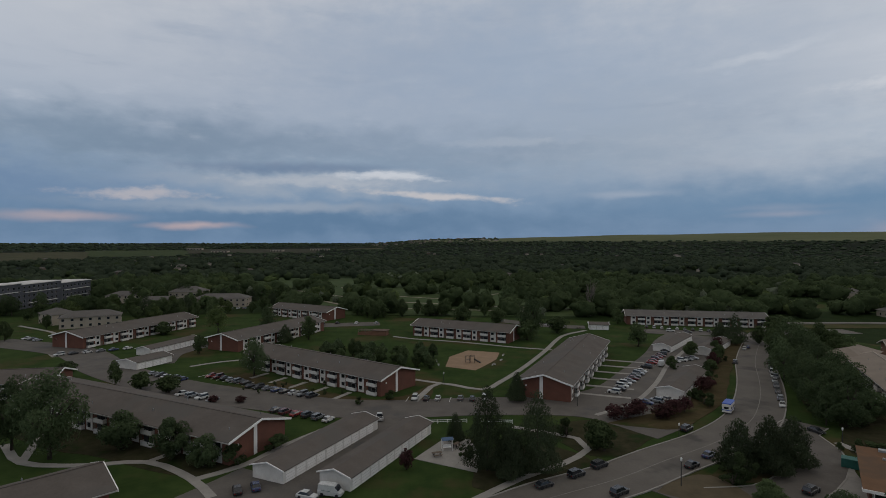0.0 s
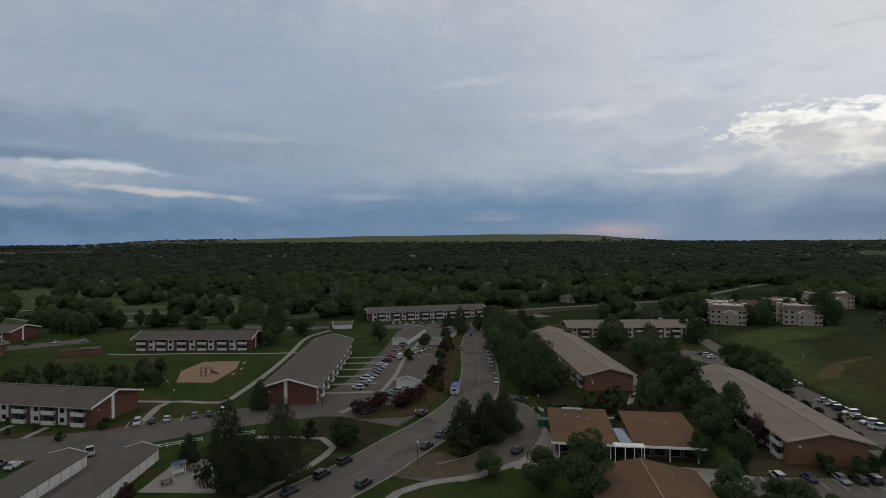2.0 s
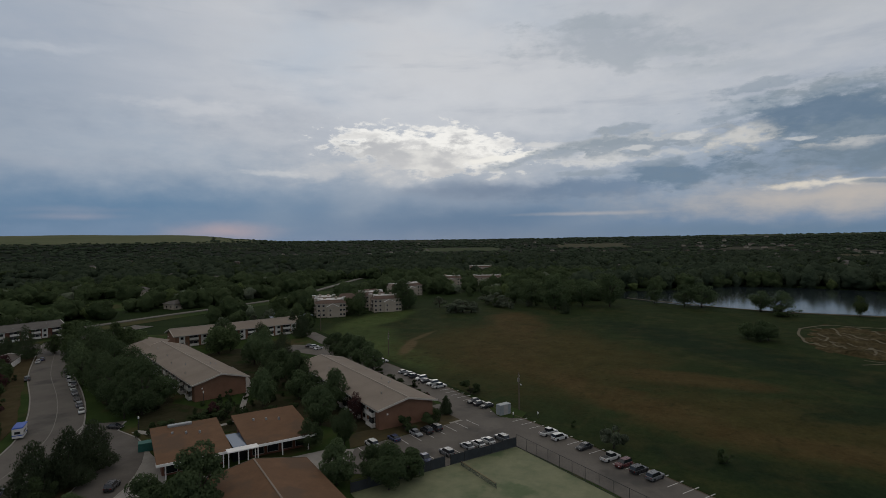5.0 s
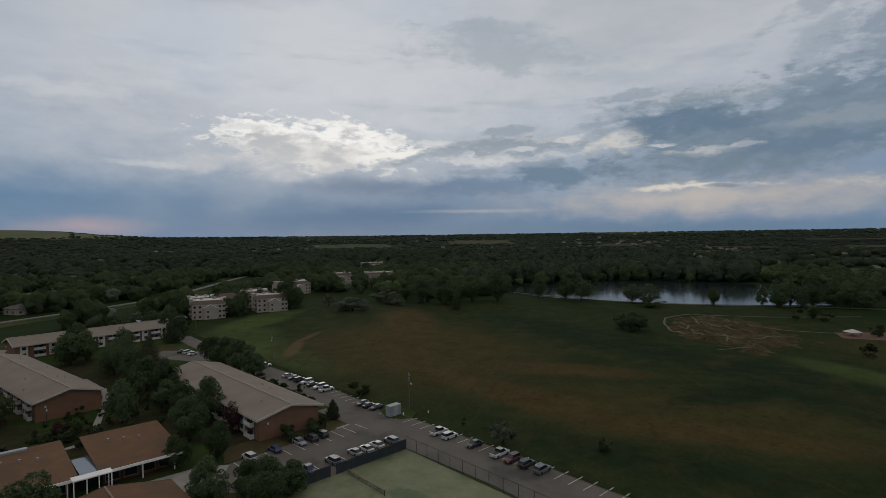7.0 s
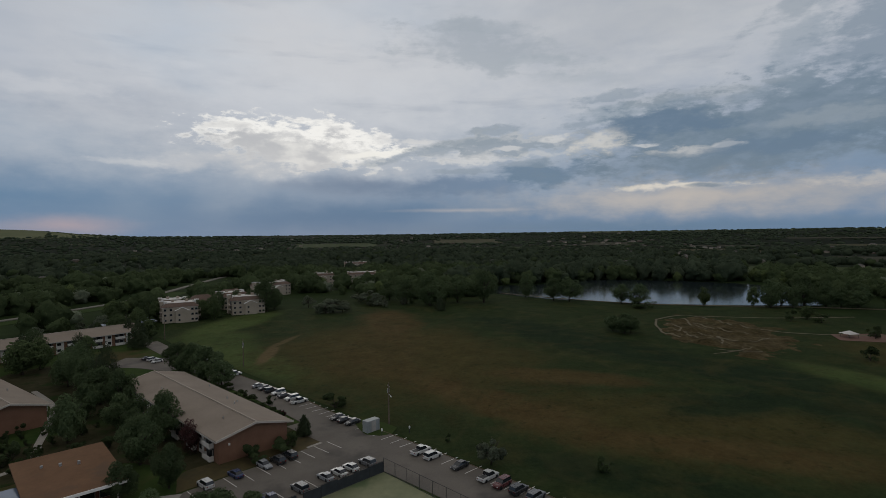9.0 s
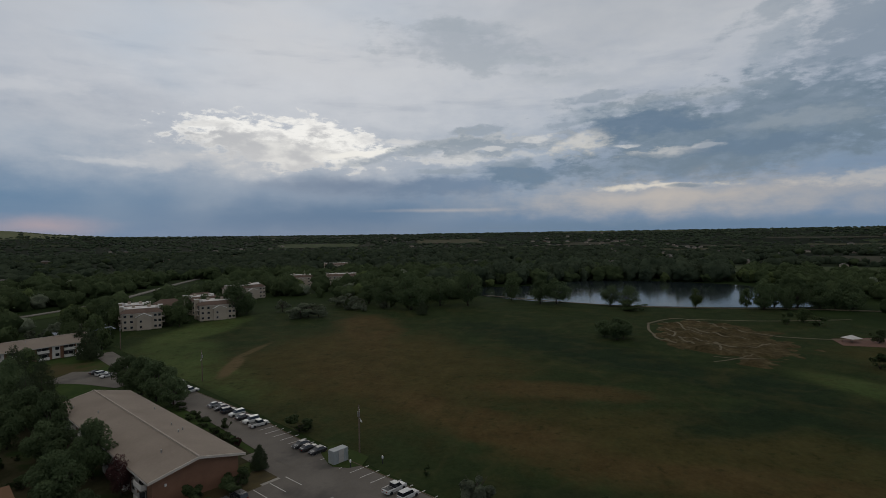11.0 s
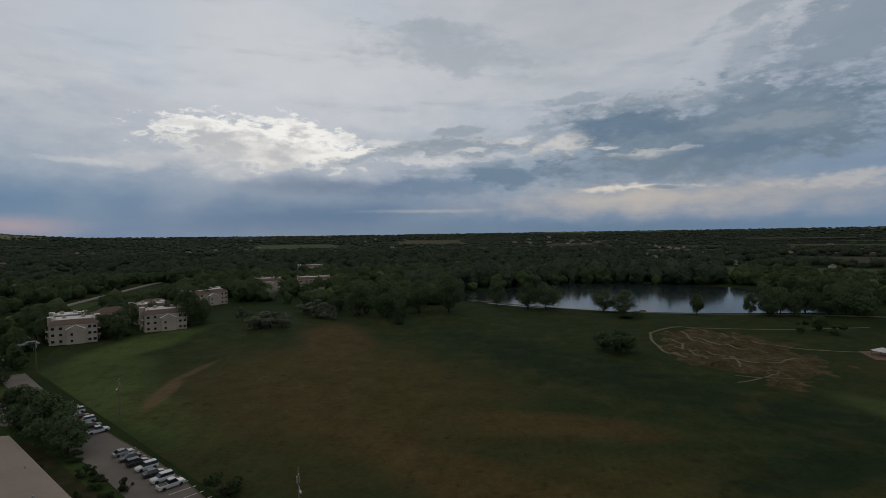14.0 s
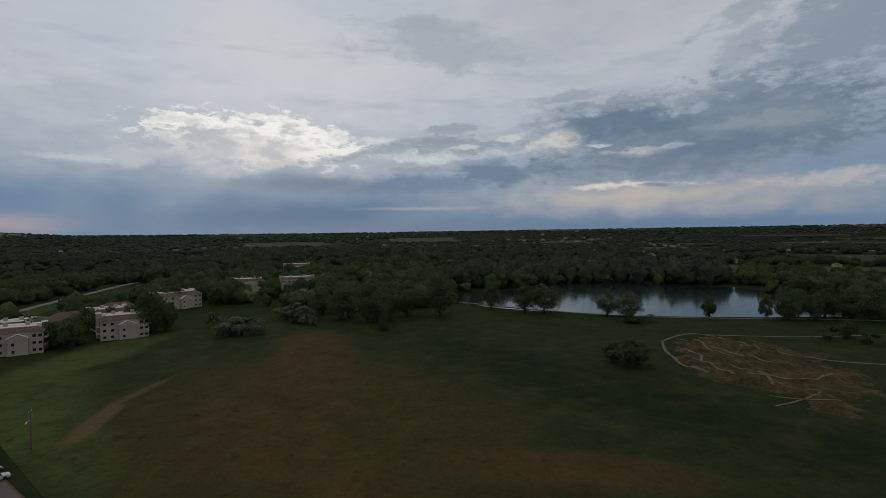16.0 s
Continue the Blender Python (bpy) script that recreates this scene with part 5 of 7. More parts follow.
def modern_block():
    """Dark four-storey apartment block with pale roof edge."""
    home = thing("modern_apartment_block", "dark four-storey modern apartment block with pale roof edges", "apartment building", facing(-292, 296, -0.15, 0.99))
    for k, (x0, x1, h) in enumerate(((0, 40, 16.5), (40, 84, 15.5), (84, 124, 13.5))):
        part("wall", box(x0, x1, -18, 0, 0, h), SLATE, home, "dark cladding")
        part("roof_edge", box(x0 - 0.6, x1 + 0.6, -18.6, 0.6, h, h + 0.5), MEMBRANE, home, "pale roof edge")
        for z in (1, 4.2, 7.4, 10.4, 13.0)[:5 if h > 15 else 4]:
            for wx in range(int((x1 - x0) / 5)):
                window_at(home, pose(x0 + 2.5 + 5 * wx, -18, z, 0, 0, 180), 1.8, 1.5)
            for wy in range(4):
                window_at(home, pose(x1, -16 + 4.4 * wy, z, 0, 0, -90), 1.8, 1.5)
        part("balcony_band", box(x0 + 3, x1 - 3, -19.2, -18, h - 5.2, h - 4.9), MEMBRANE, home, "pale balcony slab")
        part("balcony_band", box(x0 + 6, x1 - 6, -19.2, -18, 3.2, 3.5), MEMBRANE, home)


modern_block()

condo(446, 222, 0.45, -0.89, 22, 12, 6)
condo(462, 192, 0.45, -0.89, 24, 12, 7)
condo(636, 270, 0.45, -0.89, 26, 12, 8)
hip_house("condominium_wing", "beige two-storey wing with brown roof between the condominiums", "house", 284, 214, 0.80, -0.60, 16, 10, 5.2, 3.2, STUCCO, SHINGLE_BROWN, "", 2)
hip_house("condominium_wing", "beige two-storey wing with brown roof between the condominiums", "house", 318, 218, 0.86, -0.50, 18, 10, 5.2, 3.0, STUCCO, SHINGLE_BROWN, "", 2)


# ---------------------------------------------------------------- trees
def mesh_of(name, verts, faces, mat):
    """A mesh from arrays of triangles or quads."""
    me = bpy.data.meshes.new(name)
    n, k = faces.shape
    me.vertices.add(len(verts))
    me.vertices.foreach_set("co", np.ascontiguousarray(verts, dtype=np.float32).ravel())
    me.loops.add(n * k)
    me.loops.foreach_set("vertex_index", np.ascontiguousarray(faces, dtype=np.int32).ravel())
    me.polygons.add(n)
    me.polygons.foreach_set("loop_start", np.arange(0, n * k, k, dtype=np.int32))
    me.polygons.foreach_set("use_smooth", np.ones(n, dtype=bool))
    me.update(calc_edges=True)
    me.materials.append(mat)
    return me


def cards(rng, centres, outward, size, loose=0.45):
    """Small bent leaf sprays, each a quad with an uneven outline, turned roughly outward."""
    n = len(centres)
    d = outward + rng.normal(0, loose, (n, 3))
    d /= np.linalg.norm(d, axis=1, keepdims=True) + 1e-9
    a = np.cross(d, rng.normal(0, 1, (n, 3)))
    a /= np.linalg.norm(a, axis=1, keepdims=True) + 1e-9
    b = np.cross(d, a)
    s = size * rng.uniform(0.55, 1.35, (n, 1))
    corners = [centres + s * (a * rng.uniform(0.6, 1.2, (n, 1)) * p + b * rng.uniform(0.5, 1.1, (n, 1)) * q + d * rng.uniform(-0.35, 0.35, (n, 1)))
               for p, q in ((-1, -0.6), (0.7, -1), (1, 0.7), (-0.6, 1))]
    verts = np.stack(corners, 1).reshape(-1, 3)
    return verts, np.arange(4 * n).reshape(n, 4)


def sphere_dirs(rng, n):
    d = rng.normal(0, 1, (n, 3))
    return d / np.linalg.norm(d, axis=1, keepdims=True)


def crown_points(rng, kind, n):
    """Leaf places and outward directions in a crown one metre high and one metre wide, its foot at z = 0."""
    if kind == "c":
        t = 1 - np.sqrt(rng.uniform(0.0, 1, n))
        ring = 0.05 * np.sin(t * 42) + 0.04 * rng.normal(0, 1, n)
        a = rng.uniform(0, 2 * np.pi, n)
        lobes = 1 + 0.22 * np.sin(a * 3 + t * 9) + 0.12 * np.sin(a * 7 - t * 21)
        r = (0.5 * (1 - t) ** 0.62 * np.clip(t * 6 + 0.45, 0, 1) + ring * 0.7) * lobes * np.sqrt(rng.uniform(0.45, 1, n))
        p = np.stack([r * np.cos(a), r * np.sin(a), 0.06 + 0.94 * t], 1)
        return p, np.stack([np.cos(a), np.sin(a), np.full(n, 0.15)], 1)
    if kind == "s":
        count, low, zc, zr = 12, 0.0, 0.40, 0.34
    else:
        count, low, zc, zr = 46, 0.05, 0.50, 0.40
    lean = rng.uniform(-0.05, 0.05, 2)
    centre = sphere_dirs(rng, count) * np.cbrt(rng.uniform(0.2, 1, (count, 1))) * np.array([0.34, 0.34, zr])
    centre[:, :2] *= (1.0 - 0.35 * np.clip(centre[:, 2:] / zr, 0, 1)) * rng.uniform(0.8, 1.2, (count, 1))
    centre += np.array([lean[0], lean[1], zc])
    rad = rng.uniform(0.065, 0.17, count)
    which = rng.choice(count, n, p=rad ** 2 / (rad ** 2).sum())
    d = sphere_dirs(rng, n)
    d[:, 2] = np.abs(d[:, 2]) * np.where(rng.uniform(0, 1, n) < 0.72, 1, -1)
    p = centre[which] + d * rad[which][:, None] * rng.uniform(0.75, 1.06, (n, 1)) * np.array([1, 1, 0.9])
    p[:, 2] = np.clip(p[:, 2], low * rng.uniform(0.5, 1.2, n), 1.0)
    whole = p - np.array([0, 0, zc - 0.1])
    whole /= np.linalg.norm(whole, axis=1, keepdims=True) + 1e-9
    return p, 0.55 * d + 0.6 * whole


def trunk_mesh(rng, kind):
    """A tapered trunk with limbs, for a tree one metre high and one wide."""
    bm = bmesh.new()
    if kind == "c":
        tube([(0, 0, -0.02), (0.004, 0, 0.3), (0, 0.004, 0.9)], [0.022, 0.017, 0.004], 6, bm)
        return bm
    top = 0.32 if kind != "s" else 0.12
    tube([(0, 0, -0.02), (0.01, 0.005, top * 0.5), (0.0, 0.012, top), (0.01, 0, top + 0.3)], [0.03, 0.024, 0.02, 0.006], 7, bm)
    for k in range(6 if kind != "b" else 16):
        a = k * 2.4 + rng.uniform(-0.4, 0.4)
        z = top * rng.uniform(0.75, 1.2) if kind != "b" else rng.uniform(0.25, 0.6)
        reach = rng.uniform(0.18, 0.36)
        up = rng.uniform(0.22, 0.42)
        mid = (0.5 * reach * math.cos(a), 0.5 * reach * math.sin(a), z + up * 0.45)
        tip = (reach * math.cos(a), reach * math.sin(a), min(1.0, z + up))
        tube([(0, 0, z - 0.03), mid, tip], [0.015, 0.010, 0.003], 5, bm)
        if kind == "b":
            for j in range(3):
                b = a + rng.uniform(-1, 1)
                tube([mid, (mid[0] + 0.14 * math.cos(b), mid[1] + 0.14 * math.sin(b), mid[2] + 0.2 + 0.05 * j)], [0.006, 0.002], 4, bm)
    return bm


KINDS = {  # leaf material, sprays, size of a spray in metres, name, label
    "d": (LEAF_NEAR, 4600, 0.22, "deciduous_tree", "leafy green deciduous tree with a rounded crown"),
    "k": (LEAF_DEEP, 4800, 0.22, "large_tree", "large dark green deciduous tree with a full crown"),
    "l": (LEAF_LIGHT, 3600, 0.22, "light_green_tree", "light green leafy tree with an open crown"),
    "c": (LEAF_DARK, 5200, 0.20, "conifer", "dark green conifer with a narrow ragged crown"),
    "s": (LEAF, 2000, 0.21, "shrub", "dense dark green shrub"),
    "w": (LEAF_GREY, 2400, 0.24, "willow_shrub", "silvery grey-green willow shrub"),
    "r": (LEAF_RED, 1800, 0.24, "plum_tree", "small tree with dark purple-red leaves"),
    "b": (DEADWOOD, 0, 0, "bare_tree", "bare grey tree without leaves"),
}
TREES = {}
ROAD_LINE = curve_points([(*p, 0) for p in ROAD], 3.0)
tree_rnd = random.Random(5)


def plant(kind, x, y, h, w):
    """A tree of that height and crown width; each kind has three shapes."""
    if h < 6.5 and any((x - p.x) ** 2 + (y - p.y) ** 2 < 64 for p in ROAD_LINE):
        return None
    if kind == "d" and (h >= 11.5 or (x < -36 and y < 116) or (70 < x < 128 and 44 < y < 118)):
        kind = "k"
    mat, count, size, name, label = KINDS[kind]
    typical = 5.0 if h < 6.5 else (9.0 if h < 12 else 15.0)
    count, size = int(2.1 * count * (typical / 9.0) ** 0.9), size * (0.56 if typical < 6 else 0.64)
    shape = tree_rnd.randrange(3)
    turn = tree_rnd.uniform(0, 360)
    m = pose(x, y, 0, 0, 0, turn) @ Matrix.Diagonal((w, w, h, 1))
    off = math.hypot(x - 40, y - 5)
    far = 2 if off > 170 else (1 if off > 108 else 0)
    if far == 1:
        count, size = int(count * 0.62), size * 1.2
    elif far:
        count, size = int(count * 0.34), size * 1.6
    key = (kind, shape, far, typical)
    if key in TREES:
        first, w0, h0 = TREES[key]
        return copy_thing(first, m @ Matrix.Diagonal((1 / w0, 1 / w0, 1 / h0, 1)))
    rng = np.random.default_rng(17 * shape + ord(kind))
    tree = thing(name, label, "tree" if kind != "s" and kind != "w" else "shrub", Matrix(), "")
    part("trunk", trunk_mesh(rng, kind), BARK if kind != "b" else DEADWOOD, tree, "", True)
    if count:
        p, d = crown_points(rng, "c" if kind == "c" else ("s" if kind in "sw" else "d"), count)
        v, f = cards(rng, p * typical, d, size)
        crown = new("crown", mesh_of("crown", v / typical, f, mat))
        crown.parent = tree
    tree.matrix_basis = m
    TREES[key] = (tree, w, h)
    return tree


plant("d", -80, 103, 18.1, 16.0)
plant("d", -91, 107, 16.0, 12.0)
plant("d", -69, 108, 8.2, 9.6)
plant("d", -56, 103, 8.7, 8.1)
plant("d", -48, 100, 6.6, 7.4)
plant("s", -42, 101, 5.0, 6.6)
plant("s", -38, 109, 4.1, 6.8)
plant("d", -102, 157, 7.7, 5.0)
plant("d", -92, 153, 5.3, 7.3)
plant("d", -82, 150, 5.2, 8.7)
plant("d", -123, 166, 5.5, 7.1)
plant("d", -123, 153, 5.9, 8.1)
plant("d", -65, 169, 12.8, 10.7)
plant("l", -114, 252, 13.7, 11.9)
plant("d", -99, 203, 7.9, 6.4)
plant("c", -74, 227, 8.1, 6.7)
plant("d", -66, 234, 10.3, 9.3)
plant("d", -90, 252, 13.6, 10.6)
plant("d", -137, 246, 5.9, 10.5)
plant("s", -48, 193, 5.2, 8.1)
plant("s", -33, 191, 6.2, 10.0)
plant("s", -23, 193, 6.6, 10.1)
plant("s", -14, 193, 4.6, 8.0)
plant("d", 1, 281, 10.5, 13.1)
plant("s", -15, 313, 5.0, 13.0)
plant("d", 31, 240, 21.0, 14.9)
plant("d", 30, 340, 16.3, 15.9)
plant("d", 29, 236, 9.3, 12.3)
plant("d", 19, 281, 9.0, 11.7)
plant("d", 45, 255, 8.1, 13.2)
plant("b", 75, 315, 20.1, 11.0)
plant("d", 72, 222, 10.1, 10.2)
plant("d", 81, 283, 9.0, 8.7)
plant("c", 5, 100, 16.0, 9.4)
plant("c", 14, 99, 15.4, 9.6)
plant("c", 9, 97, 9.8, 7.0)
plant("c", -1, 114, 6.5, 4.2)
plant("c", 15, 144, 8.0, 5.4)
plant("s", 29, 110, 6.3, 6.8)
plant("s", 23, 118, 5.0, 5.5)
plant("r", 40, 131, 3.6, 7.4)
plant("r", 48, 131, 3.6, 6.7)
for px, py, pw in ((43.5, 133.2, 6.0), (51.5, 133.6, 6.4), (55.5, 136.0, 5.6), (36.5, 130.0, 5.0)):
    plant("r", px, py, 4.0, pw)
for k in range(9):
    plant("rssd"[k % 4], 70.5 + 3.7 * k, 157.0 + 7.3 * k, 4.2 + 0.9 * (k % 3), 5.4)
plant("r", -10, 100, 4.3, 3.6)
plant("s", 1, 105, 3.4, 4.4)
plant("c", 113, 227, 13.3, 9.7)
plant("c", 114, 242, 7.6, 7.4)
plant("d", 85, 203, 6.0, 6.7)
plant("r", 68, 155, 4.4, 5.7)
plant("d", 92, 196, 6.2, 4.8)
plant("s", 63, 142, 4.5, 5.8)
plant("s", -19, 145, 3.1, 4.5)
plant("s", -26, 140, 2.7, 3.2)
plant("r", -58, 141, 2.0, 3.6)
plant("r", -65, 141, 2.1, 3.6)
plant("d", 147, 258, 8.7, 15.8)
plant("d", 126, 209, 14.0, 14.8)
plant("d", 88, 134, 14.2, 13.0)
plant("d", 88, 126, 14.9, 13.7)
plant("c", 56, 100, 10.8, 8.4)
plant("c", 51, 101, 9.8, 8.0)
plant("c", 62, 103, 9.8, 8.0)
plant("s", 47, 95, 4.5, 6.5)
plant("s", 44, 105, 5.4, 5.8)
plant("d", 105, 163, 14.5, 10.0)
plant("d", 94, 139, 15.6, 13.5)
plant("s", 50, 97, 7.0, 5.7)
plant("d", 162, 180, 12.2, 12.4)
plant("c", 152, 150, 13.3, 9.0)
plant("c", 189, 162, 11.4, 8.6)
plant("s", 84, 112, 2.2, 6.7)
plant("s", 92, 104, 2.9, 5.1)
plant("c", 92, 95, 3.1, 3.5)
plant("r", 105, 74, 7.3, 5.1)
plant("s", 105, 61, 4.1, 5.0)
plant("s", 111, 57, 4.1, 5.7)
plant("c", 118, 57, 4.7, 3.2)
plant("k", 161, 122, 9.5, 11.0)
plant("k", 155.5, 113, 11.0, 12.0)
plant("k", 151, 105, 11.0, 11.5)
plant("k", 148, 97.5, 8.0, 9.0)
plant("s", 136.7, 58.6, 4.6, 8.5)
plant("d", 250, 211, 13.3, 11.6)
plant("d", 247, 228, 10.4, 13.4)
plant("d", 288, 198, 12.3, 9.9)
plant("d", 310, 186, 13.7, 13.3)
plant("d", 306, 222, 15.0, 12.4)
plant("w", 112, 17, 6.3, 6.7)
plant("s", 113, -3, 3.4, 3.7)
plant("s", 121, 27, 2.1, 2.0)
plant("s", 333, -38, 7.3, 17.7)
plant("k", 371, 30.5, 16.0, 14.0)
plant("k", 358.5, 12.5, 15.0, 17.0)
plant("d", 357, 3, 16.0, 19.0)
plant("k", 351, -27, 12.5, 15.0)
plant("k", 348.5, -36.5, 12.5, 17.0)
plant("l", 344.5, -70.5, 11.5, 8.0)
plant("d", 333, 100, 17.0, 20.6)
plant("d", 324, 83, 20.5, 21.9)
plant("d", 342, 70, 17.9, 20.8)
plant("d", 344, 54, 21.3, 20.7)
plant("d", 348, 116, 12.7, 18.2)
plant("w", 291, 129, 10.5, 18.5)
plant("w", 335, 126, 10.2, 21.1)
plant("w", 307, 152, 9.2, 9.9)
plant("d", 348, -97, 11.0, 8.0)
plant("d", 347, -132, 12.5, 15.2)
plant("d", 354, -151, 12.0, 15.4)
plant("s", 296, -97, 7.5, 7.8)
plant("s", 292, -108, 5.7, 9.1)
plant("s", 254, -111, 6.6, 7.7)
plant("s", 213, -90, 5.5, 7.1)
plant("d", 346, -105, 9.4, 11.7)
plant("d", 344, -115, 12.4, 10.0)
plant("d", 302, -106, 6.9, 8.3)
plant("d", 349, -140, 11.9, 12.6)
plant("c", 305, 72, 8.1, 6.2)
plant("d", 304, 171, 11.8, 10.2)
plant("d", 256, 178, 10.6, 8.2)
plant("w", 286, 131, 9.5, 13.8)
plant("w", 292, 124, 8.7, 11.7)
plant("w", 320, 119, 8.7, 10.5)


def on_building(x, y, gap):
    """Whether a place lies on a building or closer to one than the gap."""
    for bx, by, dx, dy, L, W in FOOT:
        q = math.hypot(dx, dy)
        a, c = ((x - bx) * dx + (y - by) * dy) / q, ((y - by) * dx - (x - bx) * dy) / q
        if -gap < a < L + gap and abs(c) < W / 2 + gap:
            return True
    return False


def scatter(kinds, seed, count, x0, x1, y0, y1, h0, h1):
    """Trees strewn over a stretch of the plan."""
    rnd = random.Random(seed)
    for _ in range(count):
        h = rnd.uniform(h0, h1)
        kind, x, y, w = rnd.choice(kinds), rnd.uniform(x0, x1), rnd.uniform(y0, y1), h * rnd.uniform(0.75, 1.1)
        if not on_building(x, y, w * 0.3):
            plant(kind, x, y, h, w)


scatter("ddddl", 11, 26, -250, -120, 288, 330, 6, 11)
scatter("dddl", 12, 22, -250, -110, 336, 348, 7, 11)
scatter("dddc", 13, 20, -240, -120, 366, 388, 8, 12)
scatter("dddd", 14, 9, -95, 55, 312, 322, 6, 10)
scatter("ddl", 15, 16, 116, 150, 190, 235, 6, 10)
scatter("ddl", 16, 8, 100, 112, 146, 176, 6, 9)
scatter("dkkd", 27, 26, -56, -10, 181, 201, 4.5, 7.0)
scatter("ss", 32, 14, -56, -8, 178, 200, 3, 4.5)
scatter("sssr", 28, 10, 126, 130, 66, 72, 1.5, 2.6)
scatter("ddc", 17, 4, 150, 168, 158, 178, 7, 11)
scatter("wwwl", 19, 16, 95, 165, 306, 316, 6, 9)
scatter("ss", 31, 12, 92, 116, 102, 114, 1.5, 3.0)
scatter("swws", 36, 16, 312, 338, 62, 132, 4.5, 8.0)
scatter("ddss", 20, 10, -150, -105, 105, 140, 6, 11)
scatter("ssr", 21, 12, 76, 100, 98, 112, 2, 4)
scatter("ddsc", 22, 7, 196, 212, 172, 196, 6, 10)
scatter("wwd", 23, 9, 196, 236, 206, 225, 5, 9)
scatter("sss", 33, 12, -62, -30, 148, 160, 1.2, 2.2)
scatter("sssd", 34, 20, 80, 122, 96, 120, 1.6, 3.4)
scatter("sss", 35, 10, 124, 146, 74, 100, 1.6, 3.0)
scatter("ss", 25, 9, 60, 66, 138, 158, 2, 4)
scatter("ddss", 26, 8, 70, 98, 150, 196, 2.5, 4.5)

# ---------------------------------------------------------------- vehicles
def loft(sections, bm=None):
    """A body through rectangles with chamfered shoulders: x, half width, low z, high z."""
    bm = bm or bmesh.new()
    rings = []
    for x, w, lo, hi in sections:
        c = min(0.14, (hi - lo) * 0.3)
        rings.append([bm.verts.new(p) for p in ((x, -w, lo), (x, -w, hi - c), (x, -w + c, hi), (x, w - c, hi), (x, w, hi - c), (x, w, lo))])
    for a, b in zip(rings, rings[1:]):
        for k in range(6):
            bm.faces.new((a[k], a[(k + 1) % 6], b[(k + 1) % 6], b[k]))
    bm.faces.new(rings[0])
    bm.faces.new(rings[-1][::-1])
    return bm


def cabin(x0, x1, x2, x3, w0, w1, z0, z1):
    """A glazed upper body: long and wide below, shorter and narrower above."""
    bm = bmesh.new()
    a = [bm.verts.new(p) for p in ((x0, -w0, z0), (x3, -w0, z0), (x3, w0, z0), (x0, w0, z0))]
    b = [bm.verts.new(p) for p in ((x1, -w1, z1), (x2, -w1, z1), (x2, w1, z1), (x1, w1, z1))]
    bm.faces.new(a[::-1])
    bm.faces.new(b)
    for k in range(4):
        bm.faces.new((a[k], a[(k + 1) % 4], b[(k + 1) % 4], b[k]))
    return bm


COLOURS = {"white": (0.50, 0.50, 0.48), "silver": (0.24, 0.25, 0.26), "grey": (0.12, 0.125, 0.13), "black": (0.014, 0.015, 0.017), "blue": (0.02, 0.035, 0.10),
           "red": (0.22, 0.018, 0.016), "tan": (0.26, 0.22, 0.16), "green": (0.02, 0.045, 0.035), "maroon": (0.09, 0.012, 0.014)}
BODIES = {
    "sedan": ([(-2.3, 0.76, 0.38, 0.78), (-2.12, 0.88, 0.24, 0.93), (-1.3, 0.91, 0.22, 0.97), (0.7, 0.91, 0.22, 0.95), (1.9, 0.88, 0.25, 0.80), (2.25, 0.74, 0.36, 0.64)], (-1.85, -1.15, 0.25, 1.05, 0.82, 0.64, 0.92, 1.43), 1.35),
    "suv": ([(-2.3, 0.82, 0.42, 1.0), (-2.2, 0.92, 0.30, 1.08), (-1.3, 0.94, 0.28, 1.1), (0.8, 0.94, 0.28, 1.08), (2.0, 0.9, 0.30, 0.98), (2.3, 0.8, 0.42, 0.80)], (-2.2, -1.95, 0.35, 1.0, 0.86, 0.72, 1.05, 1.72), 1.4),
    "pickup": ([(-2.75, 0.90, 0.45, 1.02), (-2.65, 0.95, 0.36, 1.08), (-0.7, 0.95, 0.34, 1.08), (0.2, 0.95, 0.34, 1.12), (1.2, 0.95, 0.34, 1.12), (2.4, 0.92, 0.36, 1.02), (2.7, 0.82, 0.46, 0.86)], (-0.75, -0.6, 0.7, 1.3, 0.88, 0.74, 1.08, 1.82), 1.7),
    "van": ([(-2.7, 0.95, 0.35, 1.25), (-2.6, 1.0, 0.3, 1.3), (1.0, 1.0, 0.3, 1.3), (2.0, 0.97, 0.3, 1.12), (2.6, 0.85, 0.4, 0.85)], (-2.62, -2.55, 0.9, 1.95, 0.97, 0.86, 1.25, 2.35), 1.65),
}
CARS = {}


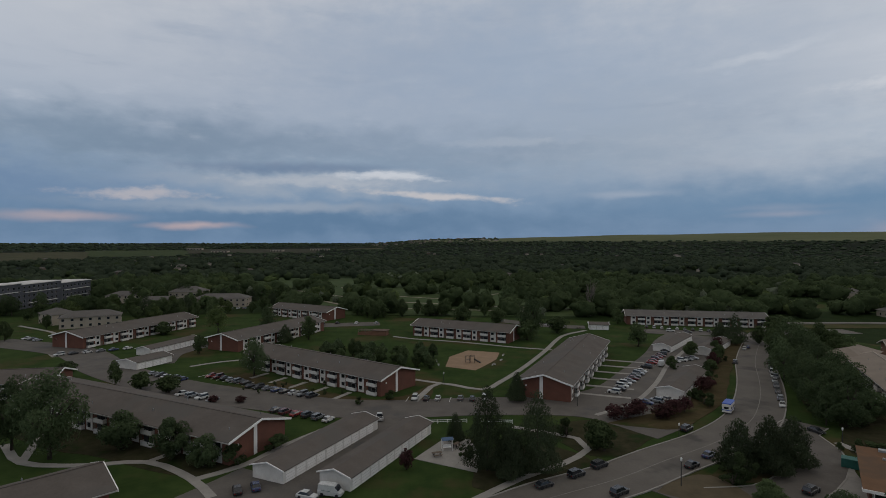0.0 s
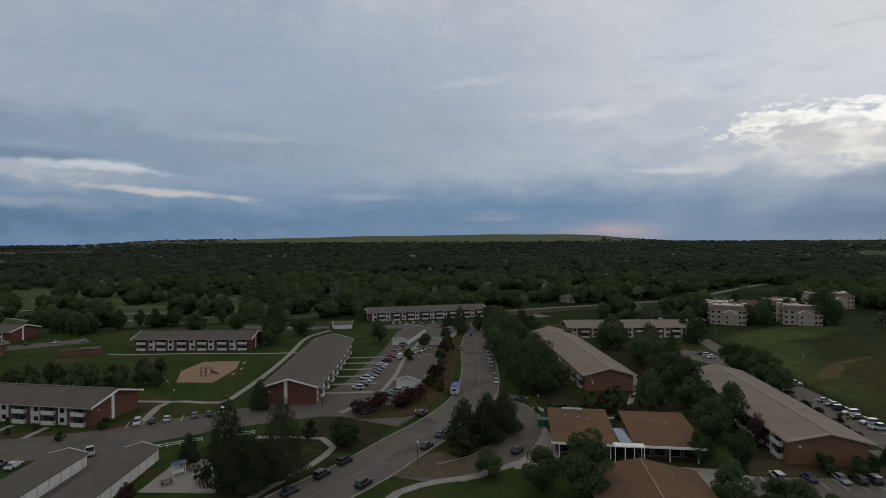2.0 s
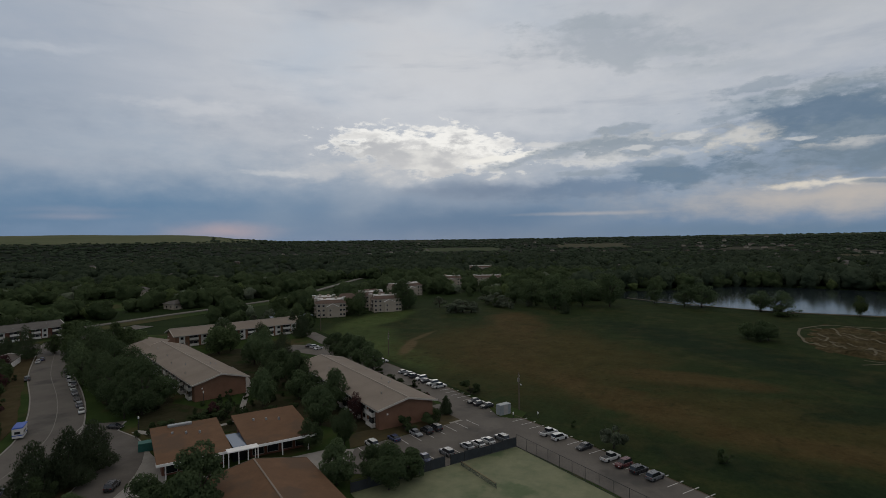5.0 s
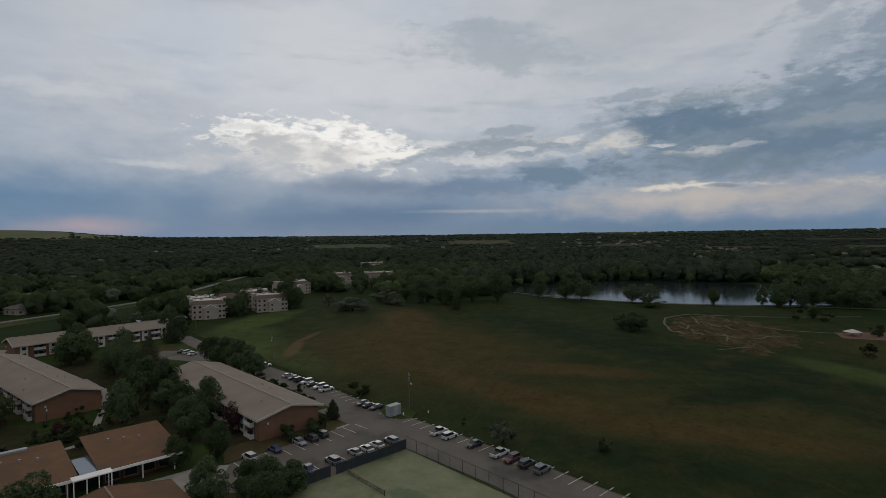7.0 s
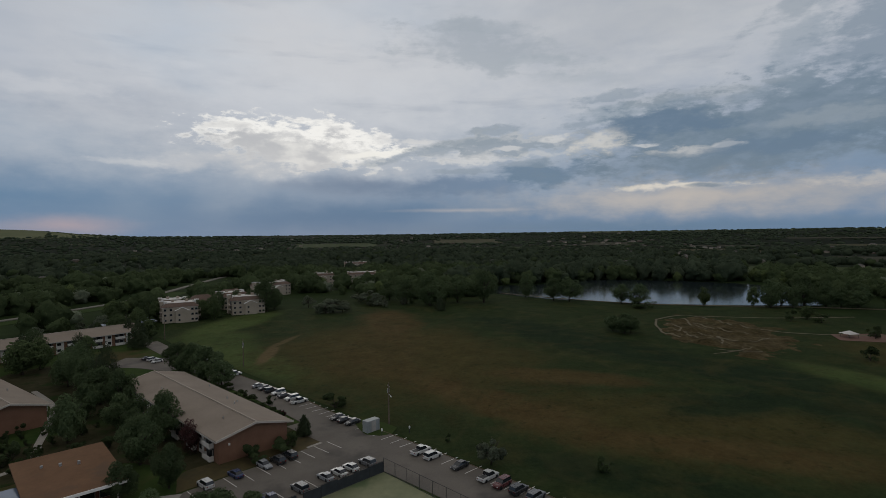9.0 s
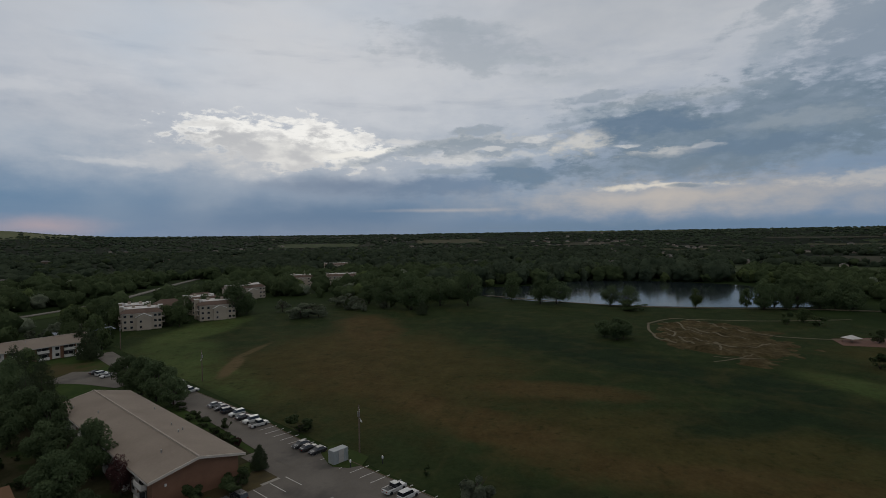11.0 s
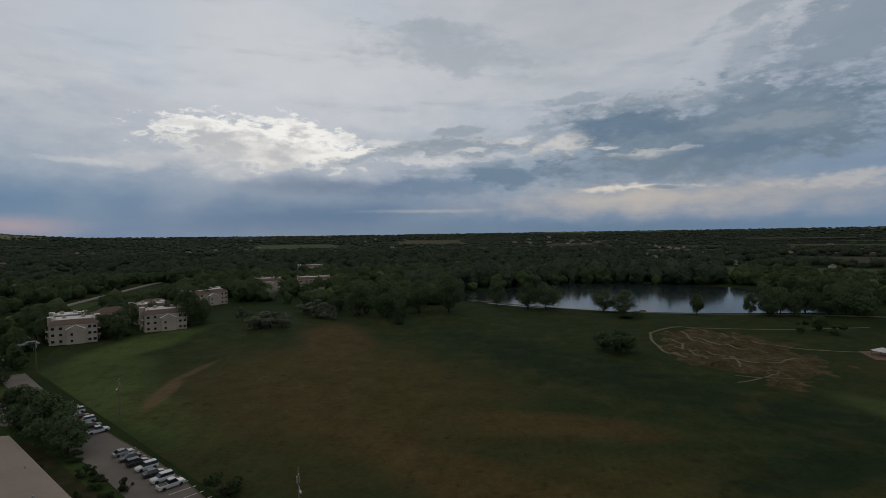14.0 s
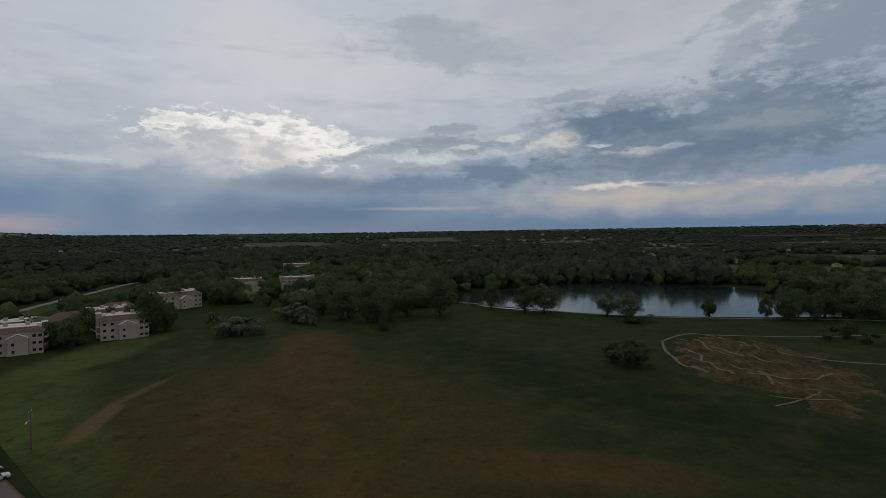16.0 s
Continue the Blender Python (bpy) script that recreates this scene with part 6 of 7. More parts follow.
def car(kind, colour, x, y, dx, dy):
    """A parked vehicle; its nose points along (dx, dy)."""
    m = facing(x, y, dx, dy, 0.11) @ Matrix.Scale(0.80, 4)
    key = (kind, colour)
    words = {"suv": "sport utility vehicle", "pickup": "pickup truck", "van": "tall panel van"}.get(kind, "sedan")
    if key in CARS:
        return copy_thing(CARS[key], m @ Matrix.Scale(1 / 0.80, 4))
    sections, c, axle = BODIES[kind]
    auto = thing("car" if kind in ("sedan", "suv") else ("pickup_truck" if kind == "pickup" else "delivery_van"), "%s %s parked on the asphalt" % (colour, words), "car" if kind != "van" else "van", Matrix(), "parked vehicles")
    same = [o for (k, _), o in CARS.items() if k == kind]
    if same:
        for child in same[0].children:
            o = share(child.name.split(".")[0], child, auto, child.matrix_basis.copy())
            o.color = (*COLOURS[colour], 1)
    else:
        rgb = (*COLOURS[colour], 1)
        body = part("body", loft(sections), PAINT, auto)
        upper = part("glazed_cabin", cabin(*c), DARK_GLASS if kind != "van" else PAINT, auto)
        x0, x1, x2, x3, w0, w1, z0, z1 = c
        top = part("roof", box(x1 - 0.06, x2 + 0.06, -w1 - 0.03, w1 + 0.03, z1 - 0.04, z1 + 0.05, bevel=0.03), PAINT, auto)
        if kind == "van":
            part("windscreen", cabin(x2 + 0.45, x2 + 0.2, x2 + 0.62, x3 - 0.02, w0 - 0.1, w1 - 0.06, 1.36, 2.1), DARK_GLASS, auto)
            part("sign_panel", box(-1.7, 0.2, -w0 - 0.012, w0 + 0.012, 1.0, 1.28), GREEN, auto, "plain coloured stripe")
        if kind == "pickup":
            part("load_bed", box(-2.5, -0.85, -0.75, 0.75, 1.02, 1.1), IRON_AND_SHADE, auto, "dark load bed")
        r = 0.34 if kind == "sedan" else 0.38
        for ax in (-axle, axle):
            for side in (-1, 1):
                bm = bmesh.new()
                bmesh.ops.create_cone(bm, cap_ends=True, segments=14, radius1=r, radius2=r, depth=0.24, matrix=pose(ax, side * (sections[2][1] - 0.1), r, 90, 0, 0))
                part("wheel", bm, TYRE, auto)
        for side in (-1, 1):
            w = sections[-1][1] - 0.18
            part("headlight", box(sections[-1][0] - 0.2, sections[-1][0] + 0.02, side * w - 0.16, side * w + 0.16, sections[-1][3] - 0.16, sections[-1][3] + 0.0), LAMP_CLEAR, auto)
            part("tail_light", box(sections[0][0] - 0.03, sections[0][0] + 0.12, side * (w + 0.02) - 0.12, side * (w + 0.02) + 0.12, sections[0][3] - 0.24, sections[0][3] - 0.06), LAMP_RED, auto)
        for o in auto.children:
            o.color = rgb
    auto.matrix_basis = m
    CARS[key] = auto
    return auto


def car_row(x0, y0, x1, y1, count, dx, dy, look_of):
    """A row of parked cars; look_of: a letter pair for each, kind then colour, dots for empty stalls."""
    kinds = {"s": "sedan", "u": "suv", "p": "pickup", "v": "van"}
    tints = {"w": "white", "s": "silver", "g": "grey", "k": "black", "b": "blue", "r": "red", "t": "tan", "n": "green", "m": "maroon"}
    rnd = random.Random(int(x0 * 7 + y0))
    for i, pair in enumerate(look_of.split()):
        if pair[0] == ".":
            continue
        f = i / max(1, count - 1)
        j = rnd.uniform(-0.25, 0.25)
        s = rnd.choice((1, 1, -1))
        a = math.atan2(dy, dx) + rnd.uniform(-0.03, 0.03)
        car(kinds[pair[0]], tints[pair[1]], x0 + (x1 - x0) * f + dx * j, y0 + (y1 - y0) * f + dy * j, s * math.cos(a), s * math.sin(a))


car_row(-78, 168, -64, 159.5, 6, 0.5, 0.87, "sr um sk ss ug sk")
car_row(-61, 156, -40.5, 146.5, 8, 0.5, 0.87, "sk uk sg sb sk sw ug uk")
car_row(-77, 147.5, -66, 142, 4, 0.5, 0.87, "sw us uw ss")
car_row(-46, 133.5, -31, 127, 6, 0.45, 0.9, "sk um sr uk ug sw")
car_row(-12.2, 145, -6, 145, 3, 0.1, 1, "uw sk sw")
car_row(0, 145, 6.5, 145, 3, 0.1, 1, "sg sk uw")
car_row(43, 152.5, 62.5, 183.5, 11, 0.83, -0.55, "uw sk uw uw ss sm sg us sw .. uk")
car_row(64.5, 187, 79, 211, 9, 0.83, -0.55, ".. sr sr um sr sm uk .. sk")
car("van", "white", 68.5, 187, 0.5, 0.85)
car_row(48.5, 142.5, 54.5, 146, 3, 0.75, -0.66, "sb us sw")
car_row(75.5, 192.5, 84, 198, 4, 0.8, -0.6, "sw uw ss ss")
car_row(92, 271, 120, 257.5, 10, 0.3, 0.95, "sk uw sw sk sw sg sk uw sk sg")
car("suv", "white", 99, 259, 0.95, -0.3)
car("sedan", "grey", 106, 256, 0.95, -0.3)
car_row(82.5, 141.5, 106.5, 190.5, 9, 0.46, 0.89, "sw us sk ug sw sw uw ss uk")
car("suv", "silver", 98, 171.5, 0.5, 0.87)
car("suv", "black", 50.5, 122.5, 0.75, 0.66)
car("suv", "grey", 95.5, 191.5, 0.5, 0.87)
car("sedan", "white", 111.5, 216.5, 0.52, 0.85)
car("sedan", "blue", 114.5, 219.5, 0.52, 0.85)
car("sedan", "black", 14.4, 93.4, 0.83, 0.55)
car("suv", "black", 20.8, 97.8, 0.8, 0.6)
car("suv", "black", 26.0, 102.0, 0.8, 0.6)
car("sedan", "black", 43.3, 102.6, 0.78, 0.62)
car("sedan", "blue", 48.6, 107.5, 0.75, 0.66)
car("suv", "black", 26.5, 91.0, 0.8, 0.6)
car("suv", "black", 58.7, 92.4, 0.8, 0.55)
car("sedan", "black", 78.5, 122.0, 0.3, -0.95)
car("van", "white", -21.5, 89.3, 0.97, -0.2)
car("sedan", "white", -25.2, 88.2, 0.95, -0.3)
car("pickup", "white", -19.2, 128.5, -0.2, 1.0)
car("sedan", "black", -37.6, 90.0, -0.45, 0.9)
car("sedan", "blue", -35.0, 91.4, -0.45, 0.9)
car_row(-150, 198, -132, 211, 6, 0.4, 0.9, "uw sk sw sg sb sw")
car_row(-98, 170, -85, 163, 5, 0.5, 0.87, "ss sk sw sg sb")
car_row(-118, 234, -104, 226, 5, 0.3, 0.95, "sk ss .. sw uk")
car_row(-96, 268, -70, 276, 9, -0.3, 0.95, "sw sk ss sg sw .. sr sw sk")
car_row(-64, 281, -44, 281, 5, 0.1, 1, "sk .. sw .. ss")
car_row(22, 291, 44, 277, 5, 0.6, 0.8, "sw .. uw sg sw")
# lot by the tennis courts
car_row(93.6, 62.4, 107.2, 54.3, 7, 0.5, 0.87, "uw .. sb .. ss uk uk")
car_row(90.9, 48.6, 104.8, 41.2, 7, 0.5, 0.87, "pb .. ug .. ss sw sw")
# stalls along the meadow
car_row(149.4, 87.0, 138.5, 69.0, 7, 0.85, -0.52, "ss sk uk uw sk uw pw")
car_row(129.2, 54.4, 126.6, 50.0, 3, 0.85, -0.52, "sk sk sk")
car_row(114.4, 30.7, 100.4, 8.4, 9, 0.85, -0.52, "pw uw .. sk .. pw um uk ug")
car_row(170, 137.5, 173, 144, 3, 0.9, -0.2, "sw uw sk")
car_row(172.6, 120.6, 159.4, 101.2, 6, 0.85, -0.52, "sw uw sm uw sk pw")
car_row(-190, 232, -182, 228, 3, 0.5, 0.87, "sw sk ss")
car_row(-160, 345, -138, 343, 6, 0.1, 1.0, "sw sk .. ss sw sg")


def camper(x, y, dx, dy):
    """Motor home with a blue cover on its roof."""
    home = thing("motor_home", "white motor home with bright blue roof cover at the kerb", "motor home", facing(x, y, dx, dy, 0.12) @ Matrix.Scale(0.86, 4))
    part("body", loft([(-3.1, 1.08, 0.5, 2.75), (-3.0, 1.15, 0.45, 2.85), (1.4, 1.15, 0.45, 2.85), (1.6, 1.1, 0.45, 2.6)]), SIDING, home, "white box body")
    part("cab", loft([(1.5, 0.98, 0.5, 1.9), (2.2, 0.98, 0.5, 1.75), (2.7, 0.95, 0.5, 1.15), (3.2, 0.85, 0.55, 1.0)]), SIDING, home)
    part("windscreen", cabin(1.62, 1.62, 2.0, 2.5, 0.9, 0.84, 1.2, 1.82), DARK_GLASS, home)
    part("overcab", loft([(1.3, 1.12, 1.95, 2.85), (2.3, 1.08, 2.0, 2.7)]), SIDING, home)
    part("roof_cover", box(-3.15, 2.35, -1.2, 1.2, 2.82, 3.1, bevel=0.1), BLUE, home, "bright blue tarpaulin roof")
    for wx in (-1.8, 0.2):
        for s in (-1, 1):
            part("window", box(wx - 0.5, wx + 0.5, s * 1.15 - 0.02, s * 1.15 + 0.02, 1.5, 2.1), DARK_GLASS, home)
    part("rear_window", box(-3.14, -3.06, -0.6, 0.6, 1.5, 2.1), DARK_GLASS, home)
    part("stripe", box(-3.12, 1.2, -1.17, 1.17, 1.05, 1.25), BLUE, home)
    for wx in (-1.9, 2.2):
        for s in (-1, 1):
            bm = bmesh.new()
            bmesh.ops.create_cone(bm, cap_ends=True, segments=14, radius1=0.4, radius2=0.4, depth=0.26, matrix=pose(wx, s * 0.95, 0.4, 90, 0, 0))
            part("wheel", bm, TYRE, home)


camper(66.5, 136.5, 0.6, 0.8)


# ---------------------------------------------------------------- small outdoor things
def stripes(name, x0, y0, x1, y1, count, dx, dy, length, label):
    bm = bmesh.new()
    d = Vector((dx, dy, 0)).normalized()
    n = Vector((-d.y, d.x, 0)) * 0.07
    for i in range(count):
        f = i / (count - 1)
        p = Vector((x0 + (x1 - x0) * f, y0 + (y1 - y0) * f, 0))
        prism([(q.x, q.y) for q in (p - n, p + d * length - n, p + d * length + n, p + n)], 0.04, 0.124, bm)
    return setting(name, bm, LINE, label)


stripes("stall_lines_meadow", 149.5, 89.6, 89.0, -8.5, 41, 0.84, -0.54, 4.3, "worn white stall lines along the meadow")
stripes("stall_lines_courts", 91.5, 64.2, 116, 50.9, 10, -0.5, -0.87, 4.8, "worn white stall lines before the brick block")
stripes("stall_lines_fence", 87.0, 49.0, 106.5, 37.0, 9, 0.5, 0.87, 4.6, "worn white stall lines along the court fence")
stripes("stall_lines_north", 40.5, 153.5, 80, 217.5, 27, 0.83, -0.55, 4.6, "worn white stall lines in the parking court")
stripes("stall_lines_west", -80, 172, -39, 149, 17, -0.5, -0.87, 4.8, "worn white stall lines before the apartments")
stripes("stall_lines_gable", -14, 147.5, 9, 147.5, 9, -0.1, -1, 4.6, "worn white stall lines by the lawn")
setting("ramp", prism([(112.6, 53.8), (121, 49.4), (119.6, 46.8), (111.4, 51.6)], 0.0, 0.1), CONCRETE, "pale concrete ramp at the accessible stalls")

# tennis courts
C0 = Vector((105.0, 35.0, 0))
UC, VC = Vector((0.853, -0.521, 0)).normalized(), Vector((0.55, 0.835, 0)).normalized()


def court_point(a, b):
    p = C0 - UC * a - VC * b
    return (p.x, p.y)


setting("tennis_courts", prism([court_point(0, 0), court_point(36, 0), court_point(36, 38), court_point(0, 38)], -0.2, 0.08), COURT, "faded green tennis courts with pale worn patches")

def net(a):
    home = thing("tennis_net", "dark tennis net with pale top band between two posts", "tennis net", facing(*court_point(a, 1.4), -VC.x, -VC.y, 0.08))
    for px in (0, 10.95):
        part("post", tube([(px, 0, 0), (px, 0, 0.95)], [0.06, 0.06], 8), IRON_AND_SHADE, home)
    mesh = bmesh.new()
    for k in range(60):
        x = 0.1 + 10.75 * k / 59
        box(x - 0.012, x + 0.012, -0.01, 0.01, 0.05, 0.84, mesh)
    for k in range(8):
        box(0, 10.95, -0.01, 0.01, 0.06 + 0.095 * k, 0.075 + 0.095 * k, mesh)
    part("netting", mesh, SCREEN, home, "dark netting")
    part("top_band", box(0, 10.95, -0.03, 0.03, 0.82, 0.90), SAND, home, "tan top band")


net(14.5)


def fence(x0, y0, x1, y1, high, screened, label):
    d = Vector((x1 - x0, y1 - y0, 0))
    L = d.length
    home = thing("court_fence", label, "fence", facing(x0, y0, d.x, d.y, 0.06), "tennis court fences")
    n = int(L / 3)
    for k in range(n + 1):
        piece("post", high, lambda: tube([(0, 0, 0), (0, 0, high)], [0.045, 0.045], 6), IRON_AND_SHADE, home, pose(L * k / n, 0, 0))
    for z in (0.1, high - 0.05):
        part("rail", box(0, L, -0.03, 0.03, z - 0.03, z + 0.03), IRON_AND_SHADE, home)
    bm = bmesh.new()
    if screened:
        bm.free()
        for k in range(n):
            a = L * k / n
            part("windscreen", box(a + 0.06, a + L / n - 0.06, -0.02, 0.02, 0.15, high - 0.15 - 0.1 * (k % 3)), SCREEN, home, "black windscreen cloth")
    else:
        for k in range(int(L / 0.3)):
            a = 0.3 * k
            box(a - 0.004, a + 0.004, -0.004, 0.004, 0.1, high - 0.05, bm)
        for k in range(int(high / 0.3)):
            box(0, L, -0.004, 0.004, 0.3 * k + 0.1, 0.3 * k + 0.108, bm)
        part("wire_mesh", bm, GREY_WIRE, home, "grey chain-link mesh")


fence(*court_point(0, 0), *court_point(16, 0), 2.1, True, "tall court fence with black windscreen cloth")
fence(*court_point(17.2, 0), *court_point(36, 0), 2.1, True, "tall court fence with torn black windscreen cloth")
fence(*court_point(0, 0), *court_point(0, 38), 2.6, False, "tall dark chain-link fence beside the courts")


def utility_pole(x, y, h, arm, label):
    home = thing("utility_pole", label, "pole", pose(x, y, 0, 0, 0, 30))
    part("pole", tube([(0, 0, -0.2), (0, 0, h)], [0.16, 0.10], 8), WOOD, home)
    part("cross_arm", box(-0.9, 0.9, -0.06, 0.06, h - 0.9, h - 0.78), WOOD, home)
    if arm:
        part("lamp_arm", tube([(0, 0, h * 0.72), (-1.2, 0, h * 0.75), (-2.2, 0, h * 0.75)], [0.05, 0.04, 0.04], 6), STEEL, home)
        part("lamp_head", loft([(-2.9, 0.12, h * 0.75 - 0.12, h * 0.75), (-2.1, 0.16, h * 0.75 - 0.14, h * 0.75 + 0.06)]), STEEL, home, "grey street lamp head")
    for k in (-0.7, 0.0, 0.7):
        part("insulator", tube([(k, 0, h - 0.8), (k, 0, h - 0.55)], [0.05, 0.03], 6), TRIM, home)
    part("transformer", tube([(0.35, 0, h - 2.3), (0.35, 0, h - 1.4)], [0.25, 0.25], 10), STEEL, home)


utility_pole(128.5, 42.0, 9.2, True, "wooden utility pole with a lamp arm at the meadow")
utility_pole(170.5, 105.5, 9.0, True, "wooden utility pole with a lamp arm by the far lot")
utility_pole(206, 165, 9.5, False, "wooden utility pole beside the drive")


def lamp_post(x, y, h, label):
    home = thing("lamp_post", label, "lamp", pose(x, y, 0, 0, 0, 20))
    part("post", tube([(0, 0, 0), (0, 0, h)], [0.09, 0.06], 8), IRON_AND_SHADE, home)
    part("lantern", tube([(0, 0, h), (0, 0, h + 0.15), (0, 0, h + 0.55), (0, 0, h + 0.65)], [0.07, 0.15, 0.17, 0.07], 8), TRIM, home, "white lantern head")


lamp_post(38.0, 94.4, 4.4, "tall dark lamp post on the street corner")
for lx, ly in ((119.5, 117.2), (101, 120), (47, 118), (3, 113.5), (-5, 163), (30, 140), (80, 116)):
    lamp_post(lx, ly, 2.6, "short garden lamp post with white lantern")


def cabinet():
    home = thing("storage_container", "pale grey metal storage container on the grass verge", "container", facing(121.9, 44.6, 0.86, -0.5, 0.0) @ Matrix.Scale(0.9, 4))
    part("body", box(0, 3.7, -0.2, 1.7, 0.12, 2.85, bevel=0.05), material("pale_metal", (0.22, 0.24, 0.24), (0.30, 0.32, 0.32), 0.55, 1.2, 3.0, 0.05), home)
    for k in range(8):
        part("rib", box(0.25 + 0.45 * k, 0.32 + 0.45 * k, -0.24, -0.2, 0.2, 2.75), STEEL, home)
    part("door", box(1.2, 2.5, -0.25, -0.21, 0.2, 2.7), FRAME, home)
    part("skid", box(-0.05, 3.75, 0.0, 1.5, 0.0, 0.14), IRON_AND_SHADE, home)


cabinet()


def gazebo():
    home = thing("park_shelter", "open park shelter with white hipped roof on red paving", "shelter", pose(256, -103, 0, 0, 0, 25) @ Matrix.Scale(0.55, 4))
    bm = bmesh.new()
    a = [bm.verts.new(p) for p in ((-4.4, -4.4, 2.9), (4.4, -4.4, 2.9), (4.4, 4.4, 2.9), (-4.4, 4.4, 2.9))]
    t = bm.verts.new((0, 0, 5.0))
    bm.faces.new(a[::-1])
    for k in range(4):
        bm.faces.new((a[k], a[(k + 1) % 4], t))
    part("roof", bm, MEMBRANE, home, "white hipped roof")
    for sx in (-3.6, 3.6):
        for sy in (-3.6, 3.6):
            part("post", box(sx - 0.12, sx + 0.12, sy - 0.12, sy + 0.12, 0, 2.95), WOOD, home)
    part("bench", box(-1.4, 1.4, -0.4, 0.4, 0.4, 0.5), WOOD, home)


gazebo()


def pergola():
    """Brick barbecue shelter with an open slatted end."""
    home = thing("picnic_shelter", "low brick picnic shelter with brown roof and open slatted end", "shelter", facing(-33, 249, -0.98, 0.16))
    part("wall", box(0, 6.5, 0, 4.0, 0, 2.1), BRICK_TAN, home, "brown brick walls")
    part("roof", box(-0.4, 6.9, -0.4, 4.4, 2.1, 2.35, bevel=0.05), SHINGLE_BROWN, home, "flat brown roof")
    part("low_wall", box(6.5, 13.5, 0, 0.3, 0, 1.2, box(6.5, 13.5, 3.7, 4.0, 0, 1.2)), BRICK_TAN, home, "low brick walls")
    for px in (9.8, 13.2):
        for py in (0.2, 3.8):
            part("post", box(px - 0.09, px + 0.09, py - 0.09, py + 0.09, 0, 2.1), WOOD, home)
    for k in range(9):
        part("slat", box(6.9 + 0.8 * k, 7.05 + 0.8 * k, -0.3, 4.3, 2.1, 2.25), WOOD, home)


pergola()


def rail_fence(x0, y0, x1, y1):
    d = Vector((x1 - x0, y1 - y0, 0))
    home = thing("rail_fence", "low white rail fence beside the parking", "fence", facing(x0, y0, d.x, d.y, 0.1))
    n = max(2, int(d.length / 1.9))
    for k in range(n + 1):
        piece("post", "rail_fence", lambda: box(-0.07, 0.07, -0.07, 0.07, 0, 0.95), TRIM, home, pose(d.length * k / n, 0, 0))
    for z in (0.4, 0.8):
        part("rail", box(0, d.length, -0.03, 0.03, z - 0.06, z + 0.06), TRIM, home)


rail_fence(-7.5, 125.6, 1.5, 126.4)
rail_fence(4.5, 126.6, 12, 126.0)
setting("red_paving", prism([(249, -97), (262, -99), (266, -118), (255, -125), (247, -110)], -0.2, 0.1), material("red_paving", (0.10, 0.052, 0.036), (0.14, 0.074, 0.052), 0.9, 2.0, 3.0, 0.2), "reddish paving round the shelter")


def picnic_table(x, y, turn):
    home = thing("picnic_table", "weathered wooden picnic table with two benches", "picnic table", pose(x, y, 0.1, 0, 0, turn), "picnic tables")
    for k in range(4):
        part("plank", box(-0.95, 0.95, -0.38 + 0.2 * k, -0.2 + 0.2 * k, 0.72, 0.77), WOOD, home)
    for s in (-0.75, 0.75):
        part("bench", box(-0.95, 0.95, s - 0.13, s + 0.13, 0.42, 0.47), WOOD, home)
    for px in (-0.7, 0.7):
        part("leg_frame", box(px - 0.05, px + 0.05, -0.8, 0.8, 0.36, 0.42), IRON_AND_SHADE, home)
        for s in (-0.35, 0.35):
            part("leg", box(px - 0.05, px + 0.05, s - 0.05, s + 0.05, 0.0, 0.72), IRON_AND_SHADE, home)


picnic_table(-4.6, 106.4, 20)
picnic_table(-0.8, 111.4, 60)
picnic_table(58, 268, 10)


def arbour():
    home = thing("swing_arbour", "white garden swing arbour with a blue canopy", "arbour", pose(-2.7, 109.8, 0.1, 0, 0, 15))
    for sx in (-1.0, 1.0):
        for sy in (-0.6, 0.6):
            part("post", box(sx - 0.06, sx + 0.06, sy - 0.06, sy + 0.06, 0, 2.2), TRIM, home)
    bm = gable_roof(2.2, 1.4, 2.2, 2.55, 0.1, 0.05, 0, 0.1)
    bm.transform(Matrix.Translation((-1.1, 0, 0)))
    part("canopy", bm, material("blue_grey_canvas", (0.06, 0.10, 0.17), (0.10, 0.15, 0.23), 0.9, 1.0, 5.0, 0.05), home, "faded blue canvas canopy")
    part("seat", box(-0.85, 0.85, -0.25, 0.25, 0.45, 0.52), TRIM, home)
    part("backrest", box(-0.85, 0.85, 0.22, 0.27, 0.52, 1.0), TRIM, home)


arbour()


def play_frame():
    home = thing("climbing_frame", "dark metal climbing frame with slide on the sand", "play equipment", pose(4, 190, 0.1, 0, 0, -10))
    for sx in (-2.2, -0.6, 1.0):
        for sy in (-0.8, 0.8):
            part("post", tube([(sx, sy, 0), (sx, sy, 2.4)], [0.07, 0.07], 6), IRON_AND_SHADE, home)
    part("deck", box(-2.2, -0.6, -0.8, 0.8, 1.1, 1.2), WOOD, home)
    part("top_bar", tube([(-2.2, 0.8, 2.4), (1.0, 0.8, 2.4)], [0.05, 0.05], 6), IRON_AND_SHADE, home)
    part("top_bar", tube([(-2.2, -0.8, 2.4), (1.0, -0.8, 2.4)], [0.05, 0.05], 6), IRON_AND_SHADE, home)
    part("slide", tube([(1.0, 0, 1.3), (2.0, 0, 0.7), (3.2, 0, 0.15)], [0.3, 0.3, 0.25], 6), IRON_AND_SHADE, home)
    for k in range(5):
        part("rung", tube([(-0.6 + 0.35 * k, -0.8, 2.38), (-0.6 + 0.35 * k, 0.8, 2.38)], [0.03, 0.03], 5), IRON_AND_SHADE, home)


play_frame()


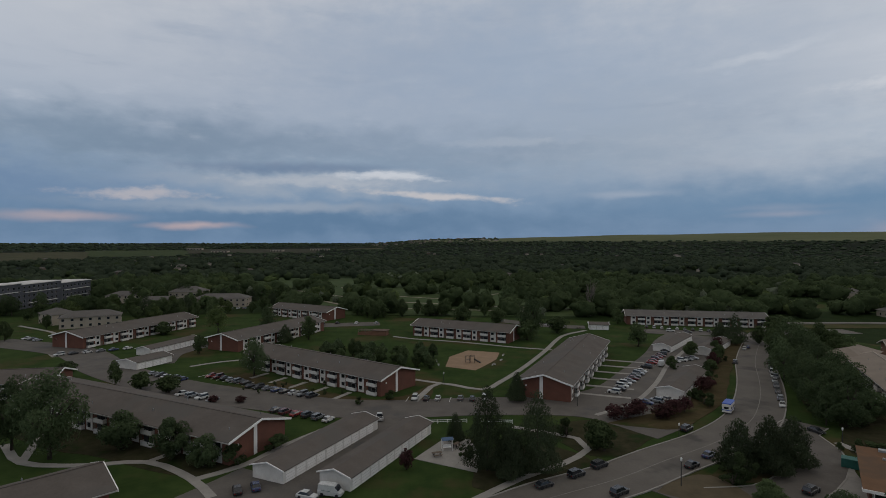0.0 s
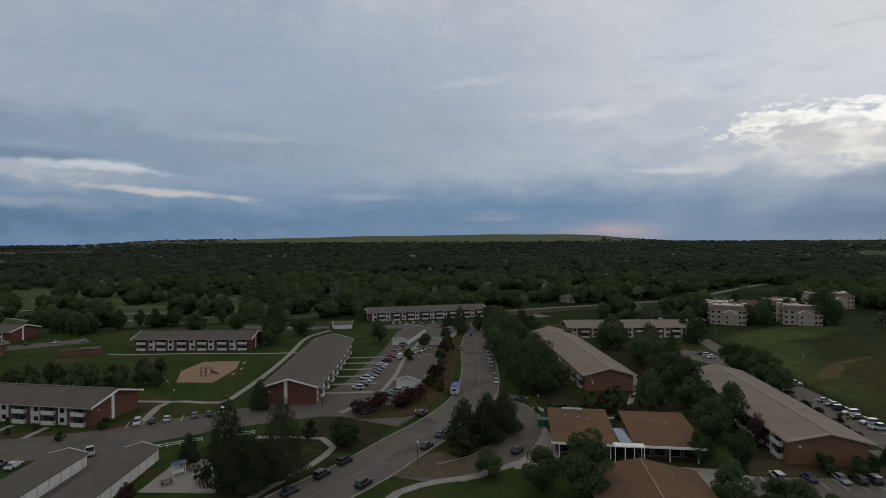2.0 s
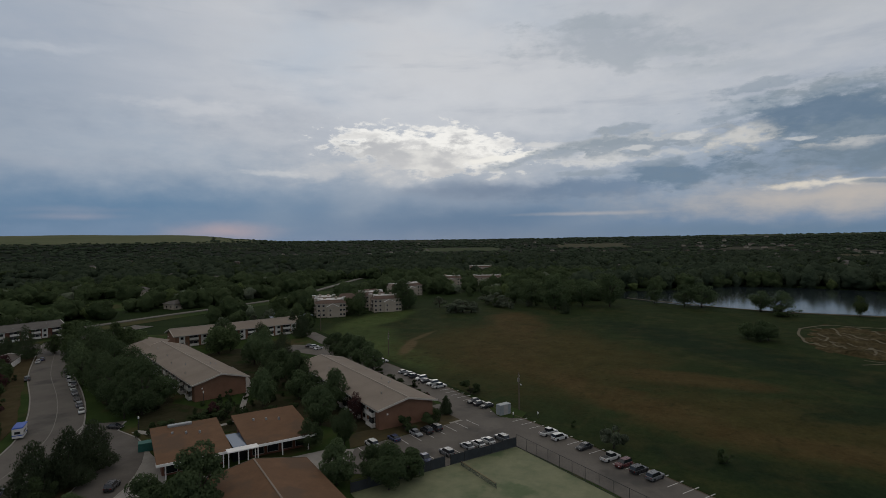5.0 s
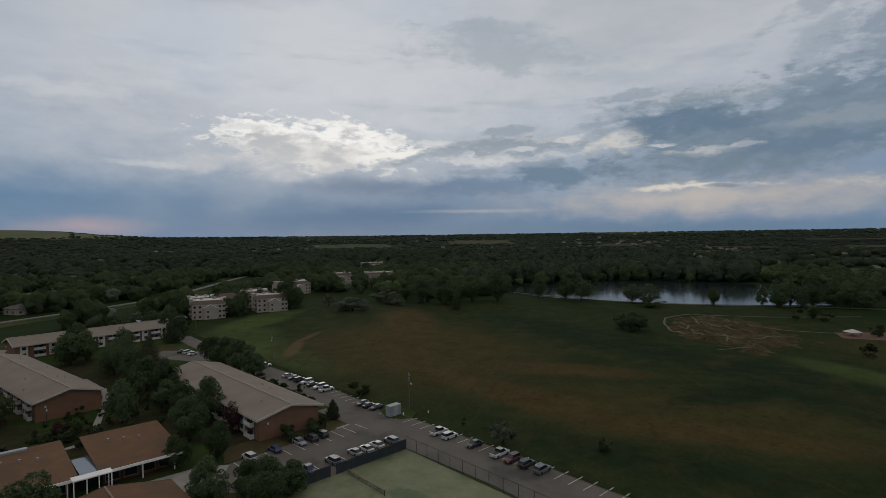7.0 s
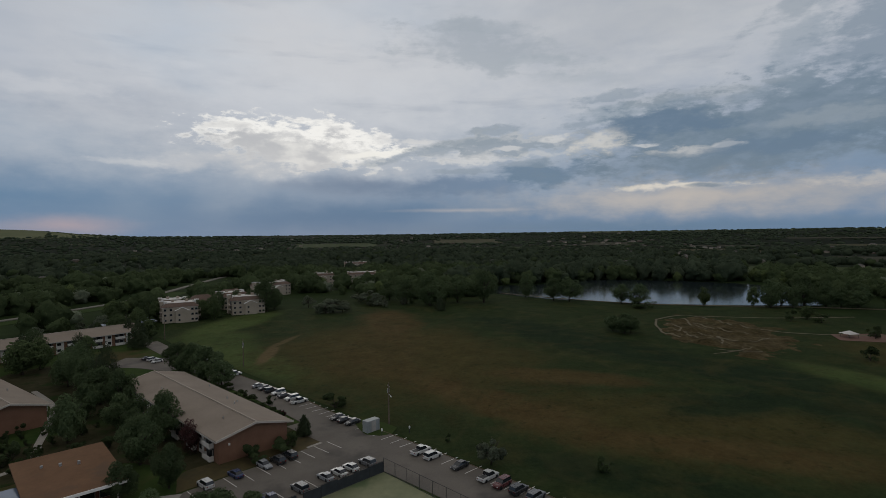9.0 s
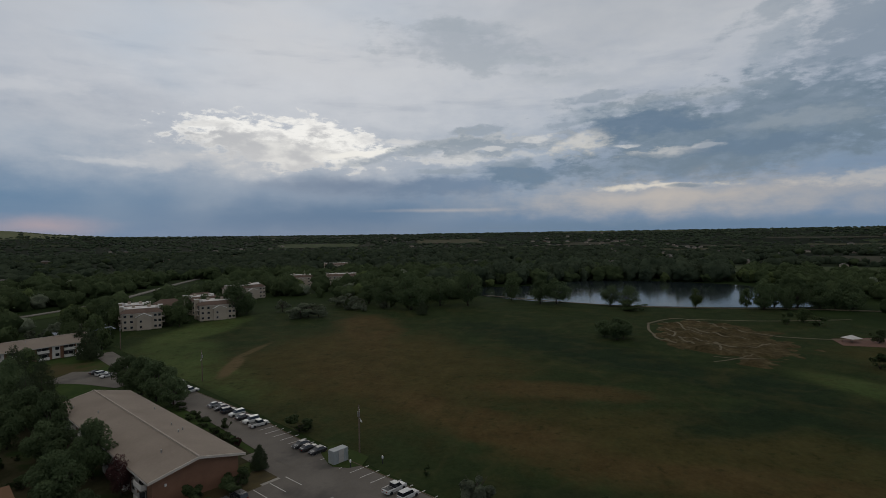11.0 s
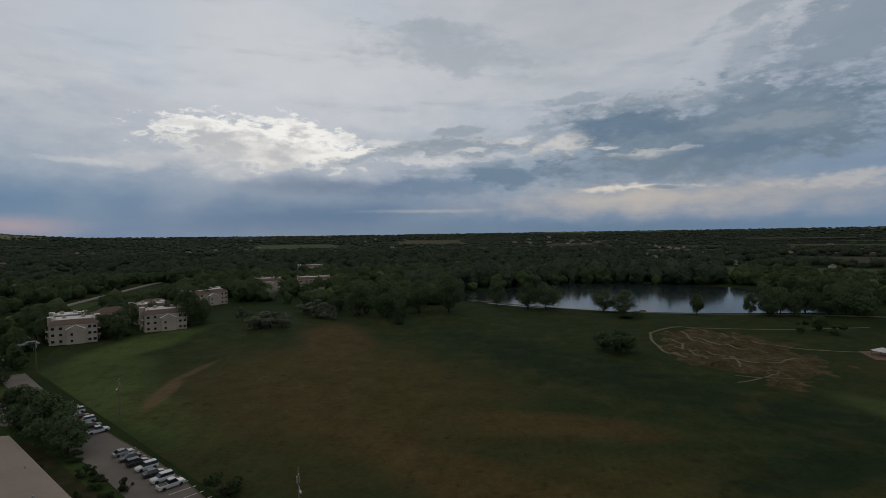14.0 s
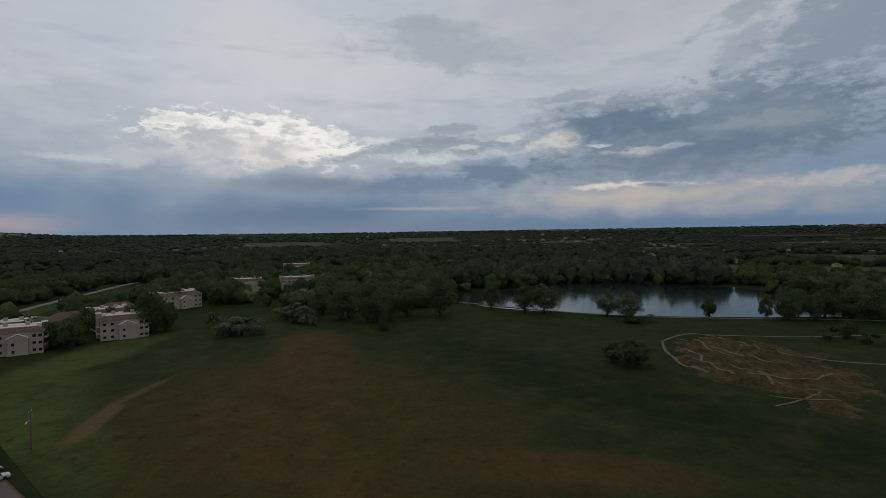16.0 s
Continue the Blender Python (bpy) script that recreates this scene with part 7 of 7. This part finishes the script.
def bench(x, y, turn):
    home = thing("park_bench", "small pale bench at the edge of the sand", "bench", pose(x, y, 0.05, 0, 0, turn), "park benches")
    part("seat", box(-0.8, 0.8, -0.22, 0.22, 0.42, 0.5), CONCRETE, home)
    for px in (-0.6, 0.6):
        part("leg", box(px - 0.15, px + 0.15, -0.2, 0.2, 0, 0.42), TRIM, home)


for bx, by, bt in ((14.5, 194, 60), (11.5, 187, 50), (16, 203, 70), (-7.5, 186, 100), (-8.5, 192, 100)):
    bench(bx, by, bt)


def dumpster(x, y, turn):
    home = thing("dumpster", "green metal dumpster enclosure by the drive", "dumpster", pose(x, y, 0.07, 0, 0, turn))
    part("body", box(-2.2, 2.2, -1.0, 1.0, 0, 1.6, bevel=0.05), GREEN, home)
    for s in (-1.1, 1.1):
        part("lid", box(s - 1.05, s + 1.05, -1.05, 1.05, 1.6, 1.68), GREEN, home, "dark green lid")


dumpster(73.5, 103.0, -35)


def carport(x, y, dx, dy, L, W):
    home = thing("carport", "long low carport with pale blue-grey metal roof", "carport", facing(x, y, dx, dy))
    part("roof", box(0, L, 0, W, 2.5, 2.7), material("blue_grey_roof", (0.16, 0.19, 0.24), (0.22, 0.25, 0.30), 0.5, 4.0, 1.0, 0.05), home)
    for k in range(int(L / 4) + 1):
        for yy in (0.5, W - 0.5):
            part("post", box(4 * k - 0.08, 4 * k + 0.08, yy - 0.08, yy + 0.08, 0, 2.5), STEEL, home)


carport(216, 205, 0.82, -0.57, 22, 8)
carport(228, 216, 0.82, -0.57, 18, 7)


for tx, ty, th in ((258, 189, 10), (264, 193, 9), (289, 172, 17), (297, 168, 12), (258, 196, 12), (285, 185, 13), (232, 201, 9), (226, 198, 8), (247, 204, 11)):
    plant("d", tx, ty, th, th * 0.85)


def warehouse(x, y, dx, dy, L, W, h):
    home = thing("warehouse", "long pale warehouse far off on the plain", "warehouse", facing(x, y, dx, dy, float(rise(x, y))), "far warehouses")
    part("wall", box(0, L, 0, W, -1, h), STUCCO, home)
    part("roof", box(-0.5, L + 0.5, -0.5, W + 0.5, h, h + 0.6), SHINGLE_GREY, home)
    for k in range(int(L / 12)):
        part("loading_door", box(4 + 12 * k, 9 + 12 * k, -0.15, 0.0, 0, 5), IRON_AND_SHADE, home)


warehouse(-930, 2000, 1, 0.1, 60, 30, 7)
warehouse(-760, 2150, 1, 0.0, 50, 25, 7)
warehouse(-640, 2300, 1, 0.1, 80, 30, 8)
warehouse(-1150, 2250, 1, 0.2, 60, 30, 8)

for lx, ly in ((121.6, 41.2), (124.2, 36.0)):
    lamp_post(lx, ly, 0.9, "short bollard light with white head")
plant("s", 104.0, 59.8, 3.4, 5.2)
plant("s", 109.4, 56.6, 3.6, 5.6)

# trees between the wings and about the clubhouse
for k, tx, ty, th, tw in (("d", 109.6, 83.8, 11.4, 8.8), ("k", 99, 80, 9.8, 9.4), ("k", 92, 68, 7.8, 6.4), ("k", 87, 73, 6.5, 6.0), ("k", 76, 58, 7.8, 7.8), ("k", 80, 53, 6.6, 7.0), ("k", 78, 48.5, 8.4, 8.4), ("k", 83, 47, 6.0, 6.0),
                          ("k", 137, 134, 14.0, 10.0), ("c", 142, 130, 13.0, 8.0), ("k", 133, 127, 11.0, 8.5), ("k", 105, 103, 10.5, 8.4), ("d", 123, 107, 11.2, 8.2), ("k", 118, 112, 8.5, 7.5), ("d", 148, 167, 11.4, 13.5),
                          ("k", 128, 118, 10, 10), ("c", 131, 122, 12, 8), ("k", 114, 99, 8, 8), ("k", 112, 93, 8.5, 8.5), ("k", 140, 141, 11, 11), ("k", 147, 147, 10, 10), ("k", 126, 111, 9, 8),
                          ("k", 249, -19, 9, 10), ("k", 253, -22, 8, 9), ("k", 256, -15, 7, 9), ("s", 262, -24, 4.5, 8),
                          ("s", 95, 108, 3.4, 7.8), ("s", 88, 107, 2.8, 6.0), ("s", 101, 97, 3.0, 5.0), ("s", 104, 92, 3.6, 5.5), ("s", 117, 103, 3.0, 5.0),
                          ("d", 48, 85, 5.3, 6.6), ("k", 58, 71, 11.5, 11.5), ("k", 53, 76, 8.0, 8.0), ("s", 57, 80, 4.0, 4.5), ("d", 28, 111, 6.4, 7.6),
                          ("d", 110, 174, 13, 13), ("d", 117, 186, 12, 13), ("d", 124, 200, 12, 13), ("k", 99, 169, 12, 12), ("k", 124, 177, 12, 13),
                          ("k", 84, 127, 9, 8), ("k", 90, 143, 12, 11), ("k", 94, 152, 13, 11), ("k", 99, 160, 12, 11), ("k", 97, 131, 8, 9), ("s", 92, 126, 4, 8), ("s", 88, 136, 4, 8), ("k", 106, 182, 11, 11), ("k", 112, 194, 11, 11),
                          ("k", 287, 167, 20.0, 16.0), ("k", 292, 171, 16.0, 13.0), ("k", 268, 187, 12.0, 11.0),
                          ("k", 343, -104, 15.5, 16.0), ("k", 352, -112, 14.0, 17.0), ("k", 349, -122, 14.0, 15.0), ("d", 350, -133, 15.0, 16.0), ("k", 360, -150, 15.0, 18.0), ("k", 345, -146, 10.0, 12.0), ("d", 358, -126, 17.0, 16.0)):
    if not on_building(tx, ty, 0.5):
        plant(k, tx, ty, th, tw)
scatter("dddc", 41, 26, -300, -150, 300, 330, 8, 13)
scatter("dddc", 42, 18, -260, -110, 396, 420, 9, 14)
scatter("dddl", 43, 12, -160, 60, 420, 560, 9, 15)
scatter("dd", 44, 12, -70, 30, 300, 318, 7, 11)
scatter("dd", 45, 10, -250, -190, 225, 262, 6, 10)

for sx, sy, sw in ((146, 93, 5), (141, 86.5, 4), (137, 80.5, 4.5), (133, 75, 4), (129.5, 70, 4.5), (126.6, 66.4, 3.5)):
    plant("s", sx - 0.8, sy + 0.6, 2.4, sw)
car("suv", "grey", 107.2, 38.9, 0.5, 0.87)

for k, tx, ty, th, tw in (("d", 262, 190, 10, 10), ("d", 258, 184, 7, 8), ("s", 266, 181, 4, 7), ("d", 236, 205, 9, 9), ("s", 232, 196, 4, 8), ("d", 288, 178, 13, 11), ("c", 292, 173, 14, 9), ("s", 284, 167, 4, 8), ("d", 246, 195, 8, 7),
                          ("d", 380, 196, 10, 11), ("d", 345, 206, 9, 9), ("d", 222, 203, 8, 9), ("d", 214, 198, 7, 8), ("d", 205, 186, 9, 9), ("c", 199, 176, 10, 6)):
    plant(k, tx, ty, th, tw)


# ---------------------------------------------------------------- far woods
def inside(poly, x, y):
    """Which of the points lie in the outline."""
    hit = np.zeros(len(x), bool)
    for (x0, y0), (x1, y1) in zip(poly, poly[1:] + poly[:1]):
        if y0 != y1:
            hit ^= ((y0 > y) != (y1 > y)) & (x < (x1 - x0) * (y - y0) / (y1 - y0) + x0)
    return hit


def near_line(points, x, y, gap):
    hit = np.zeros(len(x), bool)
    line = curve_points([(*p, 0) for p in points], 10)
    for p in line:
        hit |= (x - p.x) ** 2 + (y - p.y) ** 2 < gap * gap
    return hit


HOMES = [(-280, 40), (-330, 330), (-240, 430), (-130, 400), (-112, 330), (60, 312), (160, 300), (215, 205), (238, 225), (310, 235), (372, 205), (352, 150), (352, 95), (388, 56), (362, 18), (350, -20), (340, -150), (300, -330), (-200, -330)]
BLOCK = [(-330, 280), (-345, 440), (-285, 440), (-262, 290)]
PARK = [(-300, 660), (-80, 640), (40, 470), (90, 350), (66, 312), (-75, 318), (-140, 400)]
PLAY = [(160, 420), (250, 400), (265, 330), (170, 345)]
CANAL = [(150, 274), (206, 276), (250, 274), (318, 270), (354, 282), (396, 296), (450, 318), (490, 334)]
NEAR_BANK = [(398, 55), (376, 20), (362, -10), (354, -42), (350, -80), (352, -112)]
BANK = [(352, -112), (360, -150), (372, -200)]


# clearings: fields and lots among the woods, as azimuth and distance from the origin of the plan
CLEARINGS = [(-44, -35, 1450, 2350), (-35, -27, 1850, 2500), (-27, -15, 2100, 2600), (-14, -8, 2450, 2900), (84, 89, 1500, 1760), (91, 96, 1850, 2100), (99, 108, 1250, 1500), (104, 121, 640, 780), (112, 124, 900, 1100),
             (76, 83, 2150, 2600), (62, 70, 1900, 2300), (109, 117, 2350, 2470), (112, 125, 1760, 1880), (116, 125, 2080, 2180), (101, 107, 1700, 1800), (55, 60, 1250, 1420), (22, 27, 560, 640), (36, 41, 470, 530)]


def polar(x, y):
    return np.degrees(np.arctan2(x, y)), np.hypot(x, y)


def in_clearing(x, y):
    az, r = polar(x, y)
    az = az + 1.2 * np.sin(r / 70.0)
    hit = np.zeros(len(x), bool)
    for a0, a1, r0, r1 in CLEARINGS:
        hit |= (az > a0) & (az < a1) & (r > r0) & (r < r1)
    return hit


def far_field(k, a0, a1, r0, r1):
    """A pasture draped over the land, with a wandering edge."""
    bm = bmesh.new()
    rows = []
    for i in range(9):
        row = []
        for j in range(25):
            r, az = r0 + (r1 - r0) * i / 8, a0 + (a1 - a0) * j / 24
            r += noise.noise((az * 0.9, k, i)) * (r1 - r0) * 0.10
            az += noise.noise((r / 60, k, 4)) * 0.6
            x, y = r * math.sin(radians(az)), r * math.cos(radians(az))
            row.append(bm.verts.new((x, y, float(rise(x, y)) + (1.2 if r > 1500 else 0.25))))
        rows.append(row)
    for p, q in zip(rows, rows[1:]):
        for j in range(24):
            bm.faces.new((p[j], q[j], q[j + 1], p[j + 1]))
    return setting("field_%d" % (k + 1), bm, PASTURE[k % 3], ("dry pale pasture far off", "green hay field far off", "brown stubble field far off")[k % 3])


PASTURE = [material("dry_pasture", (0.050, 0.050, 0.029), (0.080, 0.077, 0.046), 0.95, 60.0, 0.05, 0.0, gloss=0.02), material("hay_field", (0.036, 0.050, 0.023), (0.060, 0.074, 0.035), 0.95, 60.0, 0.05, 0.0, gloss=0.02),
           material("stubble_field", (0.042, 0.042, 0.029), (0.062, 0.060, 0.043), 0.95, 60.0, 0.05, 0.0, gloss=0.02)]
for k, c in enumerate(CLEARINGS):
    far_field(k, *c)


def town_spots():
    """Places of the houses of the town: strewn, and crowded on the hillsides."""
    rnd = random.Random(77)
    out = []
    while len(out) < 275:
        n = len(out)
        if n < 9:
            az, r = rnd.uniform(4, 44), rnd.uniform(450, 640)
        elif n < 150:
            az, r = rnd.uniform(-48, 126), rnd.uniform(640, 1900)
        elif n < 205:
            az, r = rnd.uniform(-9, 4), rnd.uniform(3000, 3950)
        elif n < 232:
            az, r = rnd.uniform(88, 99), rnd.uniform(1300, 2300)
        elif n < 255:
            az, r = rnd.uniform(100, 122), rnd.uniform(800, 1700)
        else:
            az, r = rnd.uniform(60, 120), rnd.uniform(1900, 3600)
        x, y = r * math.sin(radians(az)), r * math.cos(radians(az))
        p = (np.array([x]), np.array([y]))
        if inside(HOMES, *p)[0] or inside(PARK, *p)[0] or inside(SHORE, *p)[0] or inside(PLAY, *p)[0] or near_line(CANAL, *p, 60)[0] or (330 < x < 600 and -190 < y < 120):
            continue
        if any((x - q[0]) ** 2 + (y - q[1]) ** 2 < 26 ** 2 for q in out):
            continue
        out.append((x, y, rnd.uniform(0, 2 * math.pi), rnd.randrange(4), rnd.uniform(0.8, 1.25)))
    return out


TOWN_SPOTS = town_spots()
STYLES = ((STUCCO, SHINGLE_GREY, "tan house with grey roof among the trees"), (STUCCO, SHINGLE, "beige house with brown roof among the trees"),
          (STUCCO, SHINGLE_TAN, "beige house with tan roof among the trees"), (STUCCO, SHINGLE_GREY, "beige house with dark grey roof among the trees"))


def town():
    first = {}
    for x, y, a, k, _ in TOWN_SPOTS[:9]:
        m = facing(x, y, math.cos(a), math.sin(a), float(rise(x, y)))
        if k in first:
            copy_thing(first[k], m)
            continue
        wall, roof, words = STYLES[k]
        o = hip_house("town_house", words, "house", 0, 0, 1, 0, 14, 9, 4.6, 2.8, wall, roof, "houses in the town", 0)
        for j in range(2):
            for yy in (0, 9):
                part("window", box(2.0 + 6.5 * j, 4.6 + 6.5 * j, yy - 0.05, yy + 0.05, 1.6, 3.2), DARK_GLASS, o)
        o.matrix_basis = m
        first[k] = o
    # the rest, too many and too small to tell apart
    walls, roofs = {k: bmesh.new() for k in (0, 1)}, {k: bmesh.new() for k in (0, 1)}
    for x, y, a, k, size in TOWN_SPOTS[9:]:
        m = facing(x, y, math.cos(a), math.sin(a), float(rise(x, y)) - 0.5) @ Matrix.Scale(size * (1.1 if math.hypot(x, y) > 1900 else 0.72), 4)
        L, W, h = 15, 9.5, 5.2 if k != 3 else 3.4
        bm = walls[k % 2]
        base = [bm.verts.new(m @ Vector(p)) for p in ((0, 0, 0), (L, 0, 0), (L, W, 0), (0, W, 0))]
        top = [bm.verts.new(m @ Vector(p)) for p in ((0, 0, h), (L, 0, h), (L, W, h), (0, W, h))]
        for i in range(4):
            bm.faces.new((base[i], base[(i + 1) % 4], top[(i + 1) % 4], top[i]))
        bm = roofs[k // 2]
        e = [bm.verts.new(m @ Vector(p)) for p in ((-0.6, -0.6, h), (L + 0.6, -0.6, h), (L + 0.6, W + 0.6, h), (-0.6, W + 0.6, h))]
        r = [bm.verts.new(m @ Vector(p)) for p in ((W / 3, W / 2, h + 2.8), (L - W / 3, W / 2, h + 2.8))]
        for q in ((e[0], e[1], r[1], r[0]), (e[2], e[3], r[0], r[1]), (e[1], e[2], r[1]), (e[3], e[0], r[0]), e[::-1]):
            bm.faces.new(q)
    for k in (0, 1):
        tagged(finish("far_town", walls[k], (STUCCO, WOOD)[k]), "pale walls of the distant town among trees", "houses", kind="stuff")
        tagged(finish("far_town", roofs[k], (SHINGLE_GREY, SHINGLE)[k]), "grey and brown roofs of the distant town", "houses", kind="stuff")


town()


def beside_house(x, y):
    """Whether a tree would stand on a house or close in front of it."""
    hit = np.zeros(len(x), bool)
    r = np.hypot(x, y)
    for hx, hy, _, _, _ in TOWN_SPOTS:
        q = math.hypot(hx, hy)
        ux, uy = hx / q, hy / q
        along, across = (x - hx) * ux + (y - hy) * uy, (x - hx) * uy - (y - hy) * ux
        hit |= (np.abs(across) < 10) & (along > -(9 if q < 640 else 20 if q < 1200 else 60)) & (along < 13)
    return hit


def wood_field(name, label, mat, seed, r0, r1, count, crown, sprays, spray_size, patch, fineness, squat=1.0, sunk=0.0, only=None):
    """Many trees as one mesh: a lumpy core with leaf sprays about it, repeated with random turn and size."""
    rng = np.random.default_rng(seed)
    r = np.sqrt(rng.uniform(r0 * r0, r1 * r1, count))
    a = np.radians(rng.uniform(-58, 138, count))
    x, y = r * np.sin(a), r * np.cos(a)
    keep = ~(inside(HOMES, x, y) | inside(SHORE, x, y) | inside(BLOCK, x, y) | inside(PLAY, x, y) | near_line(CANAL, x, y, 27) | near_line(BANK, x, y, 20) | near_line(NEAR_BANK, x, y, 13))
    keep &= ~in_clearing(x, y) & ~beside_house(x, y)
    clump = np.array([noise.noise((px / 38, py / 38, 8.1)) for px, py in zip(x, y)])
    keep &= ~inside(PARK, x, y) | (clump > 0.16)
    open_land = np.array([noise.noise((px / patch, py / patch, 3.3)) for px, py in zip(x, y)])
    keep &= (open_land < 0.34) | (r < 600) | (rng.uniform(0, 1, count) < 0.22)
    az = np.degrees(a)
    keep &= rise(x, y) < np.where((az > 4) & (az < 41), 50, 90)
    if only:
        keep &= inside(only, x, y)
    keep &= ~(near_line([(440, 216), (478, 178)], x, y, 11) | near_line([(430, 206), (466, 166)], x, y, 7))
    x, y = x[keep], y[keep]
    n = len(x)
    shapes = []
    for k in range(6):
        bm = bmesh.new()
        bmesh.ops.create_icosphere(bm, subdivisions=fineness + 1, radius=1.0)
        c = np.array([v.co[:] for v in bm.verts])
        tri = np.array([[v.index for v in f.verts] for f in bm.faces])
        bm.free()
        lump = np.array([1 + 0.5 * noise.noise(Vector(q) * 1.4 + Vector((k * 7, 0, 0))) + 0.42 * noise.noise(Vector(q) * 3.4 + Vector((0, k * 5, 0))) for q in c])
        core = c * lump[:, None] * np.array([0.46, 0.46, 0.46]) + np.array([0, 0, 0.52])
        if sprays:
            d = sphere_dirs(rng, sprays)
            d[:, 2] = np.where(rng.uniform(0, 1, sprays) < 0.8, np.abs(d[:, 2]), d[:, 2])
            near = np.argmax(d @ c.T, axis=1)
            v, f = cards(rng, core[near] * 10.0 + d * 0.2 + rng.normal(0, 0.45, (sprays, 3)), d, spray_size, 0.35)
            quads = np.concatenate([f[:, [0, 1, 2]], f[:, [0, 2, 3]]]) + len(core)
            core, tri = np.concatenate([core, v / 10.0]), np.concatenate([tri, quads])
        shapes.append((core, tri))
    kind = rng.integers(0, 6, n)
    h = crown * rng.uniform(0.6, 1.25, n)
    w = h * rng.uniform(0.85, 1.45, n) * squat
    turn = rng.uniform(0, 2 * np.pi, n)
    z = rise(x, y) - np.where(np.hypot(x, y) > 620, sunk * h, 0.0)
    blocks, tris, base = [], [], 0
    for k in range(6):
        i = np.where(kind == k)[0]
        t = shapes[k][0][None]
        c, s = np.cos(turn[i])[:, None], np.sin(turn[i])[:, None]
        px = (t[..., 0] * c - t[..., 1] * s) * w[i][:, None] + x[i][:, None]
        py = (t[..., 0] * s + t[..., 1] * c) * w[i][:, None] + y[i][:, None]
        pz = t[..., 2] * h[i][:, None] + z[i][:, None] - 0.3
        blocks.append(np.stack([px, py, pz], -1).reshape(-1, 3))
        tris.append((shapes[k][1][None] + (np.arange(len(i)) * t.shape[1])[:, None, None]).reshape(-1, 3) + base)
        base += len(blocks[-1])
    ob = new(name, mesh_of(name, np.concatenate(blocks), np.concatenate(tris), mat))
    return tagged(ob, label, "trees", kind="stuff")


wood_field("woods", "dense dark green woods of broadleaf trees", LEAF, 1, 215, 640, 3000, 10.5, 170, 0.44, 150.0, 2)
wood_field("woods", "scattered lighter green trees in the woods", LEAF_LIGHT, 2, 230, 640, 260, 8.5, 150, 0.42, 150.0, 2)
wood_field("woods", "grey-green willows in the woods", LEAF_GREY, 3, 240, 620, 220, 7.5, 150, 0.42, 150.0, 2)
wood_field("far_woods", "distant dark woods", LEAF_FAR, 4, 640, 1500, 7400, 10.5, 26, 0.75, 260.0, 1, 1.15, 0.18)
wood_field("far_woods", "distant lighter trees", LEAF, 5, 640, 1500, 900, 8.0, 26, 0.75, 260.0, 1, 1.1)
wood_field("far_woods", "woods towards the skyline", LEAF_FAR, 6, 1500, 3950, 16000, 9.0, 0, 0, 520.0, 0, 1.9, 0.35)
FAR_BANK = [(428, 92), (520, 80), (580, 10), (580, -100), (540, -150), (512, -132), (512, -96), (527, -50), (519, -8), (476, 30), (456, 66)]
wood_field("woods", "tall dark woods along the far bank of the lake", LEAF_FAR, 9, 430, 600, 2600, 15.0, 150, 0.5, 150.0, 2, 0.9, 0.0, FAR_BANK)

# ---------------------------------------------------------------- from the plan to metres
for ob in list(scene.objects):
    if ob.parent is None and ob.type in {"MESH", "EMPTY"}:
        ob.matrix_basis = Matrix.Scale(PLAN, 4) @ ob.matrix_basis
